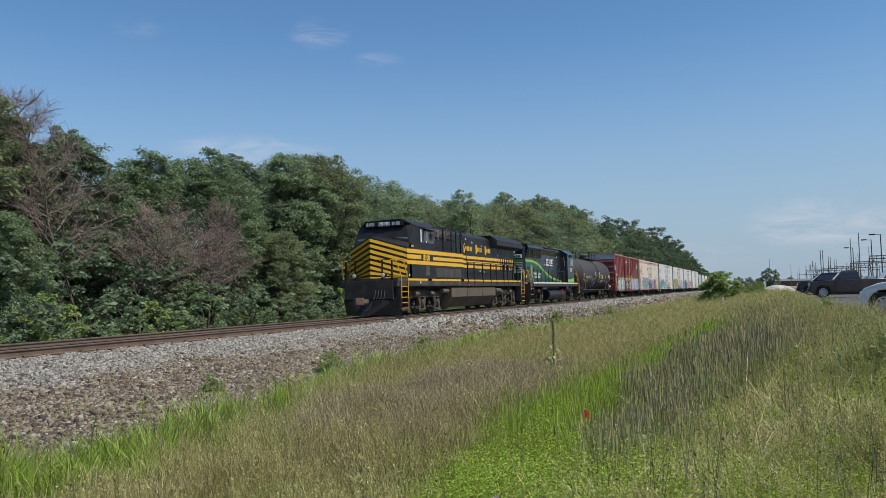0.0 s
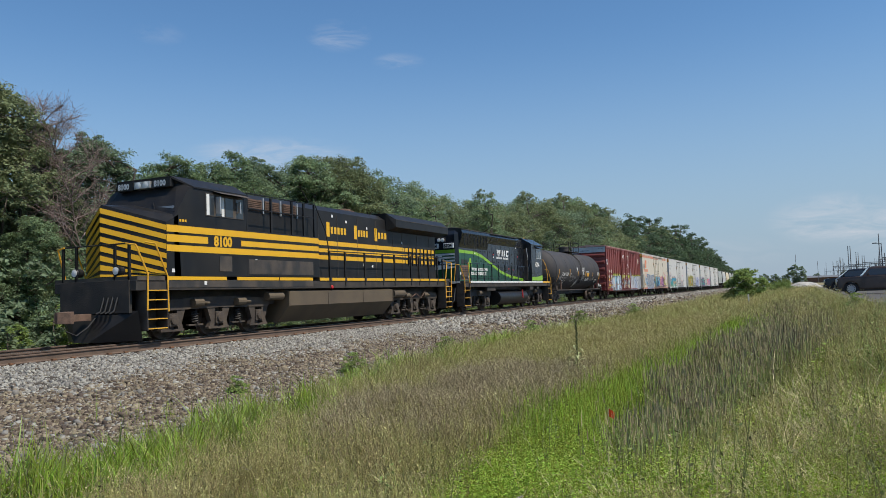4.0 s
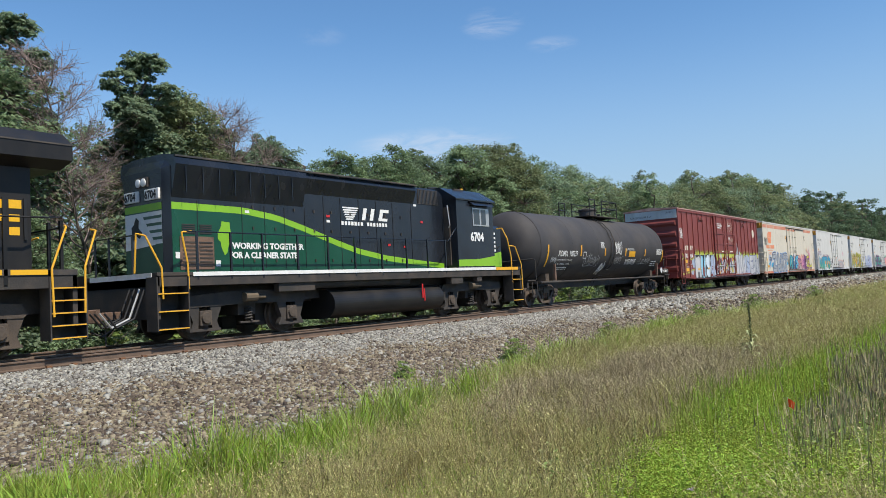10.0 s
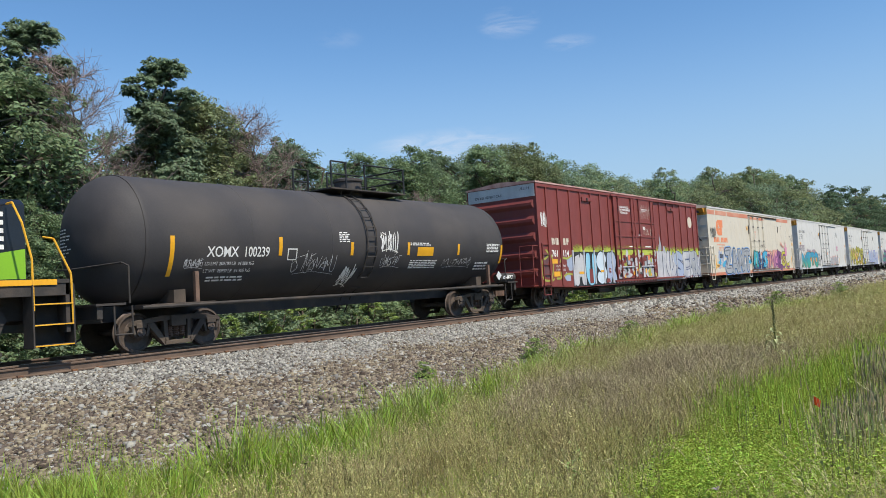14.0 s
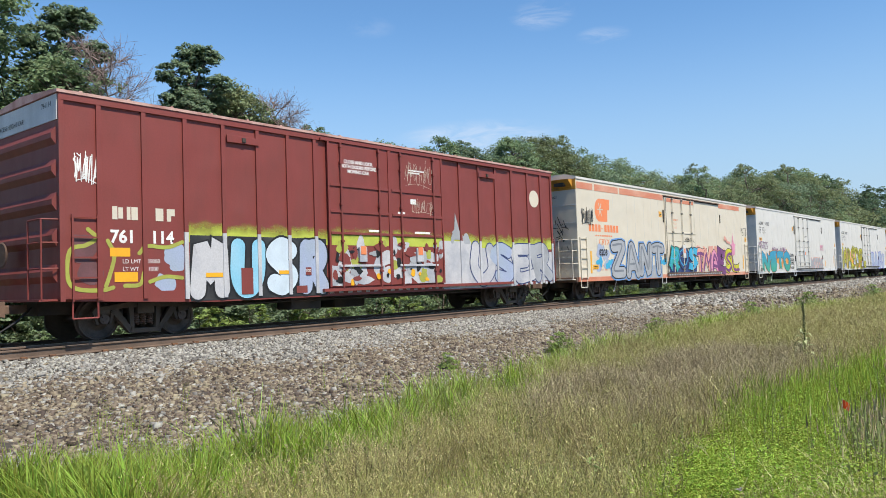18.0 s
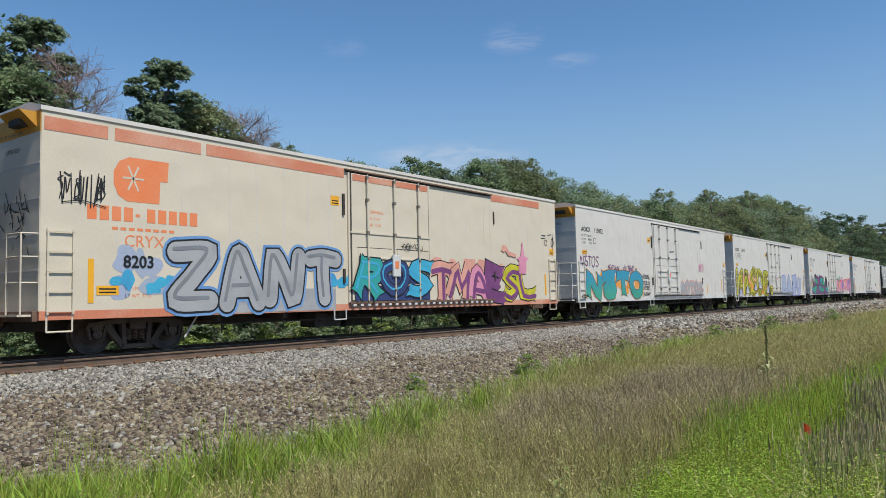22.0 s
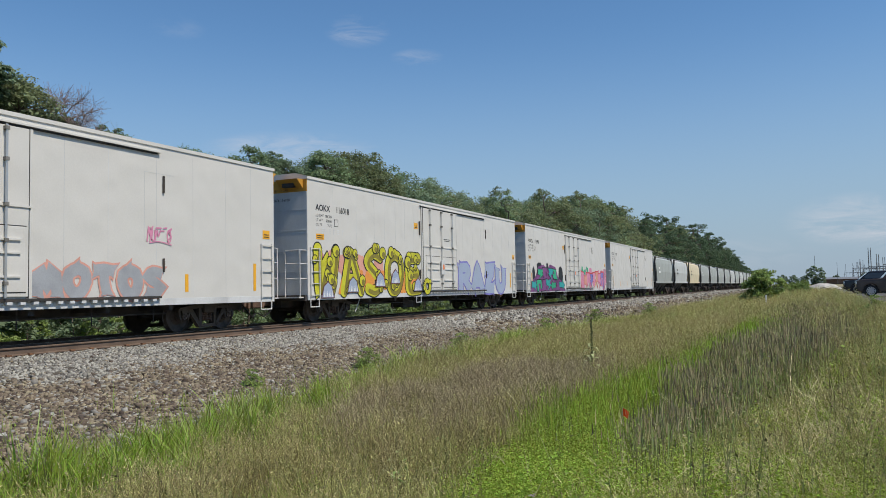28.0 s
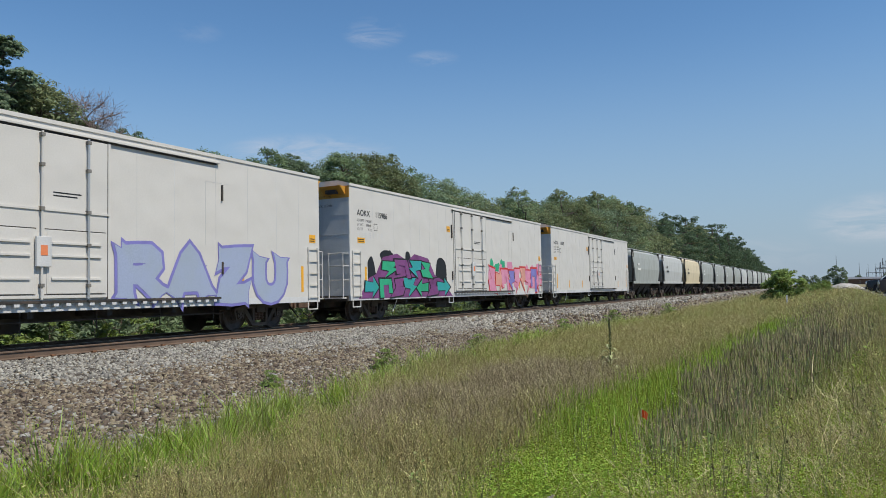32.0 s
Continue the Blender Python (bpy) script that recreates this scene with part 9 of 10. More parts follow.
    sow("rushes", "dark upright jointed stems on the rise", t_rush, 2300, reeds, M_RUSH, -2.6, 1.8, 6, 45, (0.62, 1.0), 0.09, 1.3, tips)
    sow("stem_weeds", "dark weeds scattered in the grass", t_stem, 1300, lambda x, y: 0.4 * patchy(x, y, 8.0) * off_strip(x, y), M_REED, -8, 1.8, 5, 60, (0.5, 0.95), 0.15)
    # dry straw, low green growth and dead stalks on the dry slope near the camera
    dry = lambda x, y: band(x, np.interp(y, (4, 6, 8, 10, 12), (-1.6, -1.3, -0.9, -0.5, 0.2)), 2.4, 0.6) * np.clip(1.35 - np.abs(y - 6.5) / 8, 0.12, 1)
    sow("dry_grass", "tangled dry straw-coloured grass", t_straw, 9500, lambda x, y: dry(x, y) * np.clip(3 * (clumps(x * 2, y * 2 + 5) - 0.25), 0.15, 1), M_STRAW, -2.2, 1.9, 3.6, 20, (0.4, 0.85), 0.5, 1.3)
    sow("herbs", "yellowish green herbs under dry grass", t_herb, 6500, lambda x, y: dry(x, y) * np.clip(3 * (clumps(x * 1.8 + 8, y * 1.8) - 0.25), 0.15, 1), M_HERB, -2.2, 1.9, 3.6, 16, (0.65, 1.2), 0.2, 1.2)
    sow("seeding_weeds", "brown weeds on the dry slope", t_seed, 900, lambda x, y: dry(x, y) * np.clip(4 * (clumps(x * 1.6 - 4, y * 1.6) - 0.5), 0.02, 1), M_TWIG, -2.2, 1.9, 3.6, 16, (0.5, 0.85), 0.3, 1.2, seeds)
    sow("dead_stalks", "pale dead stalks bent across the slope", t_stalk, 420, dry, M_STRAW, -2.2, 1.9, 4.8, 14, (0.5, 0.9), 0.5, 1.1)
    sow("dead_stalks", "pale dead stalks among the weeds", t_stalk, 700, lambda x, y: np.clip(3 * (clumps(x - 9, y) - 0.45), 0.06, 1), M_STRAW, -9, 1.0, 5, 40, (0.7, 1.1), 0.4, 1.4)
    sow("wildflowers", "small pale violet flowers in the grass", [gather([speck((wrnd.normal(0, 0.02), wrnd.normal(0, 0.02), 0.42 + wrnd.normal(0, 0.012)), 0.011) for _ in range(7)]) for _ in range(4)], 18, lambda x, y: np.full(len(x), 0.9), M_PETAL, -7, 1.6, 4.6, 16, (0.7, 1.1), 0.1)
    # thin cover far off, up to the track
    sow("verge_weeds", "distant green and brown verge weeds", t_stem, 1500, everywhere, M_RUSH, -9.5, 1.8, 36, 190, (0.7, 1.1), 0.15, 1.2)
    sow("verge_weeds", "distant brown verge weeds", t_seed, 1800, everywhere, M_TWIG, -9.5, 1.8, 40, 190, (0.9, 1.3), 0.15, 1.2, seeds)
    # sparse growth round and behind the camera
    sow("verge_grass", "thin dry grass on bare soil", t_straw, 1400, everywhere, M_STRAW, -9, 1.9, -14, 3.8, (0.5, 1.0), 0.4, 1.0)
    sow("verge_grass", "green herbs on bare soil", t_herb, 1400, lambda x, y: np.clip(3 * (clumps(x, y) - 0.4), 0, 1), M_HERB, -9, 1.9, -14, 4.0, (0.6, 1.2), 0.2, 1.0)
    # a few seedlings on the ballast's edge
    sow("ballast_weeds", "small green weeds rooted in the ballast", t_stem, 110, everywhere, M_GRASS, -11.2, -8.6, 5, 40, (0.4, 0.9), 0.1)
    sow("woodland_grass", "shaded green growth below the wood", t_grass, 2200, everywhere, M_GRASS, -25, -20.4, 2, 70, (0.7, 1.2), 0.2)


meadow()


M_FELT = rough_paint("woolly_grey_leaf", (0.43, 0.48, 0.24), 0.9, stain=0.2, stain_rgb=(0.30, 0.27, 0.13), scale=6, bump=0.05, leaf=0.15)
M_SPIKE = rough_paint("dark_flower_spike", (0.15, 0.16, 0.06), 0.8, stain=0.3, scale=8, bump=0.1)


def mullein(x, y, h):
    t = thing("mullein", "tall mullein stalk with pale woolly leaves", "plant")
    z = float(ground_z(x, y))
    part("stalk", rod(bmesh.new(), (x, y, z), (x + 0.03, y, z + h), 0.020, 0.010), M_SPIKE, t)
    bm = bmesh.new()
    for k in range(46):
        u = k / 46
        lathe(bm, (x + 0.02 + wrnd.normal(0, 0.010), y + wrnd.normal(0, 0.010), z + h * (0.58 + 0.42 * u)), [(-0.02, 0.008), (0, 0.026 - 0.012 * u), (0.02, 0.006)], 6, "z")
    part("flower_spike", bm, M_SPIKE, t)
    for k in range(16):
        a, zz = k * 2.4, z + h * (0.08 + 0.034 * k)
        l = h * 0.23 * (1 - k / 26)
        c, q = math.cos(a), math.sin(a)
        bm = bmesh.new()
        rows = []
        for u, w, up in ((0.0, 0.25, 0.0), (0.35, 1.0, 0.55), (0.7, 0.85, 0.55), (1.0, 0.12, 0.15)):
            rows.append([bm.verts.new((x + c * l * u - q * l * 0.20 * w * v, y + q * l * u + c * l * 0.20 * w * v, zz + l * up - l * 0.06 * (1 - abs(v)))) for v in (-1, 0, 1)])
        for r0, r1 in zip(rows, rows[1:]):
            for i in range(2):
                bm.faces.new((r0[i], r0[i + 1], r1[i + 1], r1[i]))
        part("leaf", bm, M_FELT, t, smooth=True)
    return t


mullein(-4.0, 15.5, 1.45)
mullein(-6.2, 6.9, 0.45)


def marker_flag(x, y):
    t = thing("marker_flag", "small orange utility marker flag on a wire", "flag")
    z = float(ground_z(x, y))
    part("wire", rod(bmesh.new(), (x, y, z - 0.05), (x, y, z + 0.50), 0.003, seg=5), M_SILVER, t)
    bm = bmesh.new()
    rows = [[bm.verts.new((x + 0.085 * u, y - 0.06 * u + 0.012 * math.sin(5 * u), z + 0.40 + 0.09 * v - 0.03 * u)) for v in (0, 1)] for u in (0, 0.25, 0.5, 0.75, 1.0)]
    for r0, r1 in zip(rows, rows[1:]):
        bm.faces.new((r0[0], r1[0], r1[1], r0[1]))
    part("flag", bm, rough_paint("flag_orange", (0.80, 0.085, 0.02), 0.5, stain=0.05, bump=0, leaf=0.4), t, "limp orange plastic flag", smooth=True)


marker_flag(-1.95, 8.9)


def tall_weed(x, y, h, mat, n=70):
    """A single bushy weed."""
    t = thing("tall_weed", "bushy green weed standing above the grass", "plant", "tall weeds")
    z = float(ground_z(x, y))
    pieces, stems = [], []
    for k in range(5):
        pts = arc(h * wrnd.uniform(0.7, 1.0), wrnd.uniform(0.02, 0.22) * h, 0.05, 3, 0.03)
        stems.append(ribbon(pts, 0.012))
        for i in range(n // 5):
            s = wrnd.uniform(0.15, 1.0)
            pieces.append(leaf_piece(np.array(pts[0]) * (1 - s) + np.array(pts[2]) * s + wrnd.normal(0, 0.02, 3), wrnd.uniform(0.03, 0.07), 0.5))
    for nm, g, m in (("stem", gather(stems), M_REED), ("foliage", gather(pieces), mat)):
        v, f = g
        link(nm, arrays(nm, v + np.array([x, y, z]), f), m, t)


for x, y, h, m in ((0.35, 11.5, 0.7, M_GRASS), (-3.6, 6.6, 0.65, M_LEAF[2]), (1.2, 8.5, 0.9, M_REED), (1.4, 7.6, 1.0, M_REED), (1.1, 9.6, 0.9, M_REED)):
    tall_weed(x, y, h, m)
leafy = broadleaf("leafy_weed", 1.0, 0.5, M_LEAF[2], 611, per=26, size=0.06, clumps=170, low=0.0, ball=(0.5, 0.75), label="leafy green weed standing above the grass", lobes=8, group="leafy weeds", kind="plant")
for x, y, h in ((1.78, 23.6, 0.8), (1.6, 24.4, 0.6), (-10.6, 17.5, 0.8), (-10.9, 13.2, 0.6), (-10.3, 23.0, 0.9), (-9.9, 31.0, 1.1), (-10.0, 40.0, 1.2), (-9.4, 52.0, 1.3), (1.7, 17.0, 0.55), (-9.2, 20.0, 0.6), (-10.4, 27.0, 0.7), (0.9, 19.0, 0.5)):
    put(leafy, x, y, h)
t_kerb = [seed_weed(0.6) for _ in range(8)]
sow("kerb_weeds", "brown and green weeds along the kerb", t_kerb, 2300, lambda x, y: np.clip(2.5 * (clumps(x * 2, y) - 0.2), 0.25, 1), M_TWIG, 0.4, 2.05, 10, 75, (0.7, 1.15), 0.2, 1.3, ("seed_heads", M_SEED))
sow("kerb_weeds", "green stems along the kerb", [stem_weed() for _ in range(6)], 1300, lambda x, y: np.clip(2.5 * (clumps(x * 2 + 5, y) - 0.3), 0.1, 1), M_RUSH, 0.8, 2.05, 10, 75, (0.55, 0.95), 0.15, 1.3)


# ---- car park, vehicles and the distance ----
M_CARWHITE = rough_paint("white_car_paint", (0.70, 0.73, 0.76), 0.2, stain=0.03, bump=0)
M_CARBROWN = rough_paint("dark_brown_car_paint", (0.045, 0.028, 0.022), 0.3, stain=0.2, stain_rgb=(0.10, 0.075, 0.055), scale=1.5, bump=0)
M_CARBLACK = rough_paint("black_car_paint", (0.012, 0.013, 0.015), 0.2, stain=0.05, bump=0)
M_TYRE = rough_paint("tyre_rubber", (0.02, 0.02, 0.02), 0.85, stain=0.2, bump=0.02)
M_POLE = rough_paint("dark_pole_paint", (0.06, 0.06, 0.065), 0.6, stain=0.2, bump=0)
M_STEEL = rough_paint("galvanised_steel", (0.17, 0.175, 0.185), 0.6, stain=0.2, bump=0)
M_TAIL = rough_paint("red_lamp_plastic", (0.5, 0.02, 0.015), 0.2, stain=0.02, bump=0)

LOT = 0.26       # level of the car park
tagged(part("car_park", boxes([(2.2, 70, 12, 190, LOT - 0.3, LOT)]), M_ASPHALT), "worn grey asphalt car park", "car park", kind="structure")
kerb = tagged(new("kerb"), "pale concrete kerb along the car park", "kerb", kind="structure")
for i in range(56):
    part("kerb_stone", boxes([(2.0, 2.2, 12 + i * 3.0 + 0.01, 15 + i * 3.0 - 0.01, LOT - 0.3, LOT + 0.06)], 0.02), M_CONCRETE, kerb)


def vehicle(name, label, x, y, deck, house, width, wheels, r, mat, category="car", turn=0.0, split=0.5, rear_glass=True):
    """A parked car, nose towards -x. deck: (along, height) of the body's upper line from nose to tail;
    house: along of the windscreen's foot and head, of the rear window's head and foot, and the roof's height."""
    c = thing(name, label, category, "parked vehicles")
    h, sill = width / 2, 0.30
    nose, tail = deck[0][0], deck[-1][0]
    low = []
    for w in sorted(wheels, reverse=True):
        low += [(w + (r + 0.07) * math.cos(a), max(r + (r + 0.07) * math.sin(a), sill)) for a in np.linspace(-0.1, math.pi + 0.1, 11)]
    side = list(deck) + [(tail - 0.02, 0.55), (tail - 0.12, sill)] + low + [(nose + 0.12, sill), (nose + 0.0, 0.5)]
    bm = bmesh.new()
    prism(bm, side, -h, h)
    bmesh.ops.recalc_face_normals(bm, faces=bm.faces)
    rim_edges = [e for e in bm.edges if abs(e.verts[0].co.y - e.verts[1].co.y) < 1e-6]
    bmesh.ops.bevel(bm, geom=rim_edges, offset=0.045, segments=3, affect="EDGES", profile=0.6)
    for v in bm.verts:      # the sides lean in above the waist, the corners of the nose are rounded
        k = (v.co.x - nose) / 0.9
        v.co.y *= (1 - 0.05 * max(v.co.z - 0.75, 0) / 0.4) * (1 - 0.16 * max(1 - k, 0) ** 2)
    part("body", bm, mat, c, smooth=True)
    part("underside", boxes([(nose + 0.2, tail - 0.2, -h + 0.10, h - 0.10, 0.20, sill + 0.35)], 0.0), M_INK, c)
    f0, f1, b1, b0, top = house
    waist = float(np.interp((f0 + b0) / 2, [p[0] for p in deck], [p[1] for p in deck])) - 0.03
    hw, ht = h * 0.955, h * 0.80
    def hat(a, z):
        return hw + (ht - hw) * (z - waist) / (top - waist)
    bm = hull([(a, s * hw, waist) for a in (f0, b0) for s in (-1, 1)] + [(a, s * ht, top - 0.05) for a in (f1, b1) for s in (-1, 1)] + [(a, s * (ht - 0.08), top) for a in (f1 + 0.12, b1 - 0.12) for s in (-1, 1)])
    part("cabin", bm, mat, c)
    zl, zh = waist + 0.07, top - 0.13
    at = lambda p, q, z: p + (q - p) * (z - waist) / (top - 0.05 - waist)
    for s in (-1, 1):
        mid = f0 + (b0 - f0) * split
        for a0, a1, b_0, b_1 in ((at(f0, f1, zl) + 0.12, at(f0, f1, zh) + 0.12, mid - 0.05, mid - 0.05), (mid + 0.05, mid + 0.05, at(b0, b1, zl) - 0.12, at(b0, b1, zh) - 0.12)):
            if b_0 - a0 < 0.2:
                continue
            bm = hull([(a, s * (hat(a, z) + o), z) for o in (-0.01, 0.006) for a, z in ((a0, zl), (max(a1, a0), zh), (b_1, zh), (b_0, zl))])
            part("side_window", bm, M_GLASS, c)
    for p, q, o in ((f0, f1, -0.008), (b0, b1, 0.008)):
        bm = hull([(at(p, q, z) + e, s * (hat(0, z) - 0.10), z) for e in (0, o) for s in (-1, 1) for z in (zl, zh + 0.03)])
        part("windscreen" if p == f0 else "rear_window", bm, M_GLASS, c)
    for a in wheels:
        for s in (-1, 1):
            w = part("wheel", lathe(bmesh.new(), (a, s * (h - 0.03), r), [(s * -0.20, r * 0.6), (s * -0.20, r * 0.96), (s * -0.15, r), (s * -0.05, r), (0, r * 0.95), (s * 0.008, r * 0.72), (s * -0.05, r * 0.69), (s * -0.08, 0.05)], 28, "y"), M_TYRE, c)
            part("rim", lathe(bmesh.new(), (a, s * (h - 0.03), r), [(s * -0.075, r * 0.60), (s * 0.002, r * 0.62), (s * 0.004, r * 0.70), (s * -0.06, r * 0.70)], 24, "y"), M_SILVER, w, "silver rim")
            for k in range(9):
                t = 2 * math.pi * k / 9
                part("spoke", rod(bmesh.new(), (a, s * (h - 0.05), r), (a + math.cos(t) * r * 0.64, s * (h - 0.045), r + math.sin(t) * r * 0.64), 0.024, 0.030, 5), M_SILVER, w)
            part("hub", lathe(bmesh.new(), (a, s * (h - 0.05), r), [(s * -0.02, 0.02), (s * -0.02, 0.07), (s * 0.03, 0.05), (s * 0.035, 0.01)], 12, "y"), M_SILVER, w)
    hz = deck[1][1]
    for s in (-1, 1):
        y0 = s * h * 0.68
        part("headlight", boxes([(nose - 0.005, nose + 0.32, y0 - 0.15, y0 + 0.15, hz - 0.24, hz - 0.08)], 0.03), M_LENS, c)
        part("tail_light", boxes([(tail - 0.10, tail + 0.012, s * (h - 0.10) - 0.07, s * (h - 0.10) + 0.07, 0.75, 1.0)], 0.02), M_TAIL, c)
        part("mirror", boxes([(f0 + 0.28, f0 + 0.40, s * (h + 0.06) - 0.09, s * (h + 0.06) + 0.09, waist + 0.04, waist + 0.2)], 0.03), mat, c)
        for k in ((f0 + 0.15, f0 + (b0 - f0) * split) if category == "car" else (f0 + 0.1, b0 - 0.12)):
            part("door_seam", boxes([(k - 0.006, k + 0.006, s * h * 0.992 - 0.004, s * h * 0.992 + 0.004, 0.42, waist - 0.02)]), M_INK, c)
        part("door_handle", boxes([(f0 + (b0 - f0) * split - 0.3, f0 + (b0 - f0) * split - 0.12, s * h - 0.015, s * h + 0.02, waist - 0.16, waist - 0.12)], 0.008), mat, c)
    part("front_bumper", boxes([(nose - 0.07, nose + 0.10, -h * 0.84, h * 0.84, 0.36, 0.58)], 0.04), mat if mat is M_CARWHITE else M_INK, c)
    part("rear_bumper", boxes([(tail - 0.10, tail + 0.07, -h * 0.94, h * 0.94, 0.36, 0.58)], 0.04), mat if mat is M_CARWHITE else M_INK, c)
    c.matrix_basis = pose(x, y, LOT, 0, 0, turn)
    return c


HATCH = [(0.0, 0.62), (0.10, 0.76), (0.45, 0.88), (1.15, 0.99), (3.9, 1.03), (4.25, 1.0)]
vehicle("hatchback_car", "white hatchback with silver alloy wheels parked at the kerb", 2.62, 22.0, HATCH, (0.95, 1.75, 3.55, 4.15, 1.50), 1.76, (0.58, 3.3), 0.325, M_CARWHITE, turn=-25, split=0.52)
PICKUP = [(0.0, 0.75), (0.02, 1.00), (0.25, 1.06), (1.5, 1.12), (3.1, 1.14), (5.0, 1.14)]
pickup = vehicle("pickup_truck", "dark brown pickup truck parked at the kerb", 3.0, 54.5, PICKUP, (1.40, 1.85, 2.75, 2.90, 1.68), 1.85, (0.78, 3.85), 0.36, M_CARBROWN, "truck", split=0.96)
part("bed_interior", boxes([(3.25, 4.9, -0.78, 0.78, 1.10, 1.145)], 0.0), M_INK, pickup)
part("tool_box", boxes([(3.3, 3.75, -0.80, 0.80, 1.1, 1.30)], 0.02), M_CARWHITE, pickup)
SUV = [(0.0, 0.8), (0.03, 1.0), (0.35, 1.08), (1.2, 1.14), (4.4, 1.16), (4.7, 1.1)]
vehicle("suv_car", "black sport utility vehicle parked beside a pickup", 2.95, 69.0, SUV, (1.05, 1.75, 4.2, 4.6, 1.75), 1.9, (0.9, 3.65), 0.37, M_CARBLACK)
vehicle("van_car", "white van behind the pickup truck", 7.2, 64.0, SUV, (1.05, 1.55, 4.4, 4.62, 1.90), 1.9, (0.9, 3.65), 0.36, M_CARWHITE)
vehicle("hatchback_car", "red hatchback half hidden behind the white one", 5.6, 33.0, HATCH, (0.95, 1.75, 3.55, 4.15, 1.46), 1.76, (0.80, 3.4), 0.325, M_REDTAG)
vehicle("suv_car", "dark sedan far along the car park", 3.6, 80.0, HATCH, (0.95, 1.75, 3.4, 4.1, 1.45), 1.8, (0.80, 3.4), 0.33, M_CARBLACK)


sumac = broadleaf("sumac_bush", 3.2, 1.75, M_LEAF[2], 505, per=40, size=0.2, clumps=260, low=0.0, label="green sumac bush with long drooping leaves", lobes=10, group="", kind="bush", ball=(0.45, 0.65))
put(sumac, -3.95, 86.0, 1.3)
far_bush = broadleaf("far_bush", 3.0, 2.2, M_LEAF[2], 501, per=30, size=0.26, clumps=200, low=0.0, label="low green bush beside the car park", lobes=9, group="bushes by the car park", kind="bush")
far_tree = broadleaf("broadleaf_tree", 10.0, 5.2, M_LEAF[0], 502, per=36, size=0.6, clumps=220, low=0.15, label="lone round-crowned tree beyond the car park", lobes=14)
put(far_tree, 6.4, 427.0, 1.0)
put(far_tree, -14.5, 330.0, 0.7)
for x, y, s in ((-1.2, 118, 0.6), (0.1, 122, 0.7), (-0.6, 150, 0.7), (-1.6, 160, 0.8), (0.4, 190, 0.8), (-3.5, 140, 0.6), (-3.6, 200, 0.8), (0.6, 112, 0.42)):
    put(far_bush, x, y, s)
for i in range(34):
    put(far_tree, -60 + i * 9.0 + trnd.uniform(-3, 3), 640 + trnd.uniform(-40, 60), trnd.uniform(0.5, 0.95))

heap = thing("gravel_heap", "pale grey heap of gravel at the car park's end", "heap")
bm = bmesh.new()
bmesh.ops.create_icosphere(bm, subdivisions=4, radius=1.0)
for v in bm.verts:
    k = 1 + 0.12 * noise.noise(v.co * 2.5) + 0.05 * noise.noise(v.co * 7)
    v.co = Vector((2.7 + v.co.x * 2.3 * k, 122 + v.co.y * 3.0 * k, 0.1 + max(v.co.z, -0.1) * 1.0 * k))
part("gravel", bm, M_CONCRETE, heap)

post = thing("marker_post", "short white trackside marker post", "post")
part("post", boxes([(-2.6, -2.5, 62.0, 62.1, -0.7, 0.35)], 0.02), M_SIGN, post)


def street_lamp(x, y, h, double=False):
    t = thing("street_lamp", "tall dark street lamp over the car park", "street lamp", "street lamps")
    part("pole", rod(bmesh.new(), (0, 0, 0), (0, 0, h), 0.11, 0.08, 8), M_POLE, t)
    for s in ((-1, 1) if double else (-1,)):
        part("arm", rod(bmesh.new(), (0, 0, h - 0.1), (s * 1.1, 0, h), 0.06, seg=6), M_POLE, t)
        part("lamp_head", boxes([(min(s * 0.8, s * 1.7), max(s * 0.8, s * 1.7), -0.2, 0.2, h - 0.1, h + 0.12)], 0.03), M_POLE, t)
    t.matrix_basis = pose(x, y, 0.2)


for x, y, h in ((19.5, 147.0, 9.1), (20.65, 168.0, 9.3), (19.7, 190.0, 8.8)):
    street_lamp(x, y, h)


def line_tower(x, y, h, arms=()):
    t = thing("power_pole", "dark steel pole of the substation", "pole", "substation poles")
    part("pole", rod(bmesh.new(), (0, 0, 0), (0, 0, h), 0.13, 0.09, 6), M_STEEL, t)
    for z in arms:
        part("insulator", rod(bmesh.new(), (0, 0, z), (0, 0, z + 0.9), 0.16, 0.16, 6), M_STEEL, t)
    t.matrix_basis = pose(x, y, 0.2)


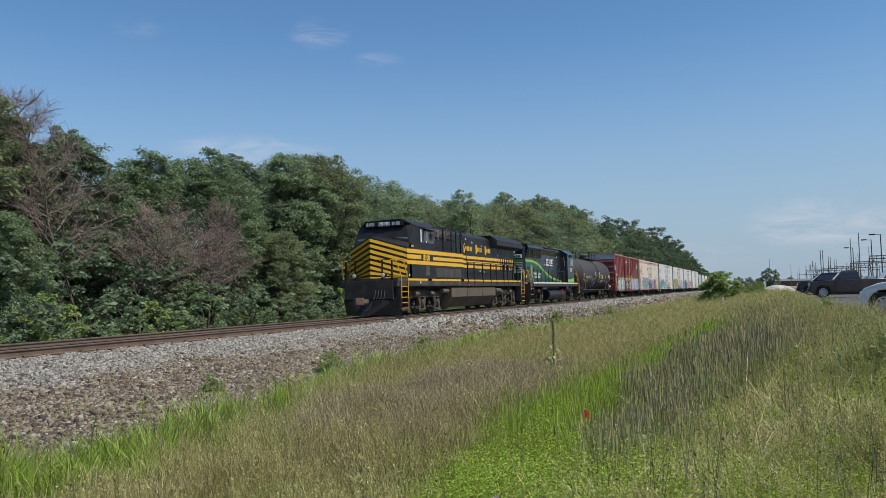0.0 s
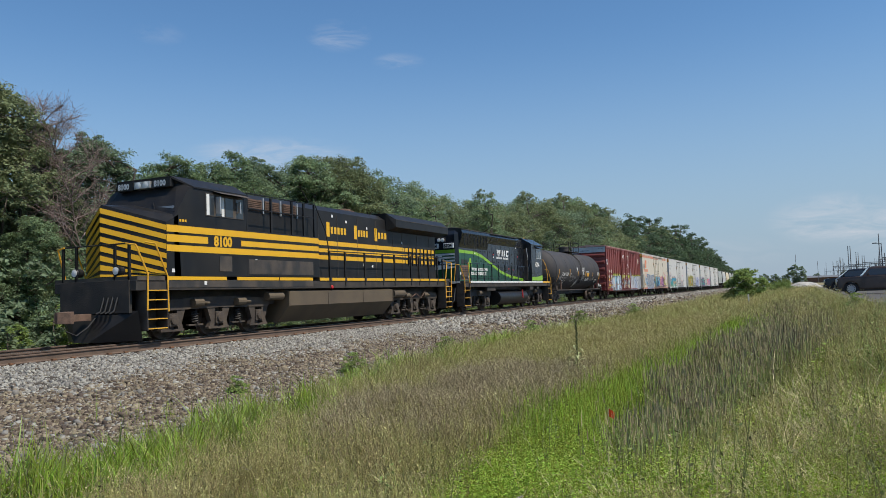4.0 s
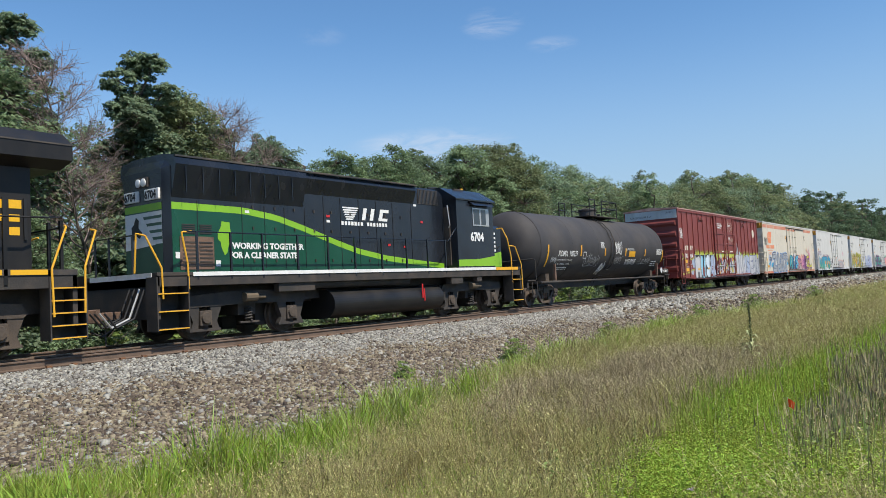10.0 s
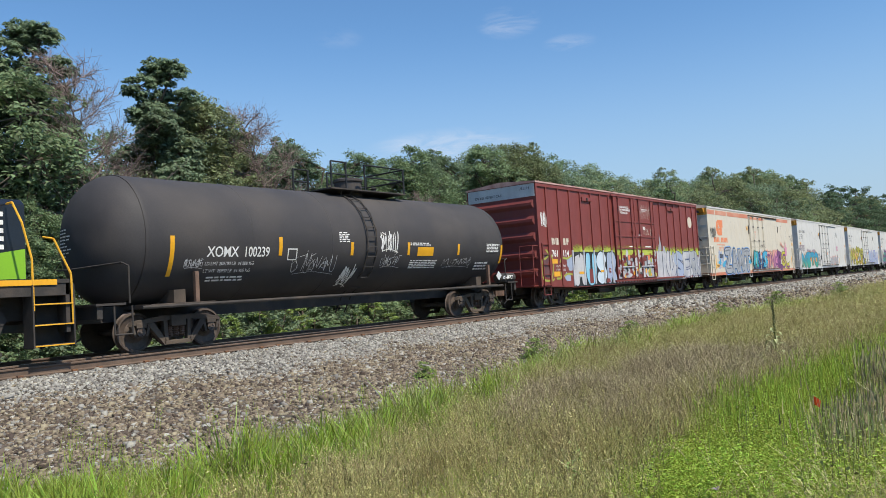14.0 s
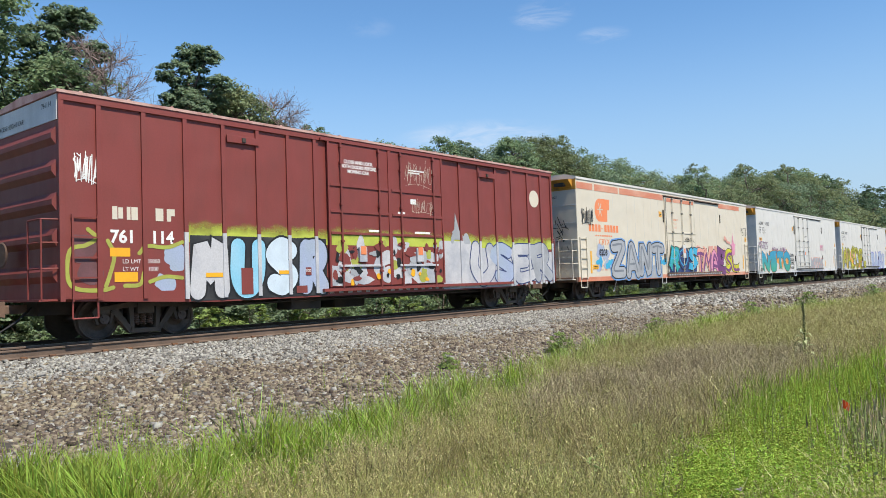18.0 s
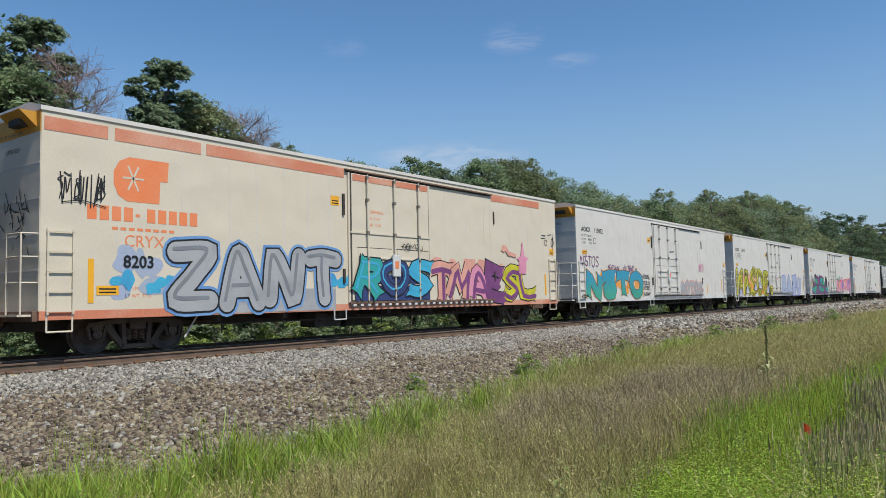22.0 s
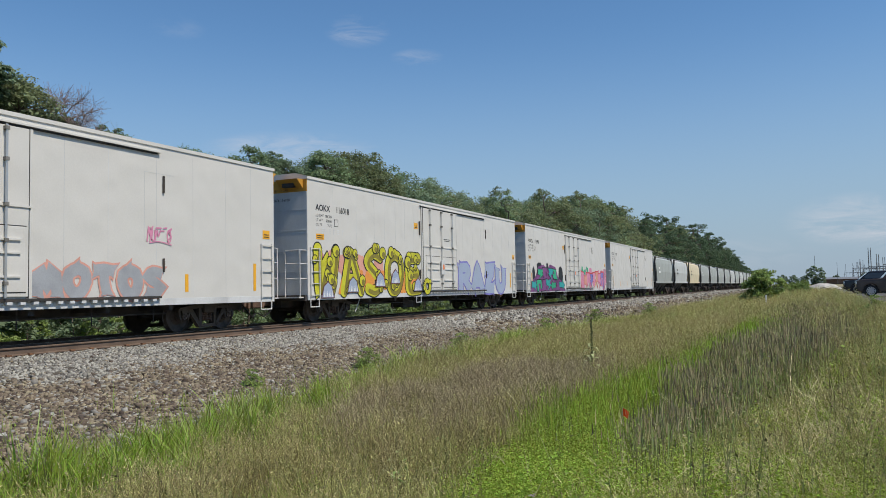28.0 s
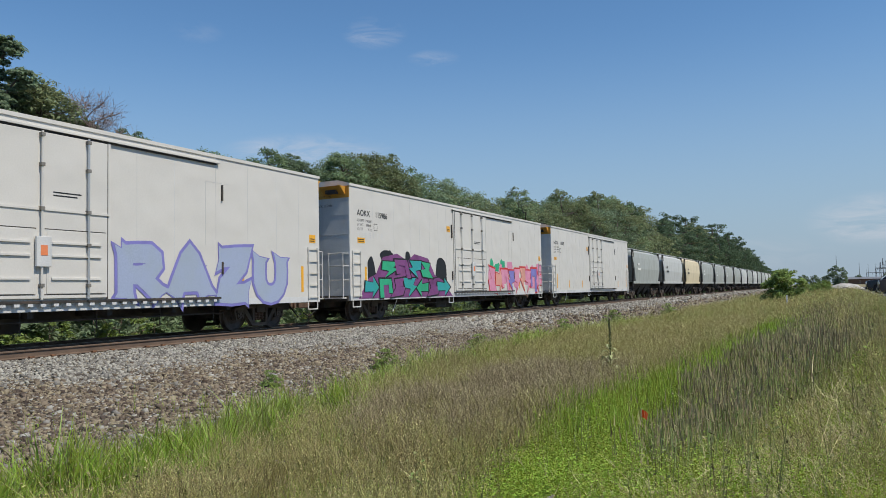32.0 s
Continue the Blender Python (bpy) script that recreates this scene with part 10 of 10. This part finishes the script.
def gantry(x, y, span, h, turn):
    t = thing("substation_gantry", "grey steel gantry of an electric substation", "gantry", "substation gantries")
    for s in (-1, 1):
        part("leg", rod(rod(bmesh.new(), (s * span / 2 - 0.7, 0, 0), (s * span / 2, 0, h), 0.11, seg=5), (s * span / 2 + 0.7, 0, 0), (s * span / 2, 0, h), 0.11, seg=5), M_STEEL, t)
        part("mast", rod(bmesh.new(), (s * span / 2, 0, h), (s * span / 2, 0, h * 1.3), 0.09, 0.05, 5), M_STEEL, t)
    part("beam", boxes([(-span / 2, span / 2, -0.2, 0.2, h - 0.35, h)], 0.0), M_STEEL, t)
    for k in range(6):
        part("insulator", rod(bmesh.new(), (-span / 2 + span * (k + 0.5) / 6, 0, h - 0.5), (-span / 2 + span * (k + 0.5) / 6, 0, h - 1.5), 0.11, seg=5), M_POLE, t)
    t.matrix_basis = pose(x, y, 0, 0, 0, turn)


srnd = random.Random(5)
for i in range(15):
    y = 275 + i * 30
    x = y * math.tan(radians(6.6 - 0.29 * i)) + 6
    gantry(x + srnd.uniform(0, 5), y, 16, srnd.uniform(7.5, 10.5) * (1.0 if i < 10 else 1.15), srnd.uniform(-6, 6))
for i in range(20):
    y = srnd.uniform(250, 560)
    x = y * math.tan(radians(srnd.uniform(3.3, 7.4) - (y - 250) / 200))
    line_tower(x, y, srnd.uniform(7, 11) * (0.8 + y / 1200), (6.0,))
for x, y, h in ((21.4, 194.0, 12.3), (20.3, 200.0, 11.4), (16.2, 233.0, 10.2), (16.75, 233.0, 10.2), (5.9, 432.0, 15.0)):
    line_tower(x, y, h)
shed = thing("long_building", "low brown industrial building far away", "building")
part("wall", boxes([(12, 60, 520, 540, 0, 3.4)], 0.0), M_RUST, shed)
part("roof", hull([(11.5, 519, 3.4), (60.5, 519, 3.4), (11.5, 541, 3.4), (60.5, 541, 3.4), (12, 530, 4.6), (60, 530, 4.6)]), M_STEEL, shed)


# ---- what moves ----
def travelled(t):
    """Place of the boxcar's leading end along the track at t seconds."""
    return 1.03 * (84.2122 - 3.89296 * t - 0.0290272 * t ** 2 + 3.15433e-4 * t ** 3 - 2.33312e-6 * t ** 4)


def motions():
    times = [0.5 * i for i in range(65)]
    for car, off in CARS:
        walk(car, [(t, pose(TX, travelled(t) + off, 0)) for t in times])
    # wheels roll as far as the train goes
    ticks = [0.1 * i for i in range(321)]
    way = [travelled(0) - travelled(t) for t in ticks]
    for wheel, dy, r in WHEELS[:50]:
        walk(wheel, [(t, pose(0, dy, r, math.degrees(s / r))) for t, s in zip(ticks, way)])


motions()
